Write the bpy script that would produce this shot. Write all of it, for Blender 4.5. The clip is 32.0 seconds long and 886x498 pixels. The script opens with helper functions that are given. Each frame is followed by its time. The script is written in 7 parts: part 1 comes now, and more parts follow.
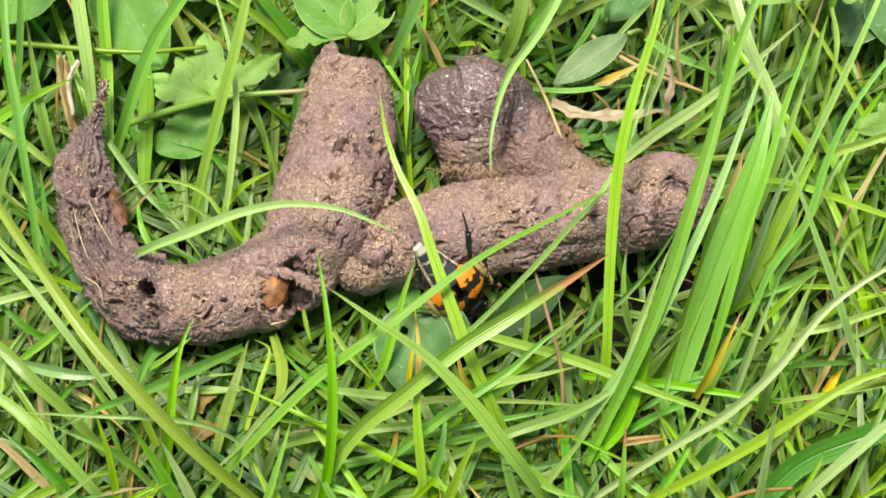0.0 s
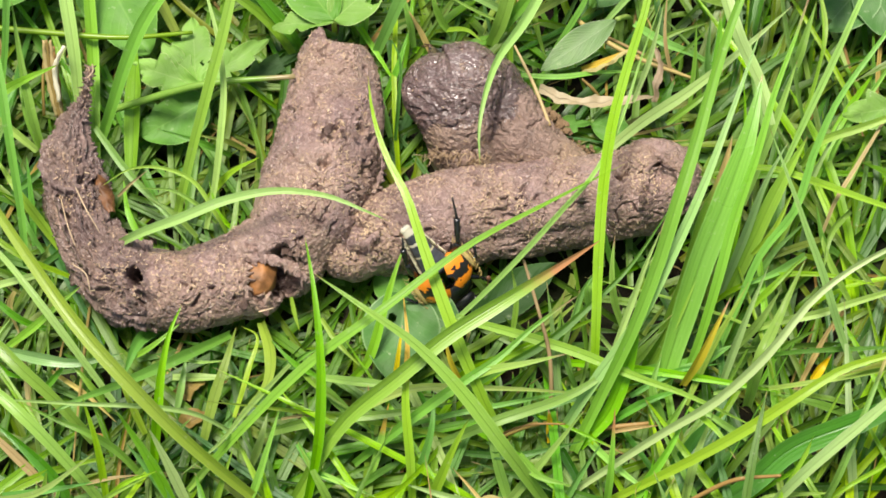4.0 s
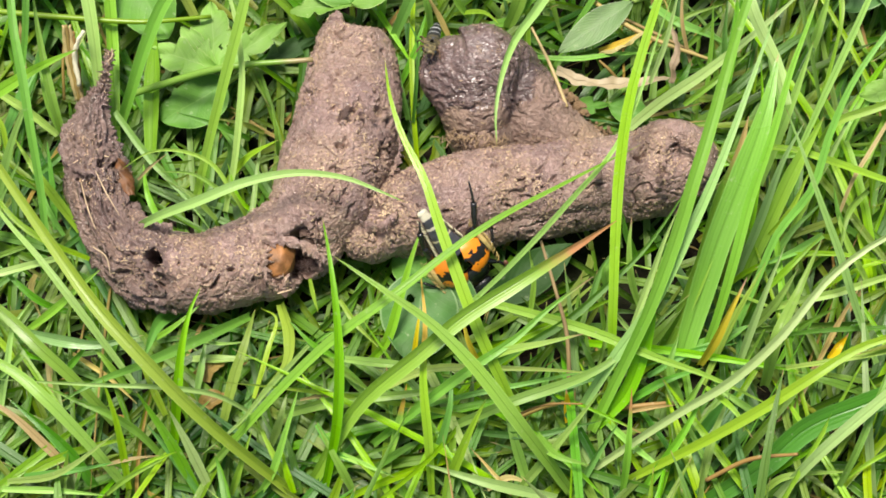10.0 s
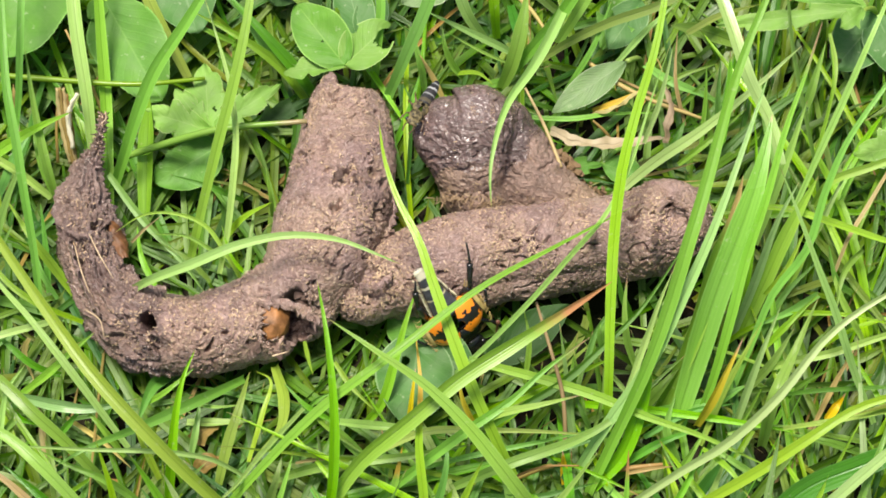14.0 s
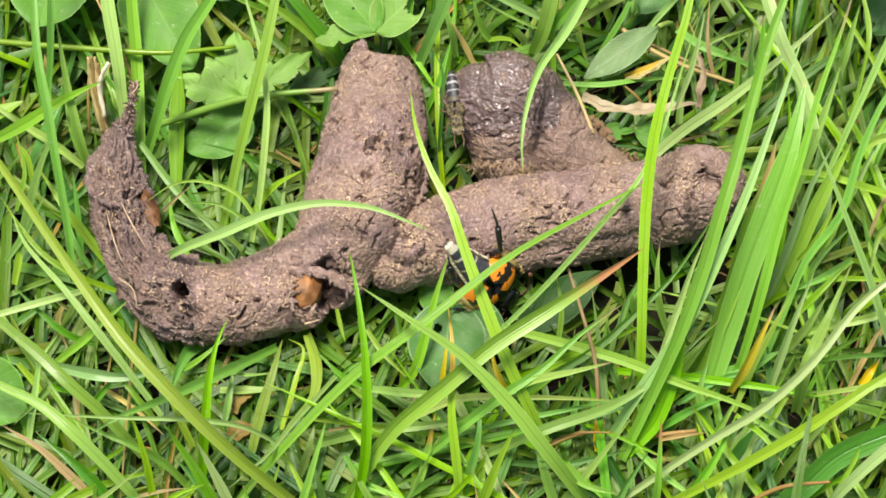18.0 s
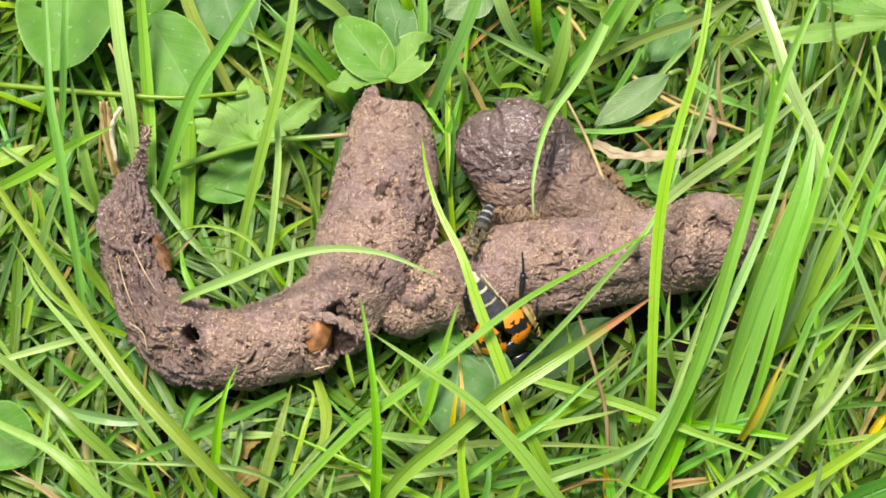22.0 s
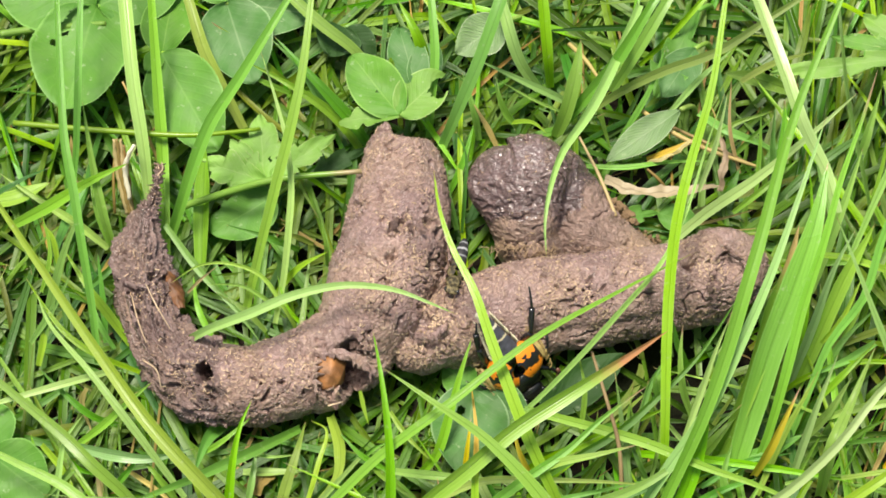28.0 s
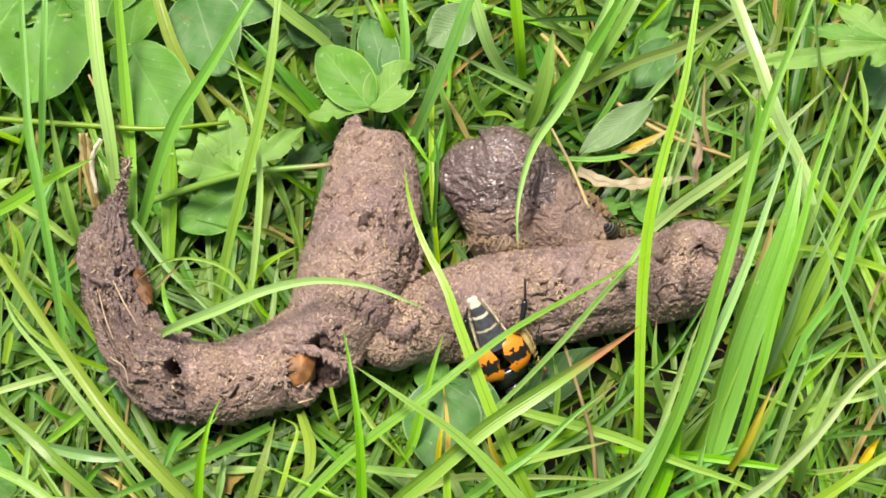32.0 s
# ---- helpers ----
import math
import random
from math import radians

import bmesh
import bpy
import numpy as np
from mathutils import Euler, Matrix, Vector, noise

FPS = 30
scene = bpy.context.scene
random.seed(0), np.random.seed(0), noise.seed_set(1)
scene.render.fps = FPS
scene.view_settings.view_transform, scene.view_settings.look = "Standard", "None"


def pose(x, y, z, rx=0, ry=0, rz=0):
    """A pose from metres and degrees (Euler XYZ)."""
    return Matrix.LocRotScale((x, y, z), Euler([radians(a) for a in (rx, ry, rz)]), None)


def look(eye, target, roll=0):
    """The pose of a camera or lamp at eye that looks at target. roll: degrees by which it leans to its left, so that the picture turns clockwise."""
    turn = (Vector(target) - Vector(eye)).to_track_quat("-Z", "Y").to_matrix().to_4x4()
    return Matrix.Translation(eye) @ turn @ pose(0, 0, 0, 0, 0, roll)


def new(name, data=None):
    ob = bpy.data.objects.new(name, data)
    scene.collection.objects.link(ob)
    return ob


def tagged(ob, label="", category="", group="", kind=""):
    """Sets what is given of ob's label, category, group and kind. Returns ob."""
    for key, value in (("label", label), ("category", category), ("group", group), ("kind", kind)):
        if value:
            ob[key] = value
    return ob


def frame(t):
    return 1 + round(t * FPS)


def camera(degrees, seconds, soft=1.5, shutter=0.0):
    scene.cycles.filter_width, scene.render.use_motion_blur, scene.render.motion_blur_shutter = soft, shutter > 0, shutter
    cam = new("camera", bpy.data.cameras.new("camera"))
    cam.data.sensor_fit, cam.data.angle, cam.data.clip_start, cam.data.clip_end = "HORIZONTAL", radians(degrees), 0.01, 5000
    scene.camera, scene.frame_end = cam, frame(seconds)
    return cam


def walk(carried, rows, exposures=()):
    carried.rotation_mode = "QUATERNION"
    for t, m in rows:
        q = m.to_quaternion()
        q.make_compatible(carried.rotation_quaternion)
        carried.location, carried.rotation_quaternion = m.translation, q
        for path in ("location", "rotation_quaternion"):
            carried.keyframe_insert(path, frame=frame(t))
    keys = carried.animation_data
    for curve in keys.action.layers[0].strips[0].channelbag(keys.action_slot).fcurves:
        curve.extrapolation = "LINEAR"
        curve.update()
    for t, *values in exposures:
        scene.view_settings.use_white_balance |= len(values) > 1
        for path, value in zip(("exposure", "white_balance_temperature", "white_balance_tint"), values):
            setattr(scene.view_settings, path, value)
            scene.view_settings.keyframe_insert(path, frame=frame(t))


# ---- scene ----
cam = camera(26, 32.0, soft=1.66)
PATH = [
    (0.0, pose(-0.00001, -0.14753, 0.28537, 26.797, -1.029, 0.191)),
    (0.5, pose(-0.00161, -0.14610, 0.28405, 27.013, -1.212, 0.248)),
    (1.0, pose(-0.00016, -0.14541, 0.28414, 26.391, -1.182, 0.166)),
    (1.5, pose(-0.00036, -0.14652, 0.28421, 26.342, -1.260, 0.129)),
    (2.0, pose(0.00055, -0.14643, 0.28487, 26.279, -1.164, 0.249)),
    (2.5, pose(-0.00100, -0.14683, 0.28479, 26.369, -1.441, 0.009)),
    (3.0, pose(-0.00164, -0.14653, 0.28516, 26.272, -1.636, -0.180)),
    (3.5, pose(-0.00152, -0.14567, 0.28533, 26.139, -1.613, -0.104)),
    (5.5, pose(-0.00125, -0.14791, 0.28595, 26.292, -1.559, -0.040)),
    (6.0, pose(-0.00196, -0.14790, 0.28617, 26.346, -1.667, -0.098)),
    (6.5, pose(-0.00051, -0.14626, 0.28617, 26.376, -1.551, -0.136)),
    (7.0, pose(0.00089, -0.14501, 0.28557, 26.279, -1.565, -0.277)),
    (7.5, pose(0.00111, -0.14574, 0.28515, 26.138, -1.389, -0.251)),
    (8.0, pose(0.00070, -0.14708, 0.28469, 26.015, -0.974, -0.015)),
    (8.5, pose(0.00088, -0.14647, 0.28552, 25.730, -0.778, 0.045)),
    (9.0, pose(0.00025, -0.14704, 0.28535, 25.794, -0.950, -0.122)),
    (9.5, pose(0.00039, -0.14685, 0.28591, 25.680, -0.820, -0.061)),
    (10.0, pose(0.00034, -0.14780, 0.28609, 25.839, -0.703, 0.083)),
    (10.5, pose(-0.00089, -0.14817, 0.28744, 26.146, -0.714, 0.136)),
    (11.0, pose(-0.00108, -0.14966, 0.28783, 26.908, -0.629, 0.095)),
    (11.5, pose(-0.00267, -0.14808, 0.28826, 28.036, -1.183, -0.117)),
    (12.0, pose(-0.00279, -0.14959, 0.28704, 28.598, -1.272, -0.276)),
    (12.5, pose(-0.00208, -0.14890, 0.28730, 28.373, -1.336, -0.433)),
    (13.0, pose(-0.00080, -0.14789, 0.28614, 28.077, -1.233, -0.490)),
    (13.5, pose(0.00001, -0.14661, 0.28572, 27.502, -0.929, -0.335)),
    (14.0, pose(-0.00009, -0.14613, 0.28605, 27.398, -0.786, -0.276)),
    (14.5, pose(-0.00065, -0.14646, 0.28593, 27.483, -0.693, -0.205)),
    (16.5, pose(0.00147, -0.14367, 0.28409, 27.313, -0.437, -0.287)),
    (17.0, pose(0.00198, -0.14373, 0.28398, 26.869, -0.261, -0.191)),
    (17.5, pose(0.00127, -0.14493, 0.28504, 26.456, 0.130, -0.031)),
    (18.0, pose(0.00028, -0.14575, 0.28576, 26.378, 0.248, -0.059)),
    (18.5, pose(0.00084, -0.14444, 0.28558, 26.640, 0.256, -0.022)),
    (19.0, pose(0.00265, -0.14348, 0.28472, 26.877, 0.117, -0.172)),
    (19.5, pose(0.00121, -0.14376, 0.28445, 26.972, 0.041, -0.061)),
    (20.0, pose(0.00029, -0.14505, 0.28559, 26.940, 0.345, 0.119)),
    (20.5, pose(-0.00038, -0.14614, 0.28618, 27.129, 0.524, 0.331)),
    (21.0, pose(-0.00057, -0.14554, 0.28567, 27.511, 0.454, 0.459)),
    (21.5, pose(-0.00009, -0.14512, 0.28585, 27.582, 0.384, 0.332)),
    (22.0, pose(-0.00046, -0.14550, 0.28614, 27.679, 0.260, 0.293)),
    (22.5, pose(-0.00027, -0.14499, 0.28611, 27.751, 0.207, 0.199)),
    (23.0, pose(0.00032, -0.14537, 0.28551, 27.990, 0.056, 0.018)),
    (23.5, pose(0.00057, -0.14461, 0.28502, 28.005, 0.019, -0.052)),
    (24.0, pose(0.00050, -0.14476, 0.28466, 27.924, 0.046, -0.097)),
    (24.5, pose(0.00031, -0.14466, 0.28491, 27.630, 0.073, -0.102)),
    (26.5, pose(-0.00035, -0.14635, 0.28666, 27.412, 0.496, 0.293)),
    (27.0, pose(-0.00140, -0.14721, 0.28782, 27.818, 0.591, 0.265)),
    (27.5, pose(-0.00115, -0.14650, 0.28771, 28.334, 0.708, 0.446)),
    (28.0, pose(-0.00100, -0.14528, 0.28699, 28.650, 0.600, 0.250)),
    (28.5, pose(-0.00046, -0.14435, 0.28594, 28.727, 0.679, 0.269)),
    (29.0, pose(-0.00070, -0.14481, 0.28585, 28.589, 0.772, 0.243)),
    (29.5, pose(-0.00123, -0.14482, 0.28600, 28.419, 0.933, 0.382)),
    (30.0, pose(-0.00091, -0.14498, 0.28641, 28.250, 0.985, 0.337)),
    (30.5, pose(-0.00036, -0.14495, 0.28577, 28.381, 0.988, 0.327)),
    (31.0, pose(0.00029, -0.14396, 0.28484, 28.482, 0.744, 0.131)),
    (31.5, pose(0.00094, -0.14275, 0.28515, 28.200, 0.413, -0.125)),
    (32.0, pose(0.00044, -0.14240, 0.28432, 28.234, 0.221, -0.280)),
]
walk(cam, PATH)

# ---- light ----
world = bpy.data.worlds.new("sky")
scene.world = world
world.use_nodes = True
wn, wl = world.node_tree.nodes, world.node_tree.links
sky = wn.new("ShaderNodeTexSky")
sky.sky_type = "NISHITA"
sky.sun_disc = False
sky.sun_elevation, sky.sun_rotation = radians(81), radians(-60)
sky.dust_density = 4.0
wn["Background"].inputs["Strength"].default_value = 0.078
wl.new(sky.outputs["Color"], wn["Background"].inputs["Color"])
sun = new("sun", bpy.data.lights.new("sun", "SUN"))
sun.data.energy, sun.data.angle, sun.data.color = 3.75, radians(17), (1.0, 0.95, 0.84)
sun.matrix_world = look((-0.14, 0.08, 1.0), (0, 0, 0))
scene.view_settings.exposure = 0.8

MM = 0.001
rng = np.random.default_rng(7)


# ---- materials ----
def material(name, rough=0.6, spec=0.4):
    m = bpy.data.materials.new(name)
    m.use_nodes = True
    b = m.node_tree.nodes["Principled BSDF"]
    b.inputs["Roughness"].default_value = rough
    b.inputs["Specular IOR Level"].default_value = spec
    return m, m.node_tree.nodes, m.node_tree.links, b


def mixed(n, l, fac, a, b):
    """A colour mix; a and b are colours or sockets."""
    x = n.new("ShaderNodeMix")
    x.data_type = "RGBA"
    if isinstance(fac, float):
        x.inputs[0].default_value = fac
    else:
        l.new(fac, x.inputs[0])
    for k, v in ((6, a), (7, b)):
        if isinstance(v, tuple):
            x.inputs[k].default_value = (*v, 1)
        else:
            l.new(v, x.inputs[k])
    return x.outputs[2]


def ramp(n, l, fac, lo, hi):
    r = n.new("ShaderNodeMapRange")
    r.inputs["From Min"].default_value, r.inputs["From Max"].default_value = lo, hi
    l.new(fac, r.inputs["Value"])
    return r.outputs["Result"]


def grain(n, l, scale, detail=3.0, vector=None, rough=0.55):
    t = n.new("ShaderNodeTexNoise")
    t.inputs["Scale"].default_value, t.inputs["Detail"].default_value = scale, detail
    t.inputs["Roughness"].default_value = rough
    if vector is None:
        vector = n.new("ShaderNodeTexCoord").outputs["Object"]
    l.new(vector, t.inputs["Vector"])
    return t.outputs["Fac"]


def math_node(n, l, op, a, b):
    x = n.new("ShaderNodeMath")
    x.operation = op
    for k, v in ((0, a), (1, b)):
        if isinstance(v, (int, float)):
            x.inputs[k].default_value = v
        else:
            l.new(v, x.inputs[k])
    return x.outputs[0]


def bumped(n, l, b, height, distance, strength=1.0):
    x = n.new("ShaderNodeBump")
    x.inputs["Strength"].default_value, x.inputs["Distance"].default_value = strength, distance
    l.new(height, x.inputs["Height"])
    l.new(x.outputs["Normal"], b.inputs["Normal"])
    return x


def grass_material(name, light, deep, tip=None, tip_from=0.85, gloss=0.34, through_light=0.36, island=False):
    """Ribbed leaf blade: u runs across, v along it. tip: the colour of a withered end."""
    m, n, l, b = material(name, gloss, 0.55)
    green = light[1] > light[0]
    uv = n.new("ShaderNodeSeparateXYZ")
    l.new(n.new("ShaderNodeTexCoord").outputs["UV"], uv.inputs[0])
    u, v = uv.outputs[0], uv.outputs[1]
    if island:
        rnd = n.new("ShaderNodeNewGeometry").outputs["Random Per Island"]
    else:
        rnd = n.new("ShaderNodeObjectInfo").outputs["Random"]
    # ribs that run the whole length, their phase and colour drawn out along the blade
    drawn = n.new("ShaderNodeCombineXYZ")
    l.new(math_node(n, l, "MULTIPLY", u, 7.0), drawn.inputs[0])
    l.new(math_node(n, l, "MULTIPLY", v, 1.3), drawn.inputs[1])
    l.new(math_node(n, l, "MULTIPLY", rnd, 40.0), drawn.inputs[2])
    streak = grain(n, l, 1.6, 3.0, drawn.outputs[0])
    wave = math_node(n, l, "SINE", math_node(n, l, "MULTIPLY", u, 44.0), 0.0)
    stripe = ramp(n, l, math_node(n, l, "ADD", wave, math_node(n, l, "MULTIPLY", streak, 5.0)), 0.6, 4.4)
    off = math_node(n, l, "ABSOLUTE", math_node(n, l, "SUBTRACT", u, 0.5), 0.0)
    rib = ramp(n, l, off, 0.065, 0.02)
    rim = ramp(n, l, off, 0.41, 0.48)
    spots = grain(n, l, 260.0, 4.0)
    blotch = ramp(n, l, grain(n, l, 48.0, 3.0), 0.35, 0.68)
    even = tuple(0.5 * (x + y) for x, y in zip(light, deep)) if island else None
    c = mixed(n, l, stripe, even or tuple(0.55 * x + 0.43 * y for x, y in zip(deep, light)), tuple(1.03 * x for x in light))
    c = mixed(n, l, math_node(n, l, "MULTIPLY", blotch, 0.4), c, tuple(0.8 * x + 0.03 for x in light))
    c = mixed(n, l, math_node(n, l, "MULTIPLY", rib, 0.32), c, tuple(0.5 * x for x in deep))
    c = mixed(n, l, math_node(n, l, "MULTIPLY", rim, 0.45), c, tuple(min(0.7, 1.2 * x + 0.06) if green else 1.05 * x for x in light))
    hue = n.new("ShaderNodeHueSaturation")
    l.new(c, hue.inputs["Color"])
    l.new(math_node(n, l, "ADD", math_node(n, l, "MULTIPLY", rnd, 0.05 if green else 0.03), 0.469 if green else 0.492), hue.inputs["Hue"])
    l.new(math_node(n, l, "ADD", math_node(n, l, "MULTIPLY", math_node(n, l, "FRACT", math_node(n, l, "MULTIPLY", rnd, 7.3), 0.0), 0.2), 1.17 if island else 1.0), hue.inputs["Saturation"])
    l.new(math_node(n, l, "ADD", math_node(n, l, "MULTIPLY", math_node(n, l, "FRACT", math_node(n, l, "MULTIPLY", rnd, 3.7), 0.0), 0.34), 0.88), hue.inputs["Value"])
    c = hue.outputs["Color"]
    if tip:
        end = math_node(n, l, "ADD", v, math_node(n, l, "MULTIPLY", math_node(n, l, "SUBTRACT", spots, 0.5), 0.12))
        c = mixed(n, l, ramp(n, l, end, tip_from, tip_from + 0.1), c, tip)
    elif green:
        dry = ramp(n, l, math_node(n, l, "ADD", v, math_node(n, l, "MULTIPLY", spots, 0.03)), 0.985, 1.0)
        c = mixed(n, l, math_node(n, l, "MULTIPLY", dry, 0.8), c, (0.42, 0.30, 0.12))
    flecks = ramp(n, l, grain(n, l, 900.0, 2.0), 0.66, 0.76)
    c = mixed(n, l, math_node(n, l, "MULTIPLY", flecks, 0.3), c, (0.5, 0.52, 0.34))
    l.new(c, b.inputs["Base Color"])
    l.new(math_node(n, l, "ADD", math_node(n, l, "MULTIPLY", blotch, 0.18), gloss - 0.09), b.inputs["Roughness"])
    h = math_node(n, l, "ADD", math_node(n, l, "MULTIPLY", stripe, 0.35), math_node(n, l, "MULTIPLY", spots, 0.8))
    bumped(n, l, b, math_node(n, l, "SUBTRACT", h, math_node(n, l, "MULTIPLY", rib, 0.8)), 0.00013, 0.7)
    t = n.new("ShaderNodeBsdfTranslucent")
    l.new(mixed(n, l, 0.4 if green else 0.0, c, (0.25, 0.50, 0.045)), t.inputs["Color"])
    x = n.new("ShaderNodeMixShader")
    x.inputs[0].default_value = through_light
    l.new(b.outputs[0], x.inputs[1])
    l.new(t.outputs[0], x.inputs[2])
    l.new(x.outputs[0], n["Material Output"].inputs["Surface"])
    return m


PAL = dict(
    lime=((0.31, 0.49, 0.085), (0.23, 0.40, 0.055)), bright=((0.24, 0.48, 0.065), (0.16, 0.385, 0.042)),
    fresh=((0.28, 0.49, 0.095), (0.19, 0.385, 0.06)), mid=((0.19, 0.38, 0.075), (0.13, 0.295, 0.05)),
    dark=((0.10, 0.25, 0.04), (0.06, 0.18, 0.025)), pale=((0.39, 0.57, 0.18), (0.27, 0.46, 0.11)),
    blue=((0.36, 0.54, 0.21), (0.22, 0.40, 0.11)), cream=((0.50, 0.63, 0.26), (0.35, 0.52, 0.15)),
    dull=((0.27, 0.39, 0.10), (0.19, 0.31, 0.065)), olive=((0.29, 0.37, 0.06), (0.19, 0.28, 0.04)),
    ochre=((0.29, 0.44, 0.075), (0.21, 0.35, 0.05)), broad=((0.18, 0.35, 0.08), (0.125, 0.275, 0.058)))
GRASS = {k: grass_material("grass_" + k, *v) for k, v in PAL.items() if k != "broad"}
GRASS["broad"] = grass_material("grass_broad", *PAL["broad"], through_light=0.15)
GRASS["orangetip"] = grass_material("grass_orange_tip", *PAL["fresh"], tip=(0.56, 0.25, 0.11), tip_from=0.75)
GRASS["browntip"] = grass_material("grass_brown_tip", *PAL["broad"], tip=(0.50, 0.36, 0.13), tip_from=0.72, through_light=0.15)
GRASS["pinktip"] = grass_material("grass_pink_tip", *PAL["fresh"], tip=(0.45, 0.28, 0.16), tip_from=0.86)
GRASS["yellowtip"] = grass_material("grass_yellow_tip", *PAL["fresh"], tip=(0.70, 0.44, 0.06), tip_from=0.58)
GRASS["dry"] = grass_material("grass_dry", (0.44, 0.34, 0.15), (0.33, 0.225, 0.08), gloss=0.6, through_light=0.2)
GRASS["amber"] = grass_material("grass_amber", (0.64, 0.46, 0.07), (0.52, 0.32, 0.04), tip=(0.56, 0.34, 0.20), tip_from=0.82, gloss=0.5, through_light=0.3)
GRASS["stem"] = GRASS["fresh"]
GRASS["stemtip"] = grass_material("grass_stem_tip", *PAL["fresh"], tip=(0.42, 0.33, 0.16), tip_from=0.8)
GRASS["stemdry"] = grass_material("grass_stem_brown", (0.33, 0.21, 0.08), (0.22, 0.13, 0.045), gloss=0.6, through_light=0.05)
# low blades: palette times 0.43, the shade of deep grass put into their colour
FILL = [grass_material("lawn_shaded_" + k, *(tuple(0.43 * x for x in c) for c in PAL[k]), island=True, gloss=0.46, through_light=0.25) for k in ("mid", "fresh", "dark", "pale", "olive", "bright")]
HIGH = [grass_material("meadow_" + k, *PAL[k], island=True) for k in ("mid", "fresh", "lime", "pale", "blue", "bright")]
HIGH.append(grass_material("meadow_tip", *PAL["fresh"], tip=(0.5, 0.3, 0.1), tip_from=0.8, island=True))
FILL.append(grass_material("lawn_shaded_dry", (0.34, 0.24, 0.11), (0.20, 0.13, 0.05), island=True, gloss=0.65, through_light=0.15))
WORDS = dict(
    lime="yellow-green", bright="bright green", fresh="fresh green", mid="mid-green", dark="dark green", pale="pale green",
    blue="pale bluish-green", cream="pale cream-green", dull="dull olive-green", olive="olive-green", broad="broad deep green",
    ochre="yellowish green", orangetip="green orange-tipped", browntip="green brown-tipped", pinktip="green pinkish-tipped", yellowtip="green yellow-tipped",
    dry="withered straw-coloured", amber="yellowed", stem="thin round green", stemtip="thin green tan-tipped", stemdry="dry brown")


def leaf_material(name, light, deep, vein, gloss=0.55, hairy=False):
    m, n, l, b = material(name, gloss, 0.32)
    uv = n.new("ShaderNodeSeparateXYZ")
    l.new(n.new("ShaderNodeTexCoord").outputs["UV"], uv.inputs[0])
    u, v = uv.outputs[0], uv.outputs[1]
    off = math_node(n, l, "ABSOLUTE", math_node(n, l, "SUBTRACT", u, 0.5), 0.0)
    rib = math_node(n, l, "SINE", math_node(n, l, "ADD", math_node(n, l, "MULTIPLY", math_node(n, l, "SUBTRACT", v, math_node(n, l, "MULTIPLY", off, 0.7)), 95.0 if hairy else 66.0), math_node(n, l, "MULTIPLY", grain(n, l, 160.0, 2.0), 5.0)), 0.0)
    rib = ramp(n, l, rib, 0.55, 1.0)
    mid = ramp(n, l, off, 0.022, 0.0)
    c = mixed(n, l, ramp(n, l, grain(n, l, 90.0, 4.0), 0.38, 0.62), deep, light)
    patchy = ramp(n, l, grain(n, l, 210.0, 3.0), 0.40, 0.66)
    c = mixed(n, l, math_node(n, l, "MULTIPLY", patchy, 0.35), c, tuple(0.62 * x + 0.04 for x in vein))
    c = mixed(n, l, math_node(n, l, "MULTIPLY", rib, 0.26 if hairy else 0.05), c, vein)
    c = mixed(n, l, math_node(n, l, "MULTIPLY", mid, 0.45), c, vein)
    c = mixed(n, l, math_node(n, l, "MULTIPLY", ramp(n, l, off, 0.468, 0.49), 0.6), c, tuple(min(0.6, 1.3 * x + 0.02) for x in vein))
    worn = ramp(n, l, grain(n, l, 520.0, 4.0), 0.63, 0.70)
    c = mixed(n, l, math_node(n, l, "MULTIPLY", worn, 0.45), c, (0.45, 0.5, 0.32))
    l.new(c, b.inputs["Base Color"])
    bumped(n, l, b, math_node(n, l, "ADD", math_node(n, l, "MULTIPLY", rib, 0.7 if hairy else 0.15), grain(n, l, 500.0, 3.0)), 0.00022, 0.7)
    t = n.new("ShaderNodeBsdfTranslucent")
    l.new(c, t.inputs["Color"])
    x = n.new("ShaderNodeMixShader")
    x.inputs[0].default_value = 0.25
    l.new(b.outputs[0], x.inputs[1])
    l.new(t.outputs[0], x.inputs[2])
    l.new(x.outputs[0], n["Material Output"].inputs["Surface"])
    return m


LEAF = leaf_material("clover_green", (0.14, 0.325, 0.04), (0.085, 0.23, 0.026), (0.20, 0.38, 0.08))
LEAF_LIGHT = leaf_material("clover_light", (0.14, 0.33, 0.03), (0.09, 0.245, 0.02), (0.26, 0.44, 0.09))
LEAF_PALE = leaf_material("clover_pale", (0.22, 0.40, 0.06), (0.15, 0.31, 0.04), (0.34, 0.48, 0.16))
LEAF_BRIGHT = leaf_material("leaf_bright", (0.26, 0.47, 0.075), (0.19, 0.385, 0.05), (0.38, 0.54, 0.18))
LEAF_BLUE = leaf_material("clover_bluish", (0.105, 0.245, 0.06), (0.065, 0.175, 0.036), (0.28, 0.40, 0.19))
# leaf green taken far down: shade under the dropping and grass is in the colour
LEAF_SHADED = leaf_material("leaf_shaded", (0.035, 0.095, 0.014), (0.023, 0.068, 0.01), (0.06, 0.14, 0.03), 0.62)
LEAF_HAIRY = leaf_material("leaf_hairy", (0.24, 0.365, 0.145), (0.165, 0.285, 0.095), (0.40, 0.48, 0.30), 0.5, True)


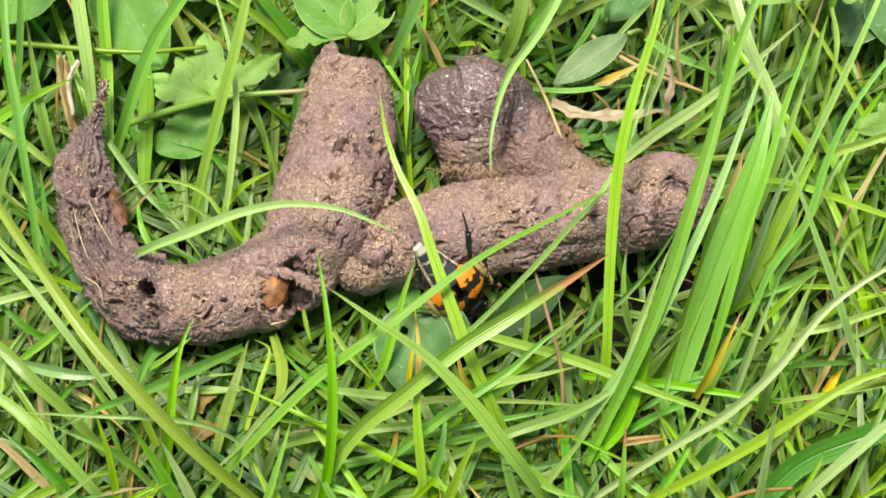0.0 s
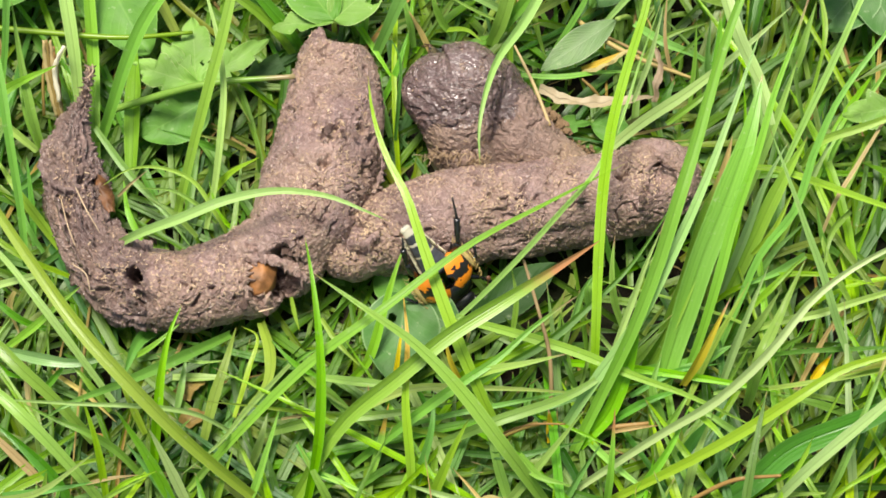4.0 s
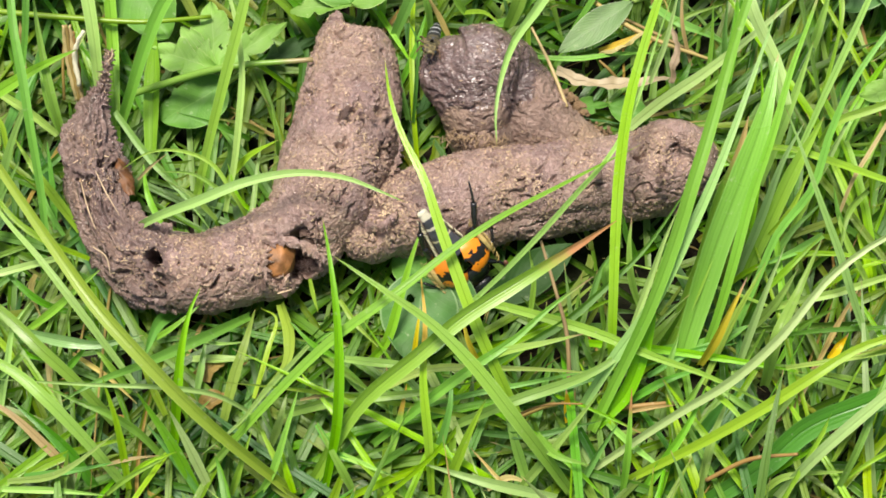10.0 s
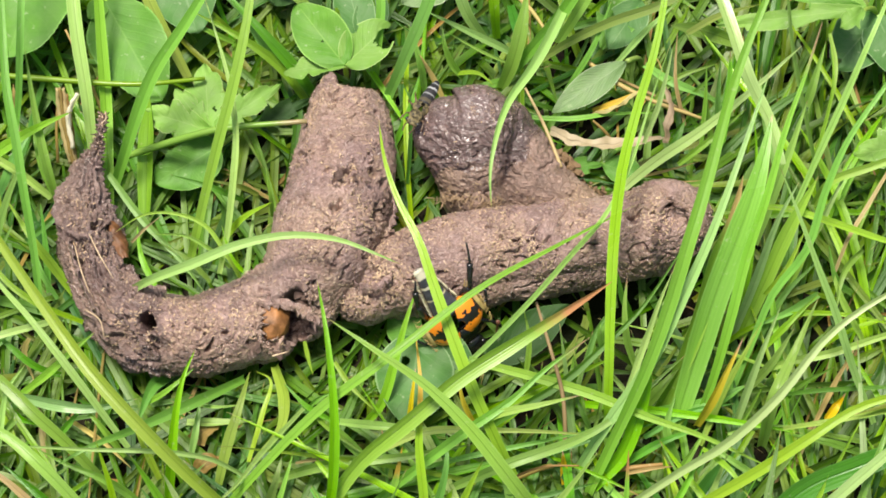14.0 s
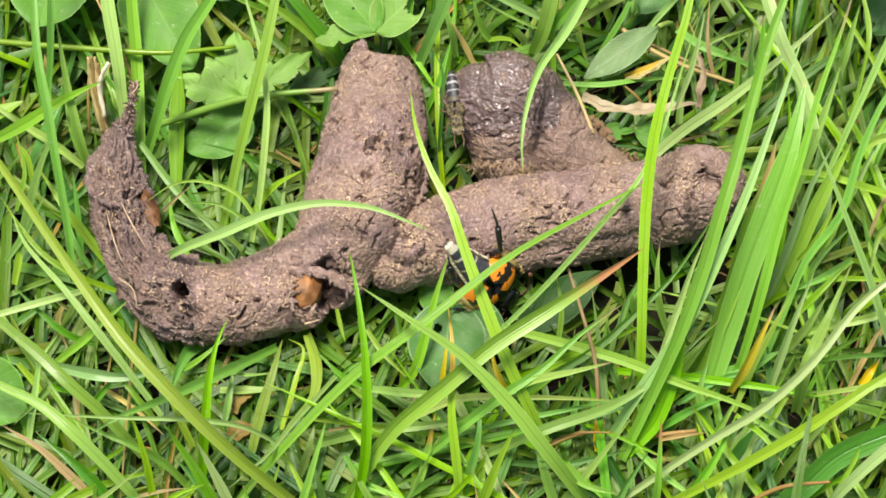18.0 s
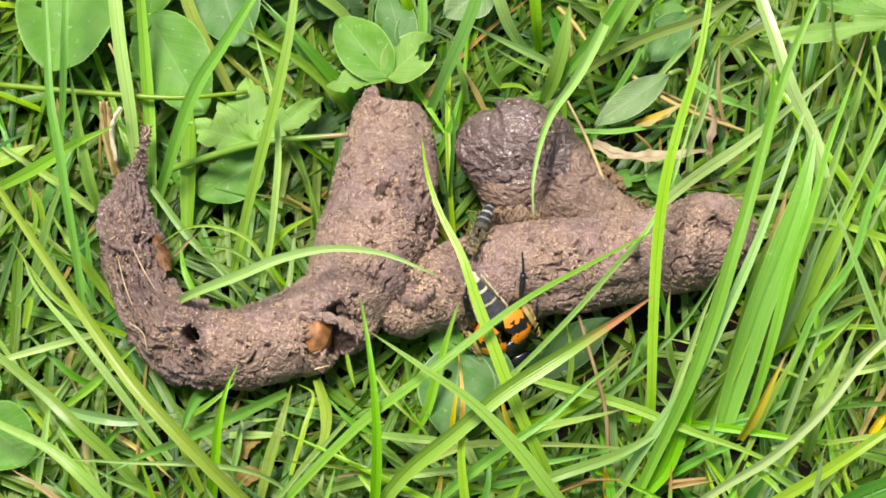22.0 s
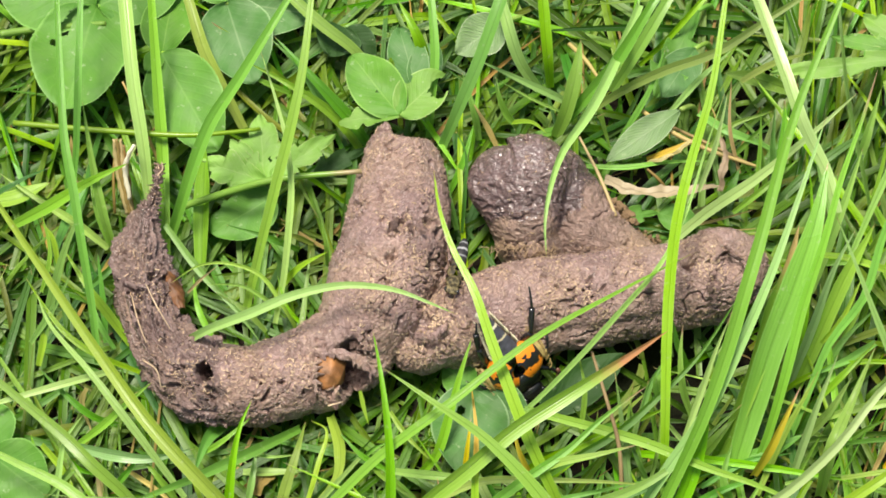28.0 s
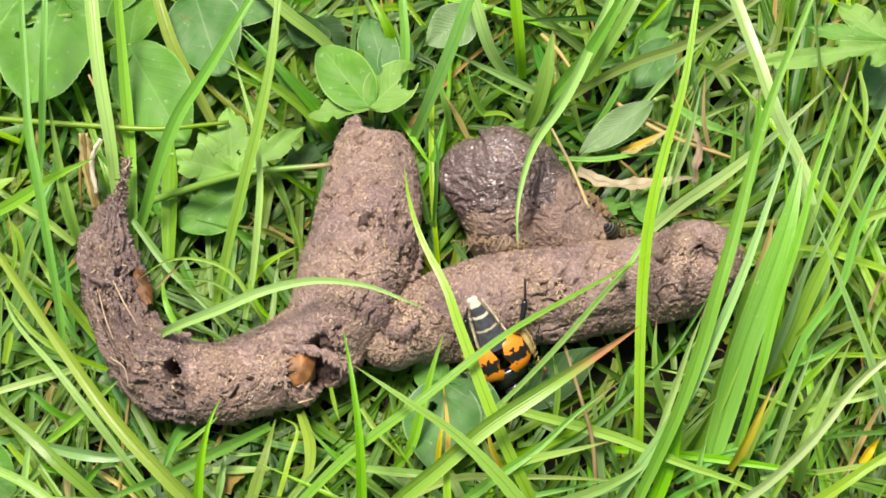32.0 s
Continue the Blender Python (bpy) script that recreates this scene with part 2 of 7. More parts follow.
def dropping_material(name, tones, gloss, fibre=1.0, relief=0.0009, worm=0.0, stretch=(1, 1, 1), coat=0.0):
    """Dried or moist dung: felted short fibres, soft blotches, golden chaff, and worm-like folds where it is moist."""
    dark, body, pale = tones
    m, n, l, b = material(name, gloss, 0.6)
    at = n.new("ShaderNodeTexCoord").outputs["Object"]
    drawn = n.new("ShaderNodeVectorMath")
    drawn.operation = "MULTIPLY"
    drawn.inputs[1].default_value = stretch
    l.new(at, drawn.inputs[0])

    def threads(scale, bend):
        t = n.new("ShaderNodeTexNoise")
        t.inputs["Scale"].default_value, t.inputs["Distortion"].default_value, t.inputs["Detail"].default_value = scale, bend, 1.0
        l.new(drawn.outputs[0], t.inputs["Vector"])
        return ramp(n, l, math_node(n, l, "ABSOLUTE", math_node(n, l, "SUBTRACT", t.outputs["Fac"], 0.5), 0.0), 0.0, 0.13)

    fine, felt = grain(n, l, 3200.0, 3.0, at, 0.6), threads(1150.0, 1.6)
    lumps, large = grain(n, l, 330.0, 4.0, at, 0.6), grain(n, l, 70.0, 4.0, at)
    chaff = ramp(n, l, grain(n, l, 1300.0, 2.0, at), 0.57, 0.64)
    where = ramp(n, l, grain(n, l, 130.0, 4.0, at), 0.46, 0.60)
    c = mixed(n, l, ramp(n, l, lumps, 0.36, 0.60), tuple(0.5 * (x + y) for x, y in zip(dark, body)), body)
    c = mixed(n, l, math_node(n, l, "MULTIPLY", ramp(n, l, large, 0.42, 0.66), 0.45), c, tuple(0.5 * (x + y) for x, y in zip(body, pale)))
    purple = ramp(n, l, grain(n, l, 140.0, 3.0, at), 0.5, 0.7)
    c = mixed(n, l, math_node(n, l, "MULTIPLY", purple, 0.5), c, (body[0] * 0.82, body[1] * 0.80, body[2] * 0.95))
    c = mixed(n, l, math_node(n, l, "MULTIPLY", where, 0.35 * fibre), c, (1.0 * body[0], 0.98 * body[1], 0.66 * body[2]))
    c = mixed(n, l, math_node(n, l, "MULTIPLY", math_node(n, l, "MULTIPLY", chaff, where), 0.75 * fibre), c, pale)
    # bump valleys of felt and folds coloured dark: crease shade put into the base colour
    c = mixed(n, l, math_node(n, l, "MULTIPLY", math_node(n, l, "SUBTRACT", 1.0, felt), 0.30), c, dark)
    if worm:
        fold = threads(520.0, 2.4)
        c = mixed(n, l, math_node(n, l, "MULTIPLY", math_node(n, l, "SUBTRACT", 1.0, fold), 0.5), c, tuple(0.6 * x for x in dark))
    l.new(c, b.inputs["Base Color"])
    l.new(math_node(n, l, "ADD", math_node(n, l, "MULTIPLY", ramp(n, l, lumps, 0.3, 0.7), 0.24), gloss - 0.1), b.inputs["Roughness"])
    b.inputs["Coat Weight"].default_value, b.inputs["Coat Roughness"].default_value = coat, 0.30 - 0.2 * worm
    h = math_node(n, l, "ADD", math_node(n, l, "MULTIPLY", fine, 0.28 * fibre), math_node(n, l, "MULTIPLY", felt, 0.2))
    h = math_node(n, l, "ADD", h, math_node(n, l, "MULTIPLY", lumps, 0.7))
    h = math_node(n, l, "ADD", h, math_node(n, l, "MULTIPLY", math_node(n, l, "MULTIPLY", chaff, where), 0.2 * fibre))
    if worm:
        h = math_node(n, l, "ADD", h, math_node(n, l, "MULTIPLY", fold, worm))
    x = bumped(n, l, b, h, relief, 0.9)
    l.new(x.outputs["Normal"], b.inputs["Coat Normal"])
    return m


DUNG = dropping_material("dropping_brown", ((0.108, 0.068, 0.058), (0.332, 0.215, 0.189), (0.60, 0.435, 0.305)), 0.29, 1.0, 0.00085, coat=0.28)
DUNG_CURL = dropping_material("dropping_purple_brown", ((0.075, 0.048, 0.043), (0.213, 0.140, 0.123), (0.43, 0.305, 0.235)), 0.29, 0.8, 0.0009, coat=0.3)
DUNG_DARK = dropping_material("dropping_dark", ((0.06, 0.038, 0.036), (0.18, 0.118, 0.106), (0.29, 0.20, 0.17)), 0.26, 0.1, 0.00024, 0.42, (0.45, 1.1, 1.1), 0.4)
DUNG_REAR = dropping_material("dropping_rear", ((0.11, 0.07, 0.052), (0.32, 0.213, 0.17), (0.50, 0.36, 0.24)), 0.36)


def plain(name, colour, rough=0.5, spec=0.5, spread=0.3, scale=400.0, bump=0.0002):
    m, n, l, b = material(name, rough, spec)
    g = grain(n, l, scale, 4.0)
    c = mixed(n, l, ramp(n, l, g, 0.3, 0.7), tuple(x * (1 - spread) for x in colour), tuple(min(1, x * (1 + spread)) for x in colour))
    l.new(c, b.inputs["Base Color"])
    bumped(n, l, b, g, bump, 0.5)
    return m


STRAW = plain("straw_flake", (0.52, 0.385, 0.245), 0.5, 0.35)
CHIPS = [STRAW, plain("chip_gold", (0.45, 0.315, 0.195), 0.55, 0.35), plain("chip_dark", (0.29, 0.19, 0.15), 0.6, 0.3)]
AMBER = plain("amber_husk", (0.23, 0.10, 0.032), 0.55, 0.4, 0.6, 450.0, 0.0012)


def soil_material():
    m, n, l, b = material("soil", 0.9, 0.2)
    fine, wide = grain(n, l, 300.0, 5.0), grain(n, l, 40.0, 3.0)
    # dark soil brown taken nearly black, shade between the blades included in the colour
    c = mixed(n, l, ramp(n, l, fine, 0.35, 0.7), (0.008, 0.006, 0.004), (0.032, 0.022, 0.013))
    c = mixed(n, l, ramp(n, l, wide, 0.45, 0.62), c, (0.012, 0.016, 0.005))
    far = n.new("ShaderNodeVectorMath")
    far.operation = "LENGTH"
    l.new(n.new("ShaderNodeTexCoord").outputs["Object"], far.inputs[0])
    turf = mixed(n, l, ramp(n, l, grain(n, l, 30.0, 8.0), 0.3, 0.7), (0.018, 0.05, 0.008), (0.06, 0.125, 0.02))
    c = mixed(n, l, ramp(n, l, far.outputs["Value"], 0.12, 0.2), c, turf)
    l.new(c, b.inputs["Base Color"])
    bumped(n, l, b, fine, 0.002, 0.8)
    return m


# ---- helpers for shapes ----
def part(name, bm, mat, parent=None, label="", smooth=True):
    me = bpy.data.meshes.new(name)
    bm.to_mesh(me)
    bm.free()
    if smooth:
        me.polygons.foreach_set("use_smooth", [True] * len(me.polygons))
    for m in mat if isinstance(mat, (list, tuple)) else [mat]:
        me.materials.append(m)
    ob = new(name, me)
    ob.parent = parent
    if label:
        tagged(ob, label)
    return ob


def smooth_line(points, count):
    """A curve that passes through the points."""
    p = np.array(points, float)
    if len(p) == 2:
        p = np.array([p[0], (p[0] + p[1]) / 2, p[1]])
    t = np.r_[0, np.cumsum(np.linalg.norm(np.diff(p, axis=0), axis=1) ** 0.7)]
    t /= t[-1]
    slope = np.gradient(p, t, axis=0)
    s = np.linspace(0, 1, count)
    k = np.clip(np.searchsorted(t, s, "right") - 1, 0, len(t) - 2)
    h = (t[k + 1] - t[k])[:, None]
    x = ((s - t[k]) / (t[k + 1] - t[k]))[:, None]
    return ((2 * x**3 - 3 * x**2 + 1) * p[k] + (x**3 - 2 * x**2 + x) * h * slope[k]
            + (3 * x**2 - 2 * x**3) * p[k + 1] + (x**3 - x**2) * h * slope[k + 1])


def unit(a):
    return a / np.maximum(np.linalg.norm(a, axis=-1, keepdims=True), 1e-9)


def ribbon(line, width, roll=0.0, fold=0.25, taper=0.4, twist=0.0):
    """Vertices, faces and uv of a folded leaf blade along the line (mm)."""
    n = len(line)
    s = np.linspace(0, 1, n)
    tang = unit(np.gradient(line, axis=0))
    side = unit(np.cross(tang, np.array([0.0, -0.42, 0.9])))
    up = np.cross(side, tang)
    a = roll + twist * s
    side, up = side * np.cos(a)[:, None] + up * np.sin(a)[:, None], up * np.cos(a)[:, None] - side * np.sin(a)[:, None]
    w = width * np.minimum(1, ((1 - s) / taper) ** 0.8) * (0.72 + 0.28 * np.minimum(1, s / 0.3)) + 0.05
    verts, uv = [], []
    for j, (x, dz) in enumerate(((-0.5, 0.5), (-0.22, 0.1), (0, 0), (0.22, 0.1), (0.5, 0.5))):
        verts.append(line + side * (w * x)[:, None] + up * (w * fold * dz)[:, None])
        uv.append(np.stack([np.full(n, x + 0.5), s], 1))
    verts, uv = np.stack(verts, 1).reshape(-1, 3), np.stack(uv, 1).reshape(-1, 2)
    faces = [(i * 5 + j, i * 5 + j + 1, i * 5 + j + 6, i * 5 + j + 5) for i in range(n - 1) for j in range(4)]
    return verts, faces, uv


def mesh_of(name, verts, faces, uv, mats, index=None):
    me = bpy.data.meshes.new(name)
    me.from_pydata((np.asarray(verts) * MM).tolist(), [], faces)
    loops = np.empty(len(me.loops), np.int32)
    me.loops.foreach_get("vertex_index", loops)
    me.uv_layers.new(name="UVMap").data.foreach_set("uv", np.asarray(uv)[loops].ravel())
    me.polygons.foreach_set("use_smooth", [True] * len(me.polygons))
    for m in mats:
        me.materials.append(m)
    if index is not None:
        me.polygons.foreach_set("material_index", index)
    return me


def tube(bm, points, radii, sides=8, count=None, squash=1.0, cap=True):
    """A round limb along the points (mm) into bm (metres)."""
    p = smooth_line(points, count or max(4, 3 * len(points)))
    r = np.interp(np.linspace(0, 1, len(p)), np.linspace(0, 1, len(radii)), radii)
    tang = unit(np.gradient(p, axis=0))
    ref = np.array([0.13, 0.2, 0.97]) if abs(tang[:, 2]).max() < 0.95 else np.array([1.0, 0.1, 0.1])
    side = unit(np.cross(tang, ref))
    up = np.cross(side, tang)
    rings = []
    for k in range(len(p)):
        ring = []
        for j in range(sides):
            a = 2 * math.pi * j / sides
            ring.append(bm.verts.new((p[k] + r[k] * (math.cos(a) * side[k] + squash * math.sin(a) * up[k])) * MM))
        rings.append(ring)
    for a, b in zip(rings, rings[1:]):
        for j in range(sides):
            bm.faces.new((a[j], a[(j + 1) % sides], b[(j + 1) % sides], b[j]))
    if cap:
        bm.faces.new(rings[0][::-1])
        bm.faces.new(rings[-1])


def ball(bm, centre, size, u=20, v=14, turn=None):
    m = Matrix.Translation(Vector(centre) * MM) @ (turn or Matrix()) @ Matrix.Diagonal((*(x * MM for x in size), 1))
    return bmesh.ops.create_uvsphere(bm, u_segments=u, v_segments=v, radius=1.0, matrix=m)["verts"]


# ---- ground: one sheet out to the horizon ----
def build_ground():
    ring = [0, *np.linspace(0.004, 0.2, 50), 0.25, 0.35, 0.5, 1, 3, 10, 50, 300, 2000]
    dips = (((18, -13), (46, -11)), ((56, -10), (68, -20)), ((-44, 8), (-28, 3)), ((-68, 2), (-62, 14)), ((36, 22), (56, 27)), ((8, -25), (20, -22)), ((-42, -33), (-28, -36)),
            ((-72, 24), (-60, 20)), ((5, 40), (16, 40)), ((32, 45), (52, 47)))

    def dip(x, y):
        deep = 0.0
        for (ax, ay), (bx, by) in dips:
            dx, dy = bx - ax, by - ay
            k = min(1.0, max(0.0, ((x - ax) * dx + (y - ay) * dy) / (dx * dx + dy * dy)))
            deep = max(deep, math.exp(-((math.hypot(x - ax - k * dx, y - ay - k * dy) / 6.5) ** 2)))
        return 0.011 * deep

    bm = bmesh.new()
    rows = []
    for r in ring[1:]:
        row = []
        for j in range(96):
            a = 2 * math.pi * j / 96
            x, y = r * math.cos(a), r * math.sin(a)
            z = 0.0016 * noise.noise((x * 90, y * 90, 0)) + 0.0008 * noise.noise((x * 300, y * 300, 3)) if r < 0.3 else 0
            row.append(bm.verts.new((x, y, z - 0.001 - dip(x / MM, y / MM))))
        rows.append(row)
    mid = bm.verts.new((0, 0, -0.001))
    for j in range(96):
        bm.faces.new((mid, rows[0][j], rows[0][(j + 1) % 96]))
    for a, b in zip(rows, rows[1:]):
        for j in range(96):
            bm.faces.new((a[j], b[j], b[(j + 1) % 96], a[(j + 1) % 96]))
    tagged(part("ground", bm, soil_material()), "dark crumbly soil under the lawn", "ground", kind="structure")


build_ground()

# ---- droppings: spines (mm) with their radii ----
CURL = [((-51.7, 19.6, 14.0), 0.45), ((-51.9, 16.2, 13.5), 0.75), ((-52.6, 13.7, 12.5), 1.9), ((-53.7, 10.4, 11.5), 3.6), ((-54.4, 5.4, 10.0), 4.6), ((-53.2, -1.7, 9.5), 4.2),
        ((-50.4, -9.1, 9.0), 4.7), ((-45.5, -15.2, 9.0), 5.8), ((-39.3, -18.0, 9.0), 6.5), ((-32.1, -18.1, 9.0), 6.1), ((-26.3, -17.6, 9.0), 5.2), ((-22.9, -18.0, 9.0), 4.0)]
UPRIGHT = [((-12.2, 24.6, 11.5), 5.6), ((-11.4, 20.8, 11.5), 7.2), ((-11.4, 15.2, 11.5), 8.2), ((-12.2, 7.7, 11.5), 8.7), ((-13.7, 0.6, 11.0), 9.2), ((-16.2, -5.8, 10.5), 8.6),
           ((-20.2, -11.1, 10.0), 6.2), ((-27.3, -14.0, 9.5), 5.2), ((-32.7, -15.6, 9.0), 4.8)]
LIP = [((-16.7, -7.1, 10.0), 6.0), ((-16.6, -12.9, 9.5), 4.6), ((-17.3, -15.6, 8.0), 2.8)]
BELLY = [((-1.3, -8.6, 6.5), 5.4), ((8.8, -6.0, 6.2), 5.6), ((19.9, -3.6, 6.0), 5.6), ((30.2, -1.7, 6.0), 5.4), ((39.9, -0.3, 6.5), 5.0)]
LOG = [((-8.1, -11.2, 9.0), 4.6), ((-5.6, -9.1, 9.0), 6.4), ((-0.4, -6.4, 9.0), 6.7), ((6.9, -4.1, 9.0), 6.6), ((16.1, -2.0, 9.0), 6.5), ((25.4, -0.6, 9.0), 6.2),
       ((33.7, 0.4, 9.0), 5.9), ((40.3, 1.2, 9.5), 6.6), ((42.9, 2.2, 10.0), 5.6)]
FRAY = [((37.6, 2.4, 12.5), 4.0), ((40.9, 4.0, 13.5), 3.6), ((43.3, 3.5, 13.0), 3.4), ((44.1, 0.6, 11.0), 3.6)]
PEAK = [((-13.8, 25.0, 11.5), 3.0), ((-13.8, 27.4, 12.0), 1.6), ((-13.7, 28.9, 12.2), 0.6)]
KNOB = [((5.6, 16.6, 13.0), 6.4), ((8.3, 16.2, 13.2), 8.1), ((11.0, 17.2, 13.5), 7.7), ((14.1, 18.1, 12.5), 5.6)]
NECK = [((9.6, 13.9, 11.5), 7.0), ((10.0, 11.6, 9.3), 6.6), ((10.4, 8.8, 7.2), 6.2), ((11.2, 6.0, 5.0), 5.2)]
THROAT = [((9.0, 14.3, 12.4), 7.7), ((9.4, 12.8, 11.0), 7.3), ((9.8, 11.0, 9.0), 6.6)]
SLOPE = [((15.6, 16.1, 10.8), 5.8), ((18.7, 11.2, 8.6), 6.0), ((23.8, 7.4, 6.6), 4.8), ((29.8, 4.6, 5.6), 3.6)]


CROWN = [((-13.9, 25.4, 11.8), 3.6), ((-11.3, 24.6, 11.6), 4.0), ((-9.4, 22.9, 11.6), 3.9)]


def skin(spines, voxel, relief, dents=(), wrinkle=0.6, crust=0.8, fold=0.0, cut=None, along=None, torn_at=()):
    """Limbs grown together into one felted skin."""
    bm = bmesh.new()
    for spine in spines:
        pts, rad = [p for p, _ in spine], [r for _, r in spine]
        tube(bm, pts, rad, 28, 6 * len(pts))
        for p, r in (spine[0], spine[-1]):
            ball(bm, p, (r * 0.97,) * 3)
    me = bpy.data.meshes.new("core")
    bm.to_mesh(me)
    bm.free()
    ob = new("core", me)
    mod = ob.modifiers.new("grow", "REMESH")
    mod.mode, mod.voxel_size = "VOXEL", voxel * MM
    out = bpy.data.meshes.new_from_object(ob.evaluated_get(bpy.context.evaluated_depsgraph_get()))
    bpy.data.objects.remove(ob)
    n = len(out.vertices)
    co, no = np.empty(3 * n), np.empty(3 * n)
    out.vertices.foreach_get("co", co)
    out.vertices.foreach_get("normal", no)
    co, no = co.reshape(-1, 3) / MM, no.reshape(-1, 3)
    push, patch = np.zeros(n), np.zeros(n)
    strand = None
    if along:
        strand = np.full((n, 2), -1.0)
        nearest, run = np.full(n, 1e9), 0.0
        for (p, _), (q, _) in zip(along, along[1:]):
            p, d = np.array(p), np.subtract(q, p)
            t = np.clip(((co - p) @ d) / (d @ d), 0, 1)
            off = co - p - t[:, None] * d
            gap = np.linalg.norm(off, axis=1)
            side = unit(np.cross(d, (0, 0, 1.0)))
            here = (gap < nearest) & (co[:, 0] < -40)
            nearest[here] = gap[here]
            strand[here, 0] = (run + t * np.linalg.norm(d))[here]
            strand[here, 1] = np.arctan2(off[:, 2], off @ side)[here]
            run += np.linalg.norm(d)
    for i, p in enumerate(co):
        v = Vector(p)
        broad = noise.noise(v / 6 + Vector((3, 3, 0)))
        patch[i] = broad + 0.4 * noise.noise(v / 2.2)
        w = v + 0.9 * noise.noise_vector(v / 1.7)
        torn = min(1.0, max(0.0, 2.4 * patch[i] + 0.22))
        h = 0.6 * noise.noise(v / 8) + 0.26 * noise.noise(v / 3.6 + Vector((5, 0, 0))) + 0.07 * noise.noise(v / 1.3)
        # felted ridges, stronger where the skin is torn
        h += wrinkle * 0.12 - wrinkle * (0.30 * abs(noise.noise(w / 1.0)) + 0.42 * abs(noise.noise(w / 0.55))) * (0.35 + 0.9 * torn)
        if fold:
            k = min(1.0, max(0.0, (26.5 - p[1] - 0.35 * p[2]) / 6)) * min(1.0, max(0.15, (p[1] - 6.5) / 3))
            b = w + 0.8 * noise.noise_vector(v / 2.6 + Vector((4, 4, 4)))
            h += 0.25 * fold - fold * (0.15 + k) * (0.85 * abs(noise.noise(Vector(((b.x - 0.6 * b.y) / 5.0, (b.y + 0.6 * b.x) / 1.25, b.z / 1.6)))) + 0.22 * abs(noise.noise(Vector(((b.x - 0.6 * b.y) / 1.8, (b.y + 0.6 * b.x) / 0.6, b.z / 0.7)))))
        # overlapping scabs with one steep edge
        q = 2.6 * noise.noise(w / 3.6 + Vector((1, 4, 8))) + 0.22 * noise.noise(v / 0.7)
        f = q - math.floor(q)
        h += 0.42 * crust * (f / 0.05 if f < 0.05 else (1 - f) / 0.95) * (0.3 + 0.7 * torn)
        q = 2.4 * noise.noise(w / 1.7 + Vector((6, 2, 3))) + 0.15 * noise.noise(v / 0.5)
        f = q - math.floor(q)
        h += 0.34 * crust * (f / 0.08 if f < 0.08 else (1 - f) / 0.92) * (0.35 + 0.65 * torn)
        # pits and short cracks
        h -= (2.0 if fold else 10.0) * max(0.0, noise.noise(w / 2.1 + Vector((0, 9, 0))) - 0.52)
        h -= (1.0 if fold else 5.5) * max(0.0, noise.noise(w / 1.0 + Vector((2, 9, 4))) - 0.46) * (0.25 + torn)
        gap = abs(noise.noise(w / 4.4 + Vector((0, 0, 7))))
        h -= 22.0 * max(0.0, 0.05 - gap) * (noise.noise(v / 3.1 + Vector((7, 1, 0))) > 0.02)
        if strand is not None and strand[i][0] >= 0:
            # dried strands that run along the limb
            far, turn = strand[i]
            a = 2.6 * turn + 0.5 * noise.noise(v / 3)
            line = Vector((far / 9, 2.2 * math.cos(a), 2.2 * math.sin(a)))
            h += 2.6 * abs(noise.noise(line)) + 1.4 * abs(noise.noise(2.3 * line + Vector((3, 1, 2)))) - 0.9
        push[i] = relief * h
    drill = np.zeros((n, 3))
    for centre, reach, depth in dents:
        gap = np.linalg.norm(co - np.array(centre), axis=1)
        if depth > 6:
            d = co - np.array(centre)
            gap = (np.abs(0.8 * d[:, 0] + 0.45 * d[:, 1]) ** 4 + np.abs(0.6 * d[:, 1] - 0.5 * d[:, 0]) ** 4 + (0.35 * np.abs(d[:, 2])) ** 4) ** 0.25
        k = depth * np.exp(-((gap / reach) ** (10 if depth > 6 else 4 if depth > 2 else 2)))
        if depth > 6:
            drill += k[:, None] * np.array([0.12, 0.46, -0.88])
        else:
            push -= k
    for centre, reach in torn_at:
        gap = np.linalg.norm(co - np.array(centre), axis=1)
        gap = gap * (1 + np.array([0.7 * noise.noise(Vector(p) / 0.9) + 0.3 * noise.noise(Vector(p) / 0.35) if g < 5 else 0.0 for p, g in zip(co, gap)]))
        patch[gap < 1.2 * reach] += 1.6
        push -= 1.3 * np.exp(-((gap / reach) ** 6)) - 0.35 * np.exp(-(((gap / reach - 1.25) / 0.2) ** 2))
    co = co + no * push[:, None] + drill
    if cut:
        co = cut(co)
    out.vertices.foreach_set("co", (co * MM).ravel())
    out.polygons.foreach_set("use_smooth", [True] * len(out.polygons))
    out.update()
    return out, co, no, patch


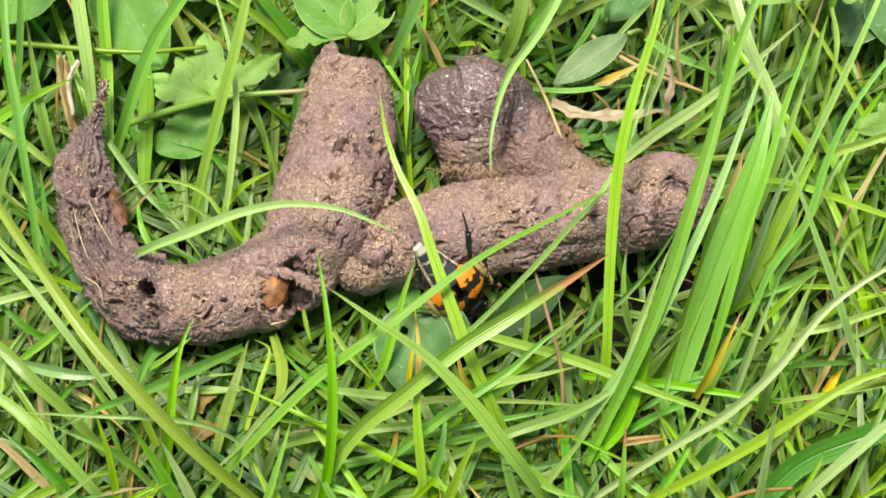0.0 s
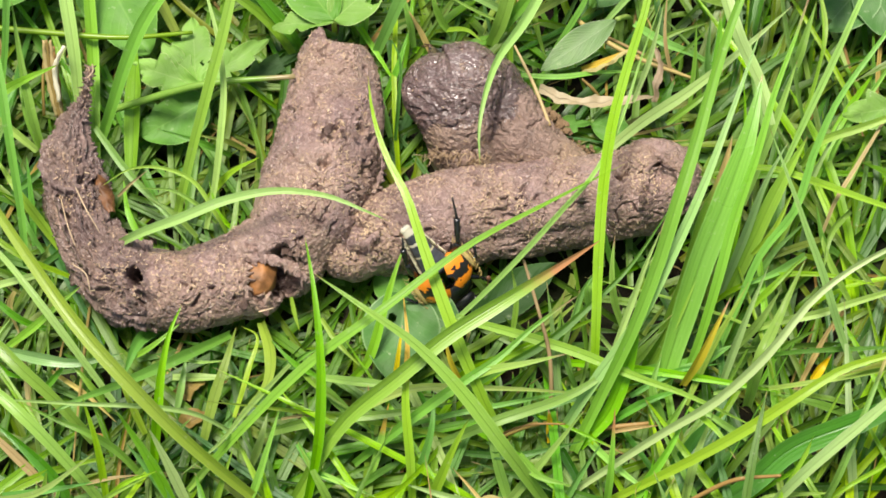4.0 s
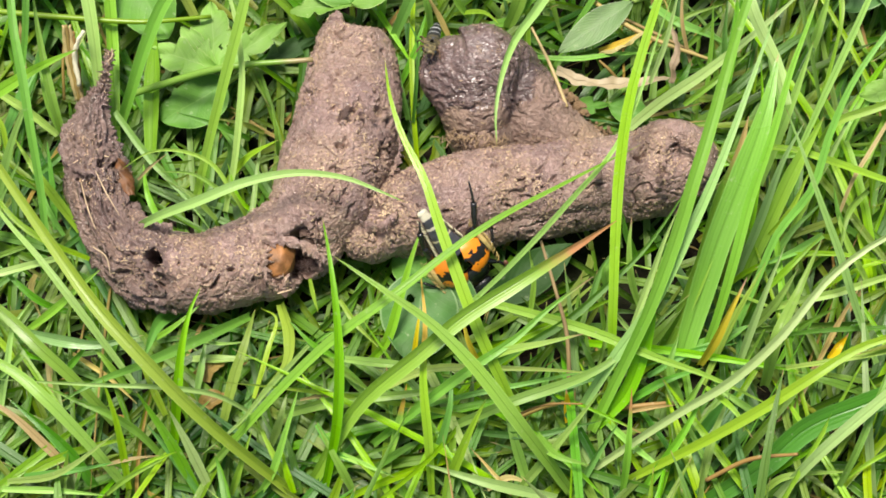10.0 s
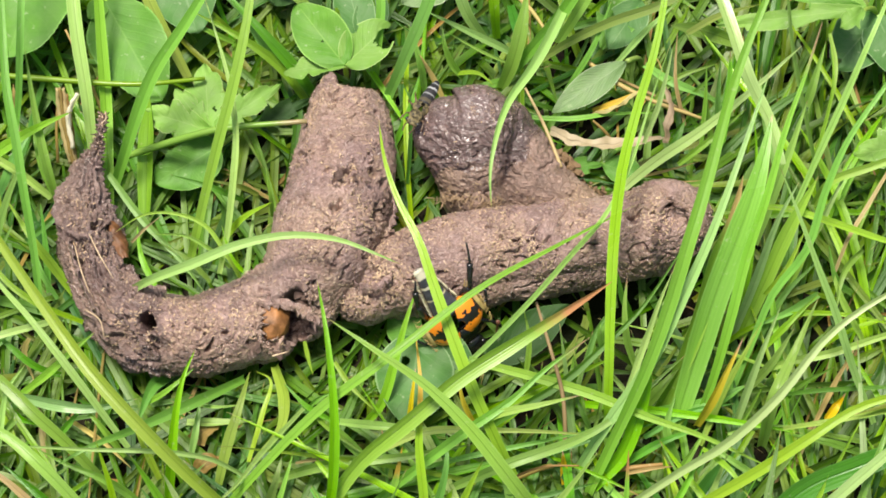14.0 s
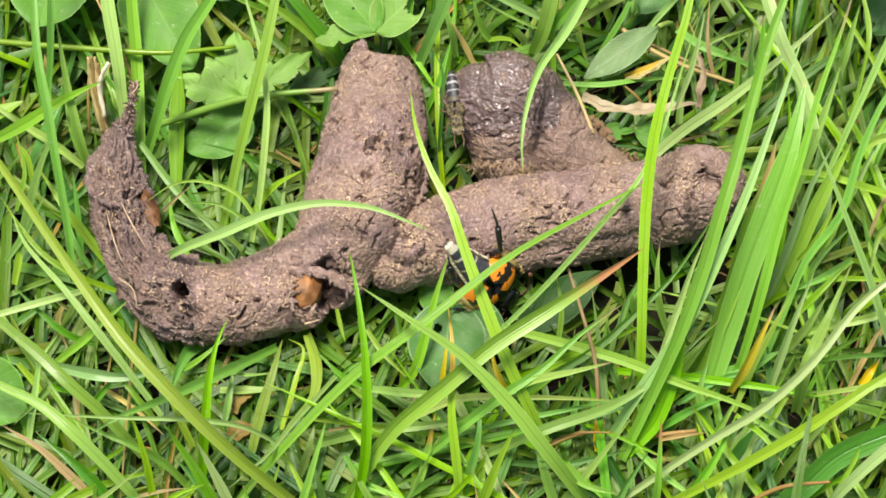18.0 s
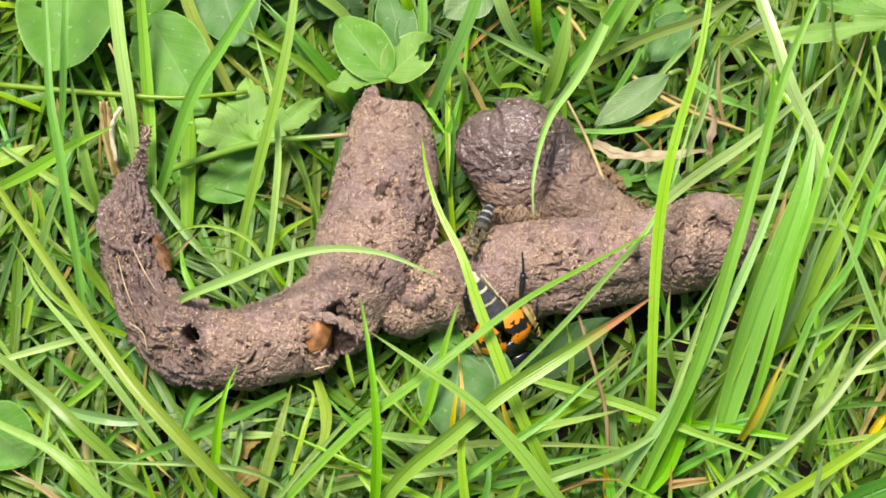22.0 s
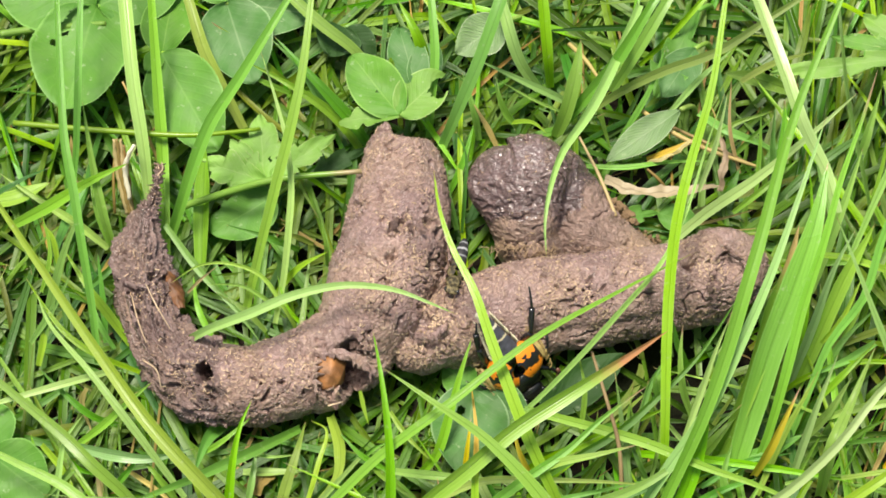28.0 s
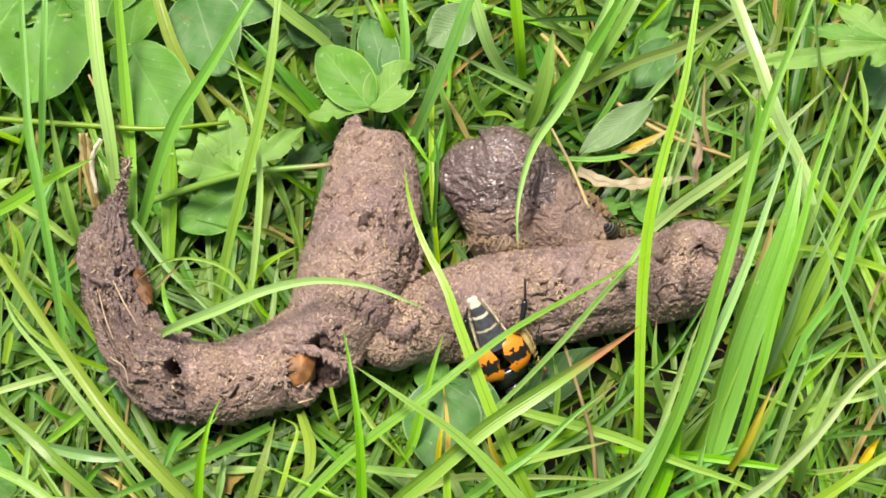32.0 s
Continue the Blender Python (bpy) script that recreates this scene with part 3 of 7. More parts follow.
def flakes(name, co, no, patch, count, parent, size=(0.25, 1.0), seed=1, label=""):
    """Chewed plant fibres that stick out of the skin."""
    r = np.random.default_rng(seed)
    up = np.where(no[:, 2] > -0.15)[0]
    verts, faces, uv = [], [], []
    weight = np.clip(patch[up] + 0.1, 0.03, 1.5)
    for i in r.choice(up, count, p=weight / weight.sum()):
        n = no[i]
        d = unit(np.cross(n, r.normal(size=3)))
        e = np.cross(n, d)
        long, wide = r.uniform(*size) * r.uniform(0.4, 1.0), r.uniform(0.07, 0.22)
        tilt = r.uniform(0.0, 0.5)
        a = co[i] + n * 0.02
        q = [a - d * long / 2 - e * wide / 2, a - d * long / 2 + e * wide / 2, a + d * long / 2 + e * wide * 0.3 + n * tilt * long, a + d * long / 2 - e * wide * 0.3 + n * tilt * long,
             a + n * 0.1]
        k = len(verts)
        verts += q
        uv += [(0, 0), (1, 0), (1, 1), (0, 1), (0.5, 0.5)]
        faces += [(k, k + 1, k + 4), (k + 1, k + 2, k + 4), (k + 2, k + 3, k + 4), (k + 3, k, k + 4)]
    tones = np.repeat(r.choice(3, count, p=(0.3, 0.35, 0.35)), 4)
    ob = new(name, mesh_of(name, verts, faces, uv, CHIPS, tones))
    ob.parent = parent
    return tagged(ob, label, kind="stuff")


# where the skin of the upright has flaked off: place and reach
TORN = [((-18.1, 9.8, 17.0), 1.5), ((-19.3, 11.2, 15.5), 1.0), ((-11.6, 4.7, 19.8), 1.7), ((-13.9, 6.0, 20.0), 0.8), ((-6.9, 6.6, 17.8), 1.1), ((-6.6, -0.6, 16.0), 1.4), ((-5.4, 1.6, 14.5), 1.1), ((-19.8, 2.7, 15.0), 0.8)]


def broken_top(co):
    """The upright's broken end: a ragged slanting break with a peak left standing beside it."""
    wob = np.array([0.45 * noise.noise(Vector(p) / 1.1) + 0.3 * noise.noise(Vector(p) / 0.4) for p in co])
    rim = np.interp(co[:, 0], (-22.0, -20.2, -18.5, -15.3, -14.3, -13.5, -13.1, -10.6, -7.0, -5.9, -3.9, -2.0), (17.5, 20.0, 23.4, 28.4, 29.3, 28.6, 26.9, 26.2, 25.7, 24.5, 21.5, 17.5))
    over = co[:, 1] + 0.6 * (co[:, 2] - 12.0) - rim - wob
    broken = (over > 0) & (co[:, 0] > -22) & (co[:, 0] < 0) & (co[:, 1] > 14) & (co[:, 2] > 8)
    co = co.copy()
    co[broken, 1] -= over[broken]
    return co


def build_droppings():
    first = tagged(new("animal_dropping"), "dried grey-brown curled animal dropping lying on grass", "dropping", "droppings on the lawn")
    hole, EDGE = np.array((-41.8, -18.8, 14.2)), (-38.9, -16.5, 13.0)
    me, co, no, patch = skin([CURL, UPRIGHT, PEAK, CROWN, LIP], 0.18, 1.0, [(hole, 1.05, 8.0), (np.array((-18.9, -16.2, 13.0)), 1.9, 7.0), (np.array((-19.9, -15.1, 13.0)), 2.3, 4.0), (np.array((-8.5, 6.7, 17.0)), 0.9, 1.2), (np.array((-6.3, 0.0, 16.0)), 1.5, 1.3), (np.array((-11.6, 5.1, 19.0)), 1.4, 0.8), (np.array((-50.7, 3.7, 13.0)), 1.3, 1.0), (np.array((-55.3, -3.0, 12.0)), 1.2, 1.5), (np.array((-39.7, -22.8, 14.0)), 1.8, 1.2)] + [(np.array((-22.1, -17.8, 14.0)), 2.4, 2.6), (np.array((-26.1, -14.8, 14.0)), 1.1, 2.0), (np.array((-23.8, -15.3, 14.5)), 1.1, 2.3), (np.array((-21.3, -15.8, 14.0)), 1.2, 2.6), (np.array((-19.5, -17.5, 12.0)), 1.3, 3.0), (np.array((-19.7, -19.5, 10.0)), 1.4, 3.0), (np.array((-54.0, -1.0, 14.0)), 1.2, 1.0), (np.array((-52.7, -7.6, 14.0)), 1.3, 1.1), (np.array((-49.8, -14.5, 14.0)), 1.4, 1.1), (np.array((-46.0, -20.4, 13.0)), 1.5, 1.0), (np.array((-32.2, -16.0, 14.0)), 1.6, 1.0), (np.array((-25.0, -21.9, 12.0)), 1.6, 1.0), (np.array((-51.3, -1.2, 13.5)), 0.9, 2.6), (np.array((-54.7, -2.7, 13.0)), 0.9, 2.6), (np.array((-53.8, -4.6, 13.5)), 0.8, 2.4)], cut=broken_top, along=CURL, torn_at=TORN)
    me.materials.append(DUNG)
    me.materials.append(DUNG_CURL)
    mid = np.empty(3 * len(me.polygons))
    me.polygons.foreach_get("center", mid)
    mid = mid.reshape(-1, 3) / MM
    wet = [p[0] + 0.35 * p[1] + 5 * noise.noise(Vector(p) / 5) + 2.5 * noise.noise(Vector(p) / 1.4) < EDGE[0] + 0.35 * EDGE[1] for p in mid]
    me.polygons.foreach_set("material_index", np.array(wet, np.int32))
    body = new("body", me)
    body.parent = first
    flakes("plant_fibre", co, no, patch, 5200, first, (0.2, 0.95), seed=3, label="pale tan chewed plant fibres")
    for at, size, label in (((-22.6, -16.6, 11.4), (2.8, 3.2, 2.6), "amber seed husk sunk in the broken end"),):
        bm = bmesh.new()
        for w in ball(bm, at, size, 28, 20):
            w.co += 0.5 * MM * noise.noise_vector(w.co / (1.6 * MM))
        part("husk", bm, AMBER, first, label)
    verts, faces = [], []
    for i in range(15):
        for j in range(9):
            a, c = i / 14, j / 8 - 0.5
            wide = (0.9 + 1.3 * math.sin(math.pi * a**0.8)) * (1 + 0.35 * noise.noise((9 * a, 7 * c, 3)))
            verts.append((-49.2 + 2.8 * a + wide * c + 0.3 * noise.noise((5 * a, 5 * c, 1)), 1.0 - 6.6 * a + 0.5 * wide * c, 11.9 - 1.2 * c - 3.0 * c * c + 0.5 * noise.noise((6 * a, 6 * c, 9))))
    verts += [(x - 0.1, y + 0.05, z - 0.3) for x, y, z in verts]
    for i in range(14):
        for j in range(8):
            k = i * 9 + j
            faces += [(k, k + 1, k + 10, k + 9), (k + 135, k + 144, k + 145, k + 136)]
    ob = new("husk", mesh_of("husk", verts, faces, np.zeros((270, 2)), [plain("amber_dark", (0.13, 0.055, 0.02), 0.5, 0.4, 0.5, 450.0, 0.0008)]))
    ob.parent = first
    tagged(ob, "torn papery amber husk on the inner edge")
    for pts in (((-52.1, -3.0, 15.0), (-50.2, -6.8, 15.5), (-47.5, -11.4, 15.8)), ((-54.6, -4.0, 13.0), (-53.0, -9.1, 14.0), (-51.2, -13.5, 15.0)), ((-51.9, -15.5, 13.0), (-49.1, -18.4, 15.0), (-48.3, -21.3, 15.0)),
                ((-21.5, -22.6, 12.0), (-22.4, -23.0, 12.0), (-20.0, -22.7, 13.0)), ((-51.8, 17.2, 15.0), (-50.9, 18.2, 15.5), (-51.1, 19.2, 16.0))):
        bm = bmesh.new()
        tube(bm, pts, (0.08, 0.11, 0.06), 6)
        part("fibre", bm, STRAW, first, "pale straw fibre stuck on it")
    second = tagged(new("animal_dropping"), "grey-brown log-shaped animal dropping with a dark shiny knob", "dropping", "droppings on the lawn")
    me, co, no, patch = skin([LOG, BELLY, FRAY], 0.18, 1.0, [(np.array((-7.2, -10.4, 13.0)), 2.6, 2.1), (np.array((15.9, -9.1, 14.0)), 0.7, 1.0), (np.array((40.8, 0.0, 15.0)), 1.3, 1.4)])
    me.materials.append(DUNG)
    body = new("body", me)
    body.parent = second
    flakes("plant_fibre", co, no, patch, 5200, second, (0.2, 0.95), seed=4, label="pale tan chewed plant fibres")
    me, co, no, patch = skin([KNOB, SLOPE, NECK, THROAT], 0.18, 0.8, [], 0.18, 0.12, 1.15)
    me.materials.append(DUNG_REAR)
    me.materials.append(DUNG_DARK)
    ob = new("rear_lobe", me)
    ob.parent = second
    tagged(ob, "rear lobe with a dark shiny wrinkled knob")
    mid = np.empty(3 * len(me.polygons))
    me.polygons.foreach_get("center", mid)
    mid = mid.reshape(-1, 3) / MM
    dark = np.zeros(len(mid), np.int32)
    for (p, r), (q, t) in zip(KNOB, KNOB[1:]):
        p, q = np.array(p), np.array(q)
        k = np.clip(((mid - p) @ (q - p)) / ((q - p) @ (q - p)), 0, 1)
        gap = np.linalg.norm(mid - p - k[:, None] * (q - p), axis=1)
        wob = 0.5 * np.sin(mid[:, 0] * 1.9) + 0.4 * np.sin(mid[:, 2] * 2.7 + mid[:, 1])
        dark |= (gap + np.random.default_rng(9).normal(0, 0.3, len(mid)) < r + (t - r) * k + 1.1 + wob).astype(np.int32)
    dark &= (mid[:, 1] + 0.3 * (mid[:, 2] - 13) + 0.7 * np.sin(mid[:, 0] * 0.9) > 9.2).astype(np.int32)
    me.polygons.foreach_set("material_index", dark)
    for p, r in KNOB:
        patch = np.where(np.linalg.norm(co - np.array(p), axis=1) < r + 1.5, -0.25, patch)
    flakes("plant_fibre", co, no, patch, 700, second, seed=5, label="pale tan chewed plant fibres")


build_droppings()


def build_crumbs():
    """Torn flaps and crumbs round the broken ends and edges, each a part of its dropping."""
    first, second = [o for o in scene.objects if o.name.startswith("animal_dropping")]
    r = np.random.default_rng(21)
    earth = plain("crumb_earth", (0.22, 0.14, 0.075), 0.75, 0.3, 0.55, 900.0, 0.0008)
    shapes = []
    for k in range(10):
        bm = bmesh.new()
        bmesh.ops.create_icosphere(bm, subdivisions=2, radius=1.0)
        for v in bm.verts:
            d = v.co.normalized()
            v.co = d * (1 + 0.55 * noise.noise(d * 1.6 + Vector((k * 7, 0, 0))) + 0.25 * noise.noise(d * 4 + Vector((0, k * 5, 0))))
            v.co.z *= 0.45
        me = bpy.data.meshes.new("crumb")
        bm.to_mesh(me)
        bm.free()
        shapes.append(me)
    zones = ((first, DUNG, 14, (-5.3, 3.4, 15.0), (-4.9, -1.0, 13.5), 0.55), (first, DUNG, 10, (-18.6, -13.0, 14.0), (-16.0, -18.2, 10.0), 1.4), (first, DUNG, 8, (-25.1, -21.4, 12.0), (-21.0, -21.3, 9.0), 1.0),
             (first, DUNG, 6, (-12.9, 5.0, 20.0), (-7.5, 4.0, 19.0), 0.8))
    zones += ((second, DUNG, 18, (38.3, 4.2, 15.0), (44.7, 2.6, 14.0), 1.5), (second, DUNG_REAR, 14, (4.6, 5.6, 10.6), (13.7, 4.6, 11.4), 0.5), (second, DUNG, 12, (27.5, -3.0, 16.0), (41.8, -4.6, 15.0), 0.8),
             (second, DUNG_REAR, 7, (14.2, 5.4, 11.5), (27.8, 5.0, 10.5), 0.4), (second, DUNG, 8, (-8.5, -6.5, 13.0), (-7.5, -14.1, 11.0), 1.2), (second, DUNG, 8, (43.7, 3.7, 13.0), (45.1, -4.5, 9.0), 1.3),
             (second, earth, 70, (21.0, 19.5, 6.6), (26.9, 12.6, 7.0), 0.8), (second, earth, 34, (27.4, 11.3, 5.6), (31.5, 8.9, 6.0), 0.7))
    for parent, mat, count, a, b, size in zones:
        for k in range(count):
            me = shapes[r.integers(10)]
            me = me.copy()
            me.materials.append(mat)
            ob = new("crumb", me)
            ob.parent = parent
            at = np.add(np.array(a) * (1 - (t := r.random())), np.array(b) * t) + r.normal(0, 0.55, 3)
            turn = Euler(r.uniform(-0.7, 0.7, 3) + np.array([0, 0, r.uniform(0, 6)])).to_matrix().to_4x4()
            ob.matrix_basis = Matrix.Translation(Vector(at) * MM) @ turn @ Matrix.Diagonal((*(size * MM * r.uniform(0.35, 1.0) * np.array([1.0, r.uniform(0.5, 1.0), 1.0])), 1))


build_crumbs()


def build_wad():
    """Felted golden straw where the rear lobe meets the log."""
    second = [o for o in scene.objects if o.name.startswith("animal_dropping")][1]
    r = np.random.default_rng(52)
    a, b = np.array((3.8, 5.6, 11.0)), np.array((13.6, 4.6, 11.8))
    bm = bmesh.new()
    for k in range(150):
        p = a + (b - a) * r.random() + r.normal(0, 1, 3) * (0.6, 0.6, 0.6)
        d = unit(r.normal(size=3) * (1, 1, 0.45)) * r.uniform(0.35, 1.2)
        tube(bm, [p - d, p + r.normal(0, 0.18, 3), p + d], (0.05, 0.075, 0.035), 4, 4)
    part("straw_wad", bm, plain("straw_gold", (0.33, 0.225, 0.13), 0.5, 0.4, 0.4, 900.0, 0.0003), second, "golden felted straw under the knob")


build_wad()


def build_flaps():
    """Torn ledges of skin round the breaks: thick ragged strips."""
    first, second = [o for o in scene.objects if o.name.startswith("animal_dropping")]
    r = np.random.default_rng(33)

    def flap(parent, line, hang, wide, mat=DUNG, name="torn_flap", label="", jag=0.9):
        p = smooth_line(line, 40)
        hang = np.array(hang, float)
        rag = wide * (1.0 - 0.6 * jag + jag * np.abs(np.convolve(r.normal(0, 1, 46), np.ones(2) / 2, "same")[:40]))
        rows = []
        for j in range(7):
            k = j / 6
            q = p + hang * (k * rag)[:, None] + np.array([0, -0.2, 0.35]) * math.sin(k * 2.6)
            rows.append(q + np.array([noise.noise_vector(Vector(v) / 0.8) for v in q]) * (0.42 if jag > 0.4 else 0.12))
        top = np.stack(rows, 1)
        under = top - np.array([0, 0.15, 0.55]) * (1 - np.linspace(0, 0.75, 7))[None, :, None]
        verts = np.concatenate([top.reshape(-1, 3), under.reshape(-1, 3)])
        faces = []
        for i in range(39):
            for j in range(6):
                a = i * 7 + j
                faces.append((a, a + 1, a + 8, a + 7))
                faces.append((a + 280, a + 287, a + 288, a + 281))
            faces.append((i * 7 + 6, i * 7 + 286, i * 7 + 293, i * 7 + 13))
            faces.append((i * 7, i * 7 + 7, i * 7 + 287, i * 7 + 280))
        ob = new(name, mesh_of(name, verts, faces, np.zeros((len(verts), 2)), [mat]))
        ob.parent = parent
        tagged(ob, label)

    flap(first, [(-57.7, 1.2, 11.5), (-55.5, -1.5, 13.5), (-52.7, -2.8, 14.5), (-50.9, -1.6, 14.0), (-49.9, 0.9, 12.0)], (0.05, -0.7, -0.15), 1.3, DUNG_CURL)
    flap(first, [(-55.8, -2.7, 13.0), (-54.3, -8.0, 13.8), (-52.0, -13.3, 14.2), (-49.7, -17.2, 14.5)], (0.6, -0.1, 0.05), 1.0, DUNG_CURL)
    flap(first, [(-52.6, -4.1, 14.2), (-51.1, -8.4, 14.6), (-48.7, -12.5, 14.6)], (0.6, -0.1, 0.0), 0.8, DUNG_CURL)
    flap(first, [(-46.0, -16.5, 15.0), (-42.4, -21.1, 14.6), (-39.8, -23.1, 13.0)], (-0.5, -0.5, 0.0), 0.8, DUNG_CURL)
    flap(first, [(-27.1, -13.8, 14.4), (-23.4, -14.1, 14.9), (-19.8, -14.8, 15.1), (-16.3, -15.7, 14.4)], (0.25, -0.75, -0.5), 1.8, jag=0.5)
    flap(first, [(-19.3, -14.9, 14.8), (-17.6, -16.2, 14.5), (-15.2, -16.6, 13.2)], (0.1, -0.8, -0.6), 1.6, jag=0.8)
    flap(first, [(-24.6, -15.1, 13.7), (-25.0, -18.1, 14.0), (-24.5, -20.7, 12.7), (-22.8, -22.1, 10.9)], (0.9, -0.05, -0.2), 1.1)
    flap(first, [(-4.2, 5.7, 15.0), (-3.8, 2.6, 15.0), (-4.2, -0.2, 14.5), (-5.2, -2.8, 14.0)], (0.7, -0.1, -0.5), 1.3)
    flap(first, [(-56.2, 4.3, 12.0), (-55.9, -0.9, 12.0), (-54.7, -6.5, 12.0), (-52.3, -12.1, 12.0)], (-0.6, -0.1, -0.3), 1.3)
    flap(first, [(-47.4, -19.5, 11.0), (-43.8, -22.7, 9.5), (-38.5, -24.2, 8.5)], (-0.1, -0.6, -0.4), 0.9)
    flap(second, [(35.9, 3.3, 16.0), (39.1, 4.7, 16.5), (42.8, 5.0, 16.0), (45.1, 3.4, 14.5)], (0.2, 0.6, -0.2), 1.4)
    flap(second, [(41.1, 1.5, 17.0), (43.1, 0.6, 16.5), (43.8, -1.8, 15.5)], (0.7, -0.3, -0.2), 1.5)
    flap(second, [(-10.4, -8.8, 13.5), (-8.4, -11.8, 14.5), (-6.0, -11.8, 15.5), (-3.9, -10.1, 16.0)], (0.2, -0.7, -0.5), 1.2)


build_flaps()

# ---- what the lawn's blades keep clear of: capsules (mm) ----
CLEAR = []
for spine in (CURL, UPRIGHT, PEAK, LIP, LOG, FRAY, KNOB, NECK, SLOPE):
    for (p, r), (q, s) in zip(spine, spine[1:]):
        CLEAR.append((np.array(p), np.array(q), max(r, s)))
DISCS = []
# bare hollows in the lawn
HOLLOWS = [((20.6, -9.6, 7.0), (41.7, -7.1, 7.0), 3.4), ((43.9, -8.6, 7.0), (45.4, -13.7, 7.0), 3.0), ((59.2, -6.6, 7.0), (64.5, -3.5, 7.0), 3.0), ((55.5, -17.7, 7.0), (59.2, -16.7, 7.0), 2.5),
           ((8.6, -24.5, 7.0), (19.3, -21.6, 7.0), 3.8), ((-17.9, -34.0, 7.0), (-10.9, -33.1, 7.0), 3.0), ((44.6, 39.4, 7.0), (49.3, 35.9, 7.0), 4.0), ((-68.8, -0.4, 7.0), (-61.3, 8.1, 7.0), 4.0)]
HOLLOWS += [((-69.0, -15.6, 7.0), (-62.1, -22.5, 7.0), 3.0), ((7.5, 42.9, 7.0), (14.3, 38.2, 7.0), 4.0), ((-22.1, 45.3, 7.0), (-14.2, 41.7, 7.0), 4.0), ((21.3, 45.3, 7.0), (31.3, 48.8, 7.0), 4.0), ((-30.7, 38.2, 7.0), (-23.8, 34.7, 7.0), 3.0), ((-46.2, 7.0, 7.0), (-34.0, 7.0, 7.0), 4.4), ((-43.0, 14.0, 7.5), (-24.0, 9.0, 7.5), 4.4), ((-42.0, -1.0, 7.0), (-27.0, -1.0, 7.0), 4.0)]
HOLLOWS += [((59.5, -31.0, 7.0), (67.0, -34.5, 7.0), 2.6), ((35.0, 22.0, 7.0), (52.0, 26.0, 7.0), 5.0), ((30.0, 44.0, 7.0), (52.0, 47.0, 7.0), 4.5), ((-70.0, 22.0, 7.0), (-60.0, 20.0, 7.0), 4.0), ((-46.0, -32.0, 7.0), (-30.0, -35.0, 7.0), 3.6), ((62.0, -16.0, 7.0), (72.0, -24.0, 7.0), 3.6)]


def free_of(points):
    """Which blades (rows of points) stay out of the droppings, above and inside, and below the leaves."""
    ok = np.ones(len(points), bool)
    for p, q, r in CLEAR:
        d = q - p
        t = np.clip(((points - p) @ d) / (d @ d), 0, 1)
        near = p + t[..., None] * d
        flat = np.linalg.norm((points - near)[..., :2], axis=-1)
        gap = np.linalg.norm(points - near, axis=-1)
        ok &= ~((gap < r * 1.02) | ((flat < r * 0.95) & (points[..., 2] > p[2])) | ((points[..., 2] > 5) & (points[..., 1] < near[..., 1]) & (flat < r + 0.45 * (points[..., 2] - 4)))).any(1)
    for p, q, r in HOLLOWS:
        p, d = np.array(p), np.subtract(q, p)
        t = np.clip(((points - p) @ d) / (d @ d), 0, 1)
        ok &= ~(np.linalg.norm(points - p - t[..., None] * d, axis=-1) < r).any(1)
    for c, r in DISCS:
        flat = np.linalg.norm((points - c)[..., :2], axis=-1)
        ok &= ~((flat < r) & (points[..., 2] > c[2] - 1.5)).any(1)
    return ok


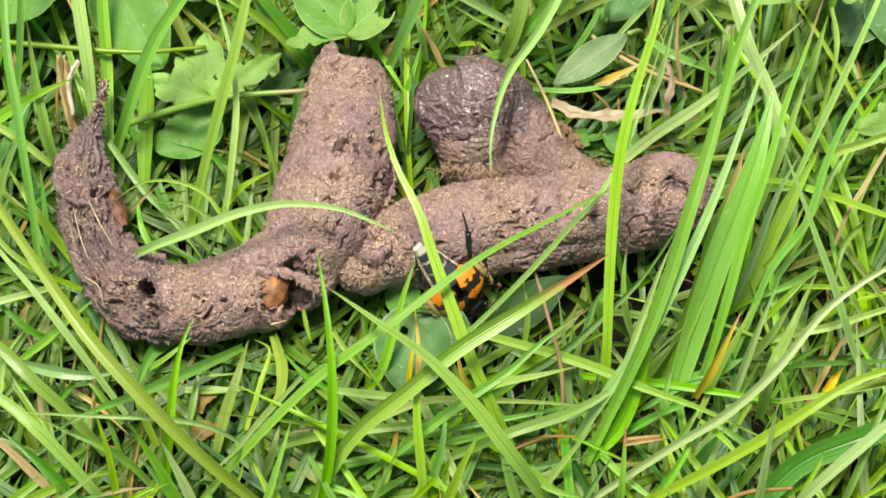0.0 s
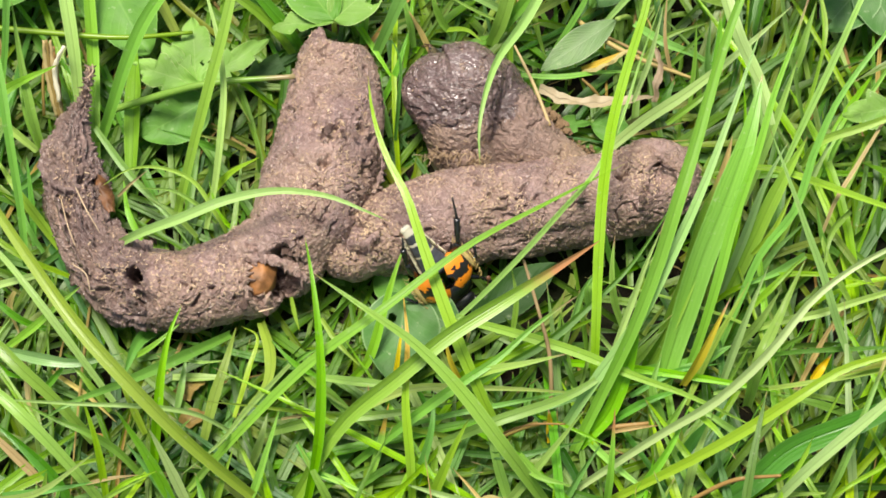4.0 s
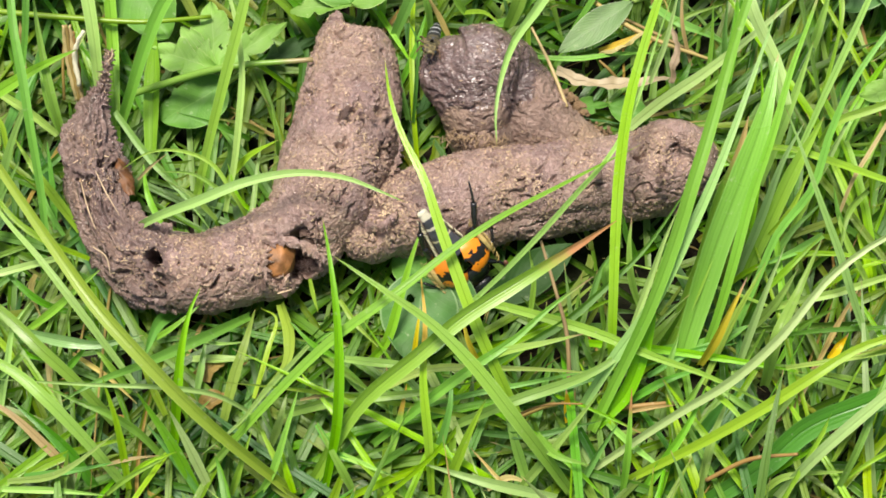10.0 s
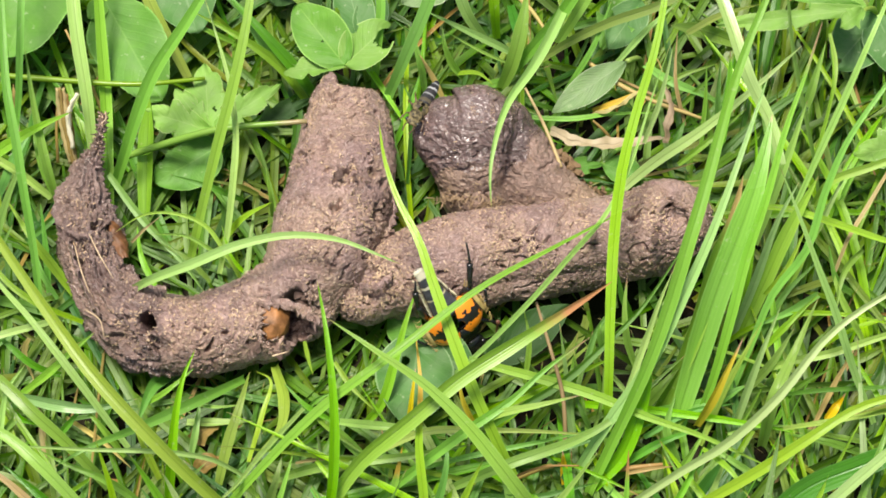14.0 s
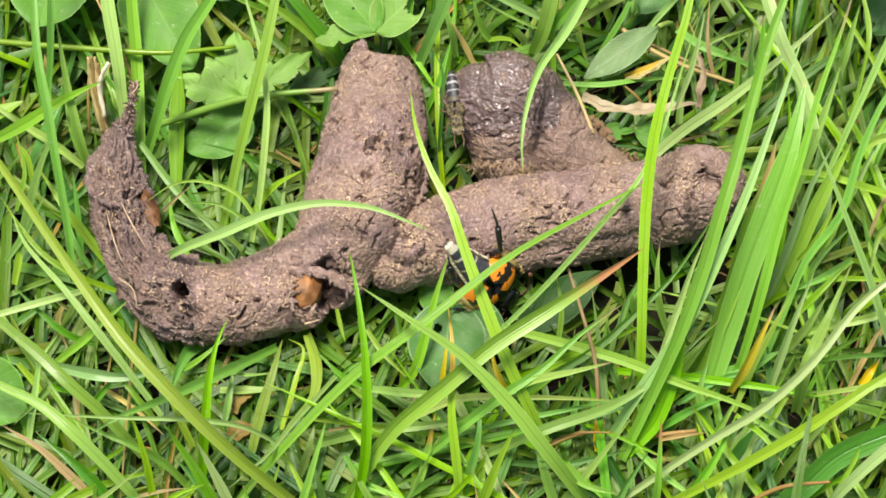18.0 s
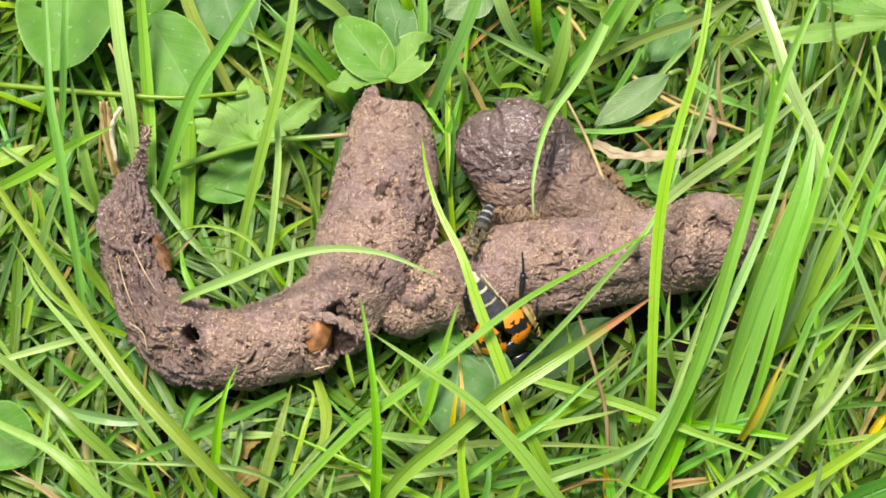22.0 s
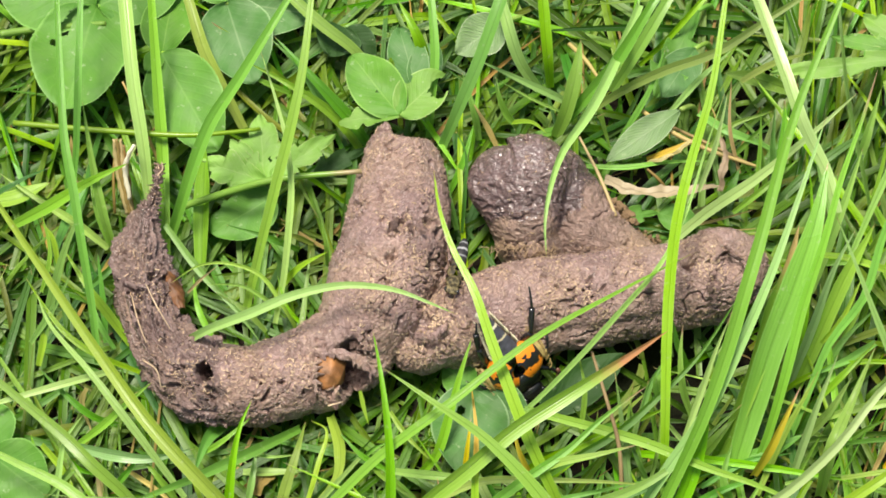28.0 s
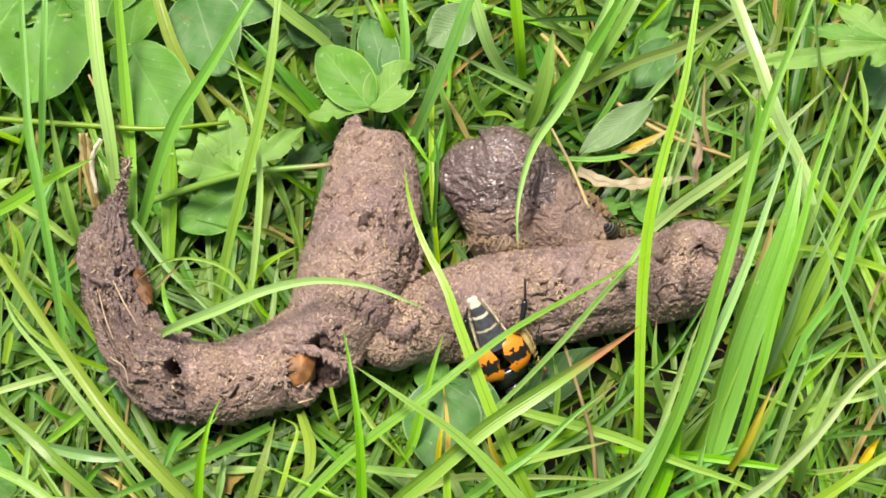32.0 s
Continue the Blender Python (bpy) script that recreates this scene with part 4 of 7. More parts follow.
# ---- leaves ----
def leaf_mesh(name, length, width, shape, mat, cup=0.12, droop=0.15, seed=0, fold=0.0, holes=()):
    """A leaf that grows along +y from its foot, x across. holes: (along, across, size) eaten out of it."""
    r = np.random.default_rng(seed)
    nl, nw = 90, 37
    s, x = np.linspace(0, 1, nl), np.linspace(-1, 1, nw)
    if shape == "round":
        half = np.sin(math.pi * s**0.85) ** 0.55
    elif shape == "oval":
        half = np.sin(math.pi * s**0.95) ** 0.8
    elif shape == "lobed":
        half = (0.45 + 0.55 * (1 - (2.7 * s + 0.05) % 1)) * np.minimum(1, 0.12 + 1.5 * s) * np.minimum(1, ((1.02 - s) / 0.3) ** 0.7)
    elif shape == "palm":
        half = np.where(s < 0.55, 0.22 + 1.42 * s, (np.maximum(0, 1 - s) / 0.45) ** 0.75)
    else:
        half = np.minimum(1, 0.2 + 1.25 * s) * np.minimum(1, ((1.0 - s) / 0.28) ** 0.55)
    half = np.stack([half, half])
    if shape == "wedge":
        # blunt rounded teeth with deep notches between them, not the same on both sides
        for k in (0, 1):
            q = (s * 2.6 + 0.45 * k + 0.13 * seed) % 1
            half[k] *= 1 - 0.5 * np.exp(-(((q - 0.5) / 0.13) ** 2)) * (s > 0.25) * (s < 0.93) - 0.1 * q
    if shape == "palm":
        # pointed teeth that lean towards the tip
        for k in (0, 1):
            q = (s * 3.1 + 0.4 * k + 0.17 * seed) % 1
            half[k] *= 1 - 0.42 * (1 - q) ** 1.5 * (s > 0.3)
    rough = 0.006 if shape in ("round", "oval") else 0.02
    edge = 1 + rough * np.sin(np.arange(nl) * 1.9) + rough * r.normal(size=nl)
    verts, uv = [], []
    wave = r.uniform(0, 6, 3)
    for i in range(nl):
        for j in range(nw):
            side = int(j > nw // 2)
            w = half[side, i] * edge[i] * width / 2
            notch = 0.05 * length * math.exp(-((x[j] / 0.25) ** 2)) * max(0.0, (s[i] - 0.85) / 0.15) if shape == "round" else 0.0
            z = cup * width * abs(x[j]) ** 1.6 * half[0, i] - droop * length * s[i] ** 2 + fold * width * abs(x[j])
            z += width * (0.022 * math.sin(9 * s[i] + 2 * x[j] + seed) + 0.018 * math.sin(4 * x[j] + 5 * s[i] + wave[0]) + 0.03 * abs(x[j]) ** 2 * math.sin(14 * s[i] + wave[1] + side))
            z += 0.004 * width * abs(math.sin(22 * (s[i] - 0.3 * abs(x[j]))))
            verts.append((x[j] * w, s[i] * length - notch, z))
            uv.append((x[j] / 2 + 0.5, s[i]))
    faces = []
    for i in range(nl - 1):
        for j in range(nw - 1):
            cs, cx = (s[i] + s[i + 1]) / 2, (x[j] + x[j + 1]) / 2
            bite = 0.3 * noise.noise((cs * 9, cx * 5, seed)) + 0.12 * noise.noise((cs * 25, cx * 13, seed))
            if any(((cs - a) * 2) ** 2 + (cx - b) ** 2 < (c * (1 + bite)) ** 2 for a, b, c in holes):
                continue
            faces.append((i * nw + j, i * nw + j + 1, (i + 1) * nw + j + 1, (i + 1) * nw + j))
    return mesh_of(name, verts, faces, uv, [mat])


def leaf(parent, name, foot, tip, width, shape, mat, tilt=0.0, **more):
    """One leaf from foot to tip (mm); tilt: degrees by which it rolls about its length."""
    foot, tip = np.array(foot, float), np.array(tip, float)
    y = unit(tip - foot)
    x = unit(np.cross(y, np.array([0, -0.35, 0.94])))
    z = np.cross(x, y)
    ob = new(name, leaf_mesh(name, np.linalg.norm(tip - foot), width, shape, mat, **more))
    m = Matrix(((x[0], y[0], z[0], foot[0] * MM), (x[1], y[1], z[1], foot[1] * MM), (x[2], y[2], z[2], foot[2] * MM), (0, 0, 0, 1)))
    ob.matrix_basis = m @ Matrix.Rotation(radians(tilt), 4, "Y")
    ob.parent = parent
    centre = (foot + tip) / 2
    DISCS.append((centre, 0.42 * width))
    return ob


def stalk(parent, foot, top, mat=None):
    foot, top = np.array(foot, float), np.array(top, float)
    bm = bmesh.new()
    tube(bm, [foot, (foot + top) / 2 + [0.6, 0.8, 1.2], top], (0.55, 0.5, 0.42), 8)
    part("stalk", bm, mat or GRASS["fresh"], parent)


def plant(label, category, joint, leaves, ground=None, name="clover"):
    root = tagged(new(name), label, category)
    for k, spec in enumerate(leaves):
        tip, width, shape, mat, *rest = spec
        more = dict(rest[0]) if rest else {}
        foot = more.pop("foot", joint)
        leaf(root, "leaflet", foot, tip, width, shape, mat, seed=k + int(10 * width), **more)
    stalk(root, ground or (joint[0] + 4, joint[1] + 5, 0), joint)
    return root


plant("fresh green three-leaved clover behind the dropping, one leaflet half eaten", "clover", (-12.0, 29.5, 14.0), [
    ((-20.4, 41.1, 15.5), 8.9, "round", LEAF_LIGHT, dict(cup=0.08, droop=0.04, holes=((0.42, -0.1, 0.04),))),
    ((-4.2, 38.2, 15.0), 8.2, "round", LEAF_PALE, dict(cup=0.12, tilt=-8, holes=((0.80, 0.42, 0.5), (0.97, 0.9, 0.45), (0.5, -1.0, 0.25)))),
    ((-22.6, 29.6, 13.0), 4.4, "wedge", LEAF_PALE, dict(cup=0.1, tilt=15, holes=((0.95, 0.8, 0.3),)))])
plant("large dark green clover with a nibbled leaflet", "clover", (-65.3, 53.0, 13.0), [
    ((-68.6, 30.7, 15.0), 17.5, "round", LEAF, dict(holes=((0.12, 0.45, 0.2), (0.27, 0.5, 0.16), (0.42, 0.62, 0.06)), droop=0.05)),
    ((-83.1, 57.6, 15.0), 15.0, "round", LEAF, {}),
    ((-50.9, 59.6, 14.0), 13.0, "round", LEAF, {})])
plant("broad dark green clover with smooth leaflets", "clover", (-53.4, 43.6, 12.0), [
    ((-43.1, 24.8, 11.0), 12.8, "round", LEAF, dict(droop=0.05, holes=((0.42, 0.72, 0.06),))),
    ((-55.9, 40.0, 13.0), 3.5, "oval", LEAF_LIGHT, {}),
    ((-52.5, 57.4, 12.0), 9.0, "round", LEAF_LIGHT, {})])
plant("dull green clover among tall grass stems", "clover", (-43.0, 55.1, 11.0), [
    ((-37.7, 38.5, 11.0), 13.0, "round", LEAF_BLUE, dict(droop=0.04)),
    ((-28.1, 53.3, 11.0), 11.0, "round", LEAF_BLUE, {}),
    ((-45.6, 64.3, 11.0), 10.0, "round", LEAF, {})])
plant("bluish-green clover with pale-rimmed worn leaflets", "clover", (-9.2, 38.0, 9.0), [
    ((-12.7, 50.8, 11.0), 7.0, "round", LEAF_BLUE, dict(holes=((0.7, 0.9, 0.35), (0.45, -0.9, 0.2)))),
    ((-6.3, 48.7, 9.0), 6.0, "round", LEAF_BLUE, {})])
plant("bright green lobed buttercup leaf with nibbled edges", "leaf", (-34.6, 18.8, 10.5), [
    ((-45.4, 22.0, 12.0), 7.4, "palm", LEAF_BRIGHT, dict(droop=0.02, cup=0.05)),
    ((-40.6, 26.0, 12.4), 5.2, "palm", LEAF_BRIGHT, dict(droop=0.02, cup=0.05)),
    ((-35.7, 31.0, 12.5), 8.6, "palm", LEAF_BRIGHT, dict(droop=0.02, cup=0.05, holes=((0.3, 0.5, 0.09),))),
    ((-22.6, 26.9, 12.6), 5.2, "palm", LEAF_BRIGHT, dict(droop=0.02, cup=0.05))], name="buttercup_leaf")
plant("shaded green nibbled leaf low in the grass", "leaf", (-33.3, 18.4, 6.0), [
    ((-43.2, 11.3, 7.0), 9.5, "round", LEAF, dict(holes=((0.5, 1.0, 0.3), (0.75, 1.0, 0.25))))], name="low_leaf")
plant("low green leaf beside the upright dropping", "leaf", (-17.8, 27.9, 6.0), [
    ((-26.6, 23.2, 6.5), 5.0, "lobed", LEAF_SHADED, {})], name="low_leaf")
plant("green clover leaflets with a small hole under the beetle", "clover", (0.5, -16.7, 5.0), [
    ((-1.2, -32.2, 7.0), 12.5, "round", LEAF_BLUE, dict(holes=((0.30, 0.28, 0.11),), droop=0.05)),
    ((8.6, -23.5, 7.0), 8.0, "round", LEAF_BLUE, {}),
    ((-4.5, -12.7, 5.0), 6.0, "round", LEAF, {})])
plant("green smooth leaf tucked under the log-shaped dropping, coloured dark for its shade", "leaf", (10.5, -20.8, 3.0), [
    ((25.2, -10.6, 5.0), 7.0, "oval", LEAF_SHADED, dict(droop=0.02))], name="low_leaf")
plant("pale hairy oval leaf with many fine ribs", "leaf", (35.9, 32.6, 11.0), [
    ((23.0, 23.0, 10.0), 5.2, "oval", LEAF_HAIRY, dict(droop=0.03, cup=0.16, fold=-0.1))], name="hairy_leaf")
plant("pale green jagged leaf spread above the grass", "leaf", (74.4, 35.8, 22.0), [
    ((49.9, 34.0, 20.0), 5.6, "palm", LEAF_PALE, dict(droop=0.02, cup=0.04, holes=((0.55, 0.95, 0.4), (0.3, -0.95, 0.3)))),
    ((66.0, 44.5, 22.0), 7.0, "palm", LEAF_PALE, dict(droop=0.02, cup=0.05)),
    ((60.5, 41.0, 20.5), 4.6, "palm", LEAF_LIGHT, dict(droop=0.02, cup=0.05)),
    ((70.0, 31.8, 22.5), 4.5, "palm", LEAF_PALE, dict(droop=0.02, cup=0.05))], ground=(82.3, 47.6, 0.0), name="jagged_leaf")
plant("pale green jagged leaf low in the tall grass", "leaf", (82.5, 13.4, 16.0), [
    ((71.5, 11.4, 16.0), 7.5, "palm", LEAF_PALE, dict(droop=0.04, cup=0.05))], name="jagged_leaf")
plant("dark bluish round leaf in the tall grass", "clover", (79.4, 41.0, 12.0), [
    ((71.8, 31.5, 12.0), 10.0, "round", LEAF_BLUE, dict(holes=((0.95, 0.1, 0.2),))),
    ((83.0, 30.0, 12.0), 9.5, "round", LEAF_BLUE, {})])
plant("green round leaf at the edge of the lawn patch", "clover", (-75.0, -30.1, 9.0), [
    ((-66.0, -37.1, 10.0), 11.0, "round", LEAF, {}),
    ((-77.7, -21.0, 10.0), 10.0, "round", LEAF, {})])
plant("pale ribbed leaf among the rear grass", "leaf", (6.5, 52.3, 9.0), [
    ((-2.4, 46.3, 9.0), 8.0, "oval", LEAF_HAIRY, {})], name="hairy_leaf")
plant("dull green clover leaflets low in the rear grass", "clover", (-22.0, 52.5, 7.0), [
    ((-25.0, 46.5, 7.5), 8.6, "round", LEAF_SHADED, dict(droop=0.04)),
    ((-17.5, 46.0, 6.0), 6.5, "round", LEAF_SHADED, {})])
plant("dark ribbed leaf low in the rear grass", "leaf", (39.4, 46.5, 9.0), [
    ((33.2, 36.5, 9.0), 7.0, "oval", LEAF_BLUE, dict(droop=0.05, holes=((0.6, 0.9, 0.3),)))], name="hairy_leaf")
plant("dark jagged leaf in the rear grass", "leaf", (40.4, 54.7, 9.0), [
    ((32.5, 37.4, 10.0), 8.0, "lobed", LEAF, {})], name="low_leaf")
plant("light green fern-like leaf by the yellow stem", "leaf", (31.6, 16.3, 4.0), [
    ((24.3, 14.6, 6.0), 4.5, "lobed", LEAF, {}), ((38.5, 13.5, 5.0), 5.0, "oval", LEAF, {})], name="low_leaf")


for k in range(8):
    DISCS.append((np.array((18.5, -10.2, 3.0)) * (1 - k / 7) + np.array((44.8, -7.7, 3.0)) * k / 7, 4.2))

# ---- grass tufts, blade by blade ----
TUFTS = {}


def tuft_at(x, y):
    """The tuft whose patch of soil holds the foot of a blade."""
    key = (math.floor(x / 34), math.floor(y / 30))
    if key not in TUFTS:
        ob = new("grass_tuft")
        ob.location = (34 * MM * (key[0] + 0.5), 30 * MM * (key[1] + 0.5), 0)
        TUFTS[key] = [tagged(ob, "", "grass", "grass tufts in the lawn"), []]
    return TUFTS[key]


def blade(style, width, *points):
    tuft, words = tuft_at(points[0][0], points[0][1])
    words.append(WORDS[style])
    if style.startswith("stem"):
        bm = bmesh.new()
        tube(bm, points, (width / 2, width / 2, width / 3), 8, 26)
        uvs = bm.loops.layers.uv.new("UVMap")
        bm.verts.index_update()
        for f in bm.faces:
            for loop in f.loops:
                loop[uvs].uv = (0.5, loop.vert.index / 208)
        ob = part("stem", bm, GRASS[style])
    else:
        line = smooth_line(points, 26)
        verts, faces, uv = ribbon(line, width, rng.uniform(-0.35, 0.35), rng.uniform(0.25, 0.6), 0.35 if width > 2.1 else 0.58, rng.uniform(-0.3, 0.3))
        ob = new("blade", mesh_of("blade", verts, faces, uv, [GRASS[style]]))
    ob.parent = tuft
    ob.matrix_parent_inverse = Matrix.Translation(-Vector(tuft.location))
    tagged(ob, WORDS[style] + " grass " + ob.name.split(".")[0])


blade("olive", 2.06, (-19.2, -53.1, 4.0), (-31.7, -47.2, 20.0), (-39.5, -41.2, 27.0), (-47.0, -33.6, 30.0), (-54.2, -24.1, 31.0), (-71.3, 0.4, 30.0), (-85.3, 20.3, 29.4))
blade("lime", 0.95, (-52.9, -15.8, 9.0), (-60.0, -14.2, 13.0), (-64.1, -11.5, 14.0), (-67.9, -7.1, 15.0), (-71.4, -2.0, 15.0))
blade("blue", 1.18, (-44.4, -36.8, 8.0), (-51.5, -28.7, 14.0), (-59.2, -19.5, 17.0), (-66.7, -10.6, 17.0), (-69.0, -5.6, 17.0))
blade("mid", 1.85, (-47.4, -42.1, 5.0), (-52.8, -37.9, 12.0), (-57.8, -34.1, 15.0), (-62.8, -29.5, 16.0), (-70.4, -23.2, 16.0), (-87.7, -8.8, 16.0))
blade("fresh", 1.75, (-45.1, -52.2, 4.0), (-50.2, -47.8, 12.0), (-55.7, -43.2, 17.0), (-61.0, -38.9, 18.0), (-68.2, -35.3, 18.0), (-86.9, -25.7, 18.0))
blade("pale", 0.76, (-25.4, -41.8, 8.0), (-30.9, -40.9, 14.0), (-36.5, -41.0, 17.0), (-48.9, -41.3, 19.0), (-64.7, -39.3, 16.0))
blade("mid", 1.65, (-27.3, -23.8, 5.0), (-33.6, -29.6, 10.0), (-42.3, -35.9, 14.0), (-49.4, -40.0, 16.0), (-54.2, -42.6, 15.0))
blade("bright", 1.51, (-38.2, -46.9, 3.0), (-36.9, -41.4, 14.0), (-35.6, -34.7, 21.0), (-34.5, -30.7, 23.0), (-33.1, -26.9, 23.0))
blade("bright", 1.6, (-14.6, -51.9, 3.0), (-12.4, -44.8, 16.0), (-12.2, -35.5, 25.0), (-13.3, -26.4, 29.0), (-14.7, -18.8, 30.0))
blade("fresh", 1.43, (-32.5, -49.5, 4.0), (-23.9, -43.7, 15.0), (-13.7, -35.7, 22.0), (-3.7, -29.3, 26.0), (9.8, -18.9, 28.0), (22.0, -11.0, 27.0), (34.3, -2.5, 24.0))
blade("dull", 2.1, (23.3, -52.6, 4.0), (14.2, -46.8, 20.0), (7.9, -40.4, 25.0), (1.3, -34.7, 28.0), (-5.2, -30.7, 30.0), (-13.0, -25.4, 31.0))
blade("orangetip", 2.4, (-16.8, -51.4, 3.0), (-8.7, -42.6, 16.0), (-0.3, -37.4, 22.0), (6.4, -32.5, 25.0), (14.7, -27.6, 27.0), (22.6, -22.2, 27.0), (29.9, -16.3, 25.0))
blade("fresh", 1.85, (16.2, -41.4, 3.0), (12.6, -37.7, 12.0), (8.6, -32.0, 20.0), (5.6, -25.4, 24.0), (2.7, -18.0, 27.0), (0.4, -11.4, 29.0), (-2.9, -4.6, 30.0), (-4.9, 1.8, 31.0), (-5.8, 8.6, 31.0))
blade("lime", 1.51, (-8.8, -31.5, 3.0), (-5.5, -29.1, 7.0), (-3.4, -23.8, 11.0), (-1.7, -18.4, 14.0), (0.1, -13.2, 16.0))
blade("pale", 1.5, (-46.4, -11.3, 10.0), (-40.8, -12.5, 18.0), (-34.3, -11.9, 22.0), (-27.2, -9.7, 24.0), (-19.4, -8.5, 25.0), (-11.5, -9.9, 26.0), (-6.3, -12.1, 26.0), (-2.3, -13.5, 25.0))
blade("bright", 1.65, (30.3, -32.8, 4.0), (29.9, -26.6, 14.0), (30.0, -17.9, 20.0), (30.6, -7.8, 25.0), (31.9, 1.3, 30.0), (34.4, 10.0, 34.0), (37.0, 17.8, 38.0), (39.9, 33.6, 44.0), (44.1, 56.0, 47.6))
blade("bright", 2.02, (26.7, -43.0, 5.0), (31.4, -35.0, 14.0), (34.8, -29.2, 22.0), (38.1, -21.3, 29.0), (40.1, -15.4, 34.0), (42.9, -7.1, 38.0), (45.4, 1.2, 42.0), (48.2, 9.5, 46.0), (55.4, 25.6, 52.0), (63.9, 45.6, 55.6))
blade("pale", 1.85, (24.2, -40.8, 4.0), (29.7, -34.5, 14.0), (34.6, -29.2, 20.0), (39.3, -21.7, 27.0), (44.3, -12.0, 33.0), (49.1, -0.4, 38.0), (53.6, 11.3, 42.0))
blade("broad", 4.0, (40.4, -33.3, 4.0), (43.0, -25.7, 12.0), (45.7, -17.9, 22.0), (49.0, -10.4, 30.0), (51.8, -3.0, 35.0), (54.0, 5.6, 38.0))
blade("browntip", 2.6, (38.5, -29.0, 4.0), (41.4, -24.8, 12.0), (43.9, -19.3, 19.0), (46.0, -12.7, 25.0), (48.3, -7.4, 28.0), (50.1, -1.2, 31.0))
blade("pinktip", 1.51, (44.5, -30.9, 5.0), (46.0, -27.6, 12.0), (48.1, -20.8, 22.0), (49.9, -14.2, 28.0), (52.8, -6.4, 35.0), (55.2, 1.4, 40.0), (58.4, 9.3, 44.0), (60.9, 16.3, 47.0))
blade("blue", 2.16, (56.2, 1.3, 30.0), (54.9, 7.0, 32.0), (51.5, 13.5, 35.0), (48.7, 21.9, 38.0), (45.6, 32.2, 40.0), (39.9, 55.5, 41.2))
blade("blue", 1.18, (71.1, -33.4, 10.0), (66.8, -27.4, 18.0), (63.6, -20.8, 24.0), (60.8, -15.2, 28.0), (58.3, -9.1, 31.0), (55.5, -0.9, 33.0))
blade("cream", 1.43, (25.9, -49.8, 5.0), (39.2, -43.9, 16.0), (46.3, -40.9, 21.0), (53.4, -35.6, 26.0), (60.0, -28.4, 30.0), (64.9, -24.8, 32.0), (74.1, -20.0, 34.0), (91.9, -10.1, 35.2))
blade("lime", 1.6, (32.3, -50.9, 5.0), (43.8, -48.0, 16.0), (50.9, -45.2, 21.0), (58.0, -41.6, 25.0), (64.5, -38.0, 27.0), (73.4, -35.7, 29.0), (91.8, -29.8, 30.2))
blade("cream", 1.68, (54.9, -53.6, 5.0), (60.3, -49.9, 16.0), (67.1, -45.2, 22.0), (74.4, -39.9, 26.0), (89.9, -27.6, 28.4))
blade("fresh", 1.54, (8.4, -21.8, 8.0), (19.0, -26.2, 11.0), (27.4, -29.9, 13.0), (35.6, -34.5, 15.0), (43.0, -37.8, 16.0), (53.8, -42.8, 15.0))
blade("dull", 1.18, (-14.3, -40.6, 6.0), (-7.3, -38.5, 9.0), (1.4, -35.7, 12.0), (10.0, -35.8, 13.0), (18.6, -36.0, 13.0), (27.9, -36.2, 12.0))
blade("pinktip", 1.18, (9.0, -35.6, 14.0), (12.7, -34.8, 17.0), (18.6, -34.2, 19.0), (24.7, -33.0, 20.0))
blade("pinktip", 1.54, (-7.3, -45.0, 4.0), (1.4, -40.6, 12.0), (8.2, -36.7, 16.0), (14.1, -33.2, 18.0), (20.1, -28.3, 20.0), (26.5, -23.8, 21.0))
blade("dark", 1.24, (7.6, -34.7, 5.0), (13.7, -32.0, 9.0), (23.3, -26.9, 12.0), (28.5, -22.8, 14.0), (34.8, -17.0, 16.0), (42.9, -5.4, 17.0))
blade("pale", 0.82, (1.4, -26.6, 4.0), (8.6, -22.0, 8.0), (17.3, -16.0, 16.0), (24.1, -10.2, 22.0), (29.2, -5.4, 26.0), (33.2, 1.9, 29.0), (36.4, 11.3, 32.0), (39.8, 20.6, 34.0))
blade("amber", 1.6, (43.8, -33.0, 8.0), (45.4, -31.5, 14.0), (47.6, -27.9, 19.0), (49.9, -23.8, 21.0))
blade("dark", 1.04, (12.8, -39.1, 5.0), (20.6, -37.4, 8.0), (29.2, -35.4, 10.0), (37.9, -33.6, 11.0))
blade("bright", 1.51, (3.8, -52.8, 3.0), (5.5, -50.1, 9.0), (7.9, -46.1, 15.0), (10.1, -42.5, 18.0))
blade("amber", 0.76, (-1.3, -33.0, 5.0), (-0.6, -28.6, 9.0), (0.0, -24.6, 11.0))
blade("yellowtip", 1.34, (1.9, -52.8, 3.0), (1.3, -46.9, 12.0), (0.5, -40.2, 18.0), (0.7, -31.9, 22.0), (0.0, -24.6, 23.0))
blade("amber", 0.85, (9.5, -32.4, 6.0), (7.4, -29.6, 10.0), (6.5, -25.7, 12.0))
blade("bright", 1.39, (-59.6, -14.6, 10.0), (-60.3, -7.1, 16.0), (-61.5, 0.3, 22.0), (-62.8, 7.7, 26.0), (-64.4, 15.2, 29.0), (-65.3, 23.9, 32.0), (-67.1, 41.8, 36.0), (-70.0, 66.6, 38.4))
blade("mid", 1.13, (-65.8, 12.7, 14.0), (-64.5, 18.2, 20.0), (-64.1, 26.4, 25.0), (-64.0, 44.8, 32.0), (-64.8, 68.5, 36.2))
blade("mid", 1.44, (-58.8, 5.9, 8.0), (-60.2, 10.0, 14.0), (-62.1, 17.8, 18.0), (-63.9, 27.2, 22.0))
blade("blue", 2.2, (-53.9, 16.2, 8.0), (-54.5, 22.9, 15.0), (-56.0, 31.3, 20.0), (-58.3, 48.2, 26.0), (-62.3, 72.8, 29.6))
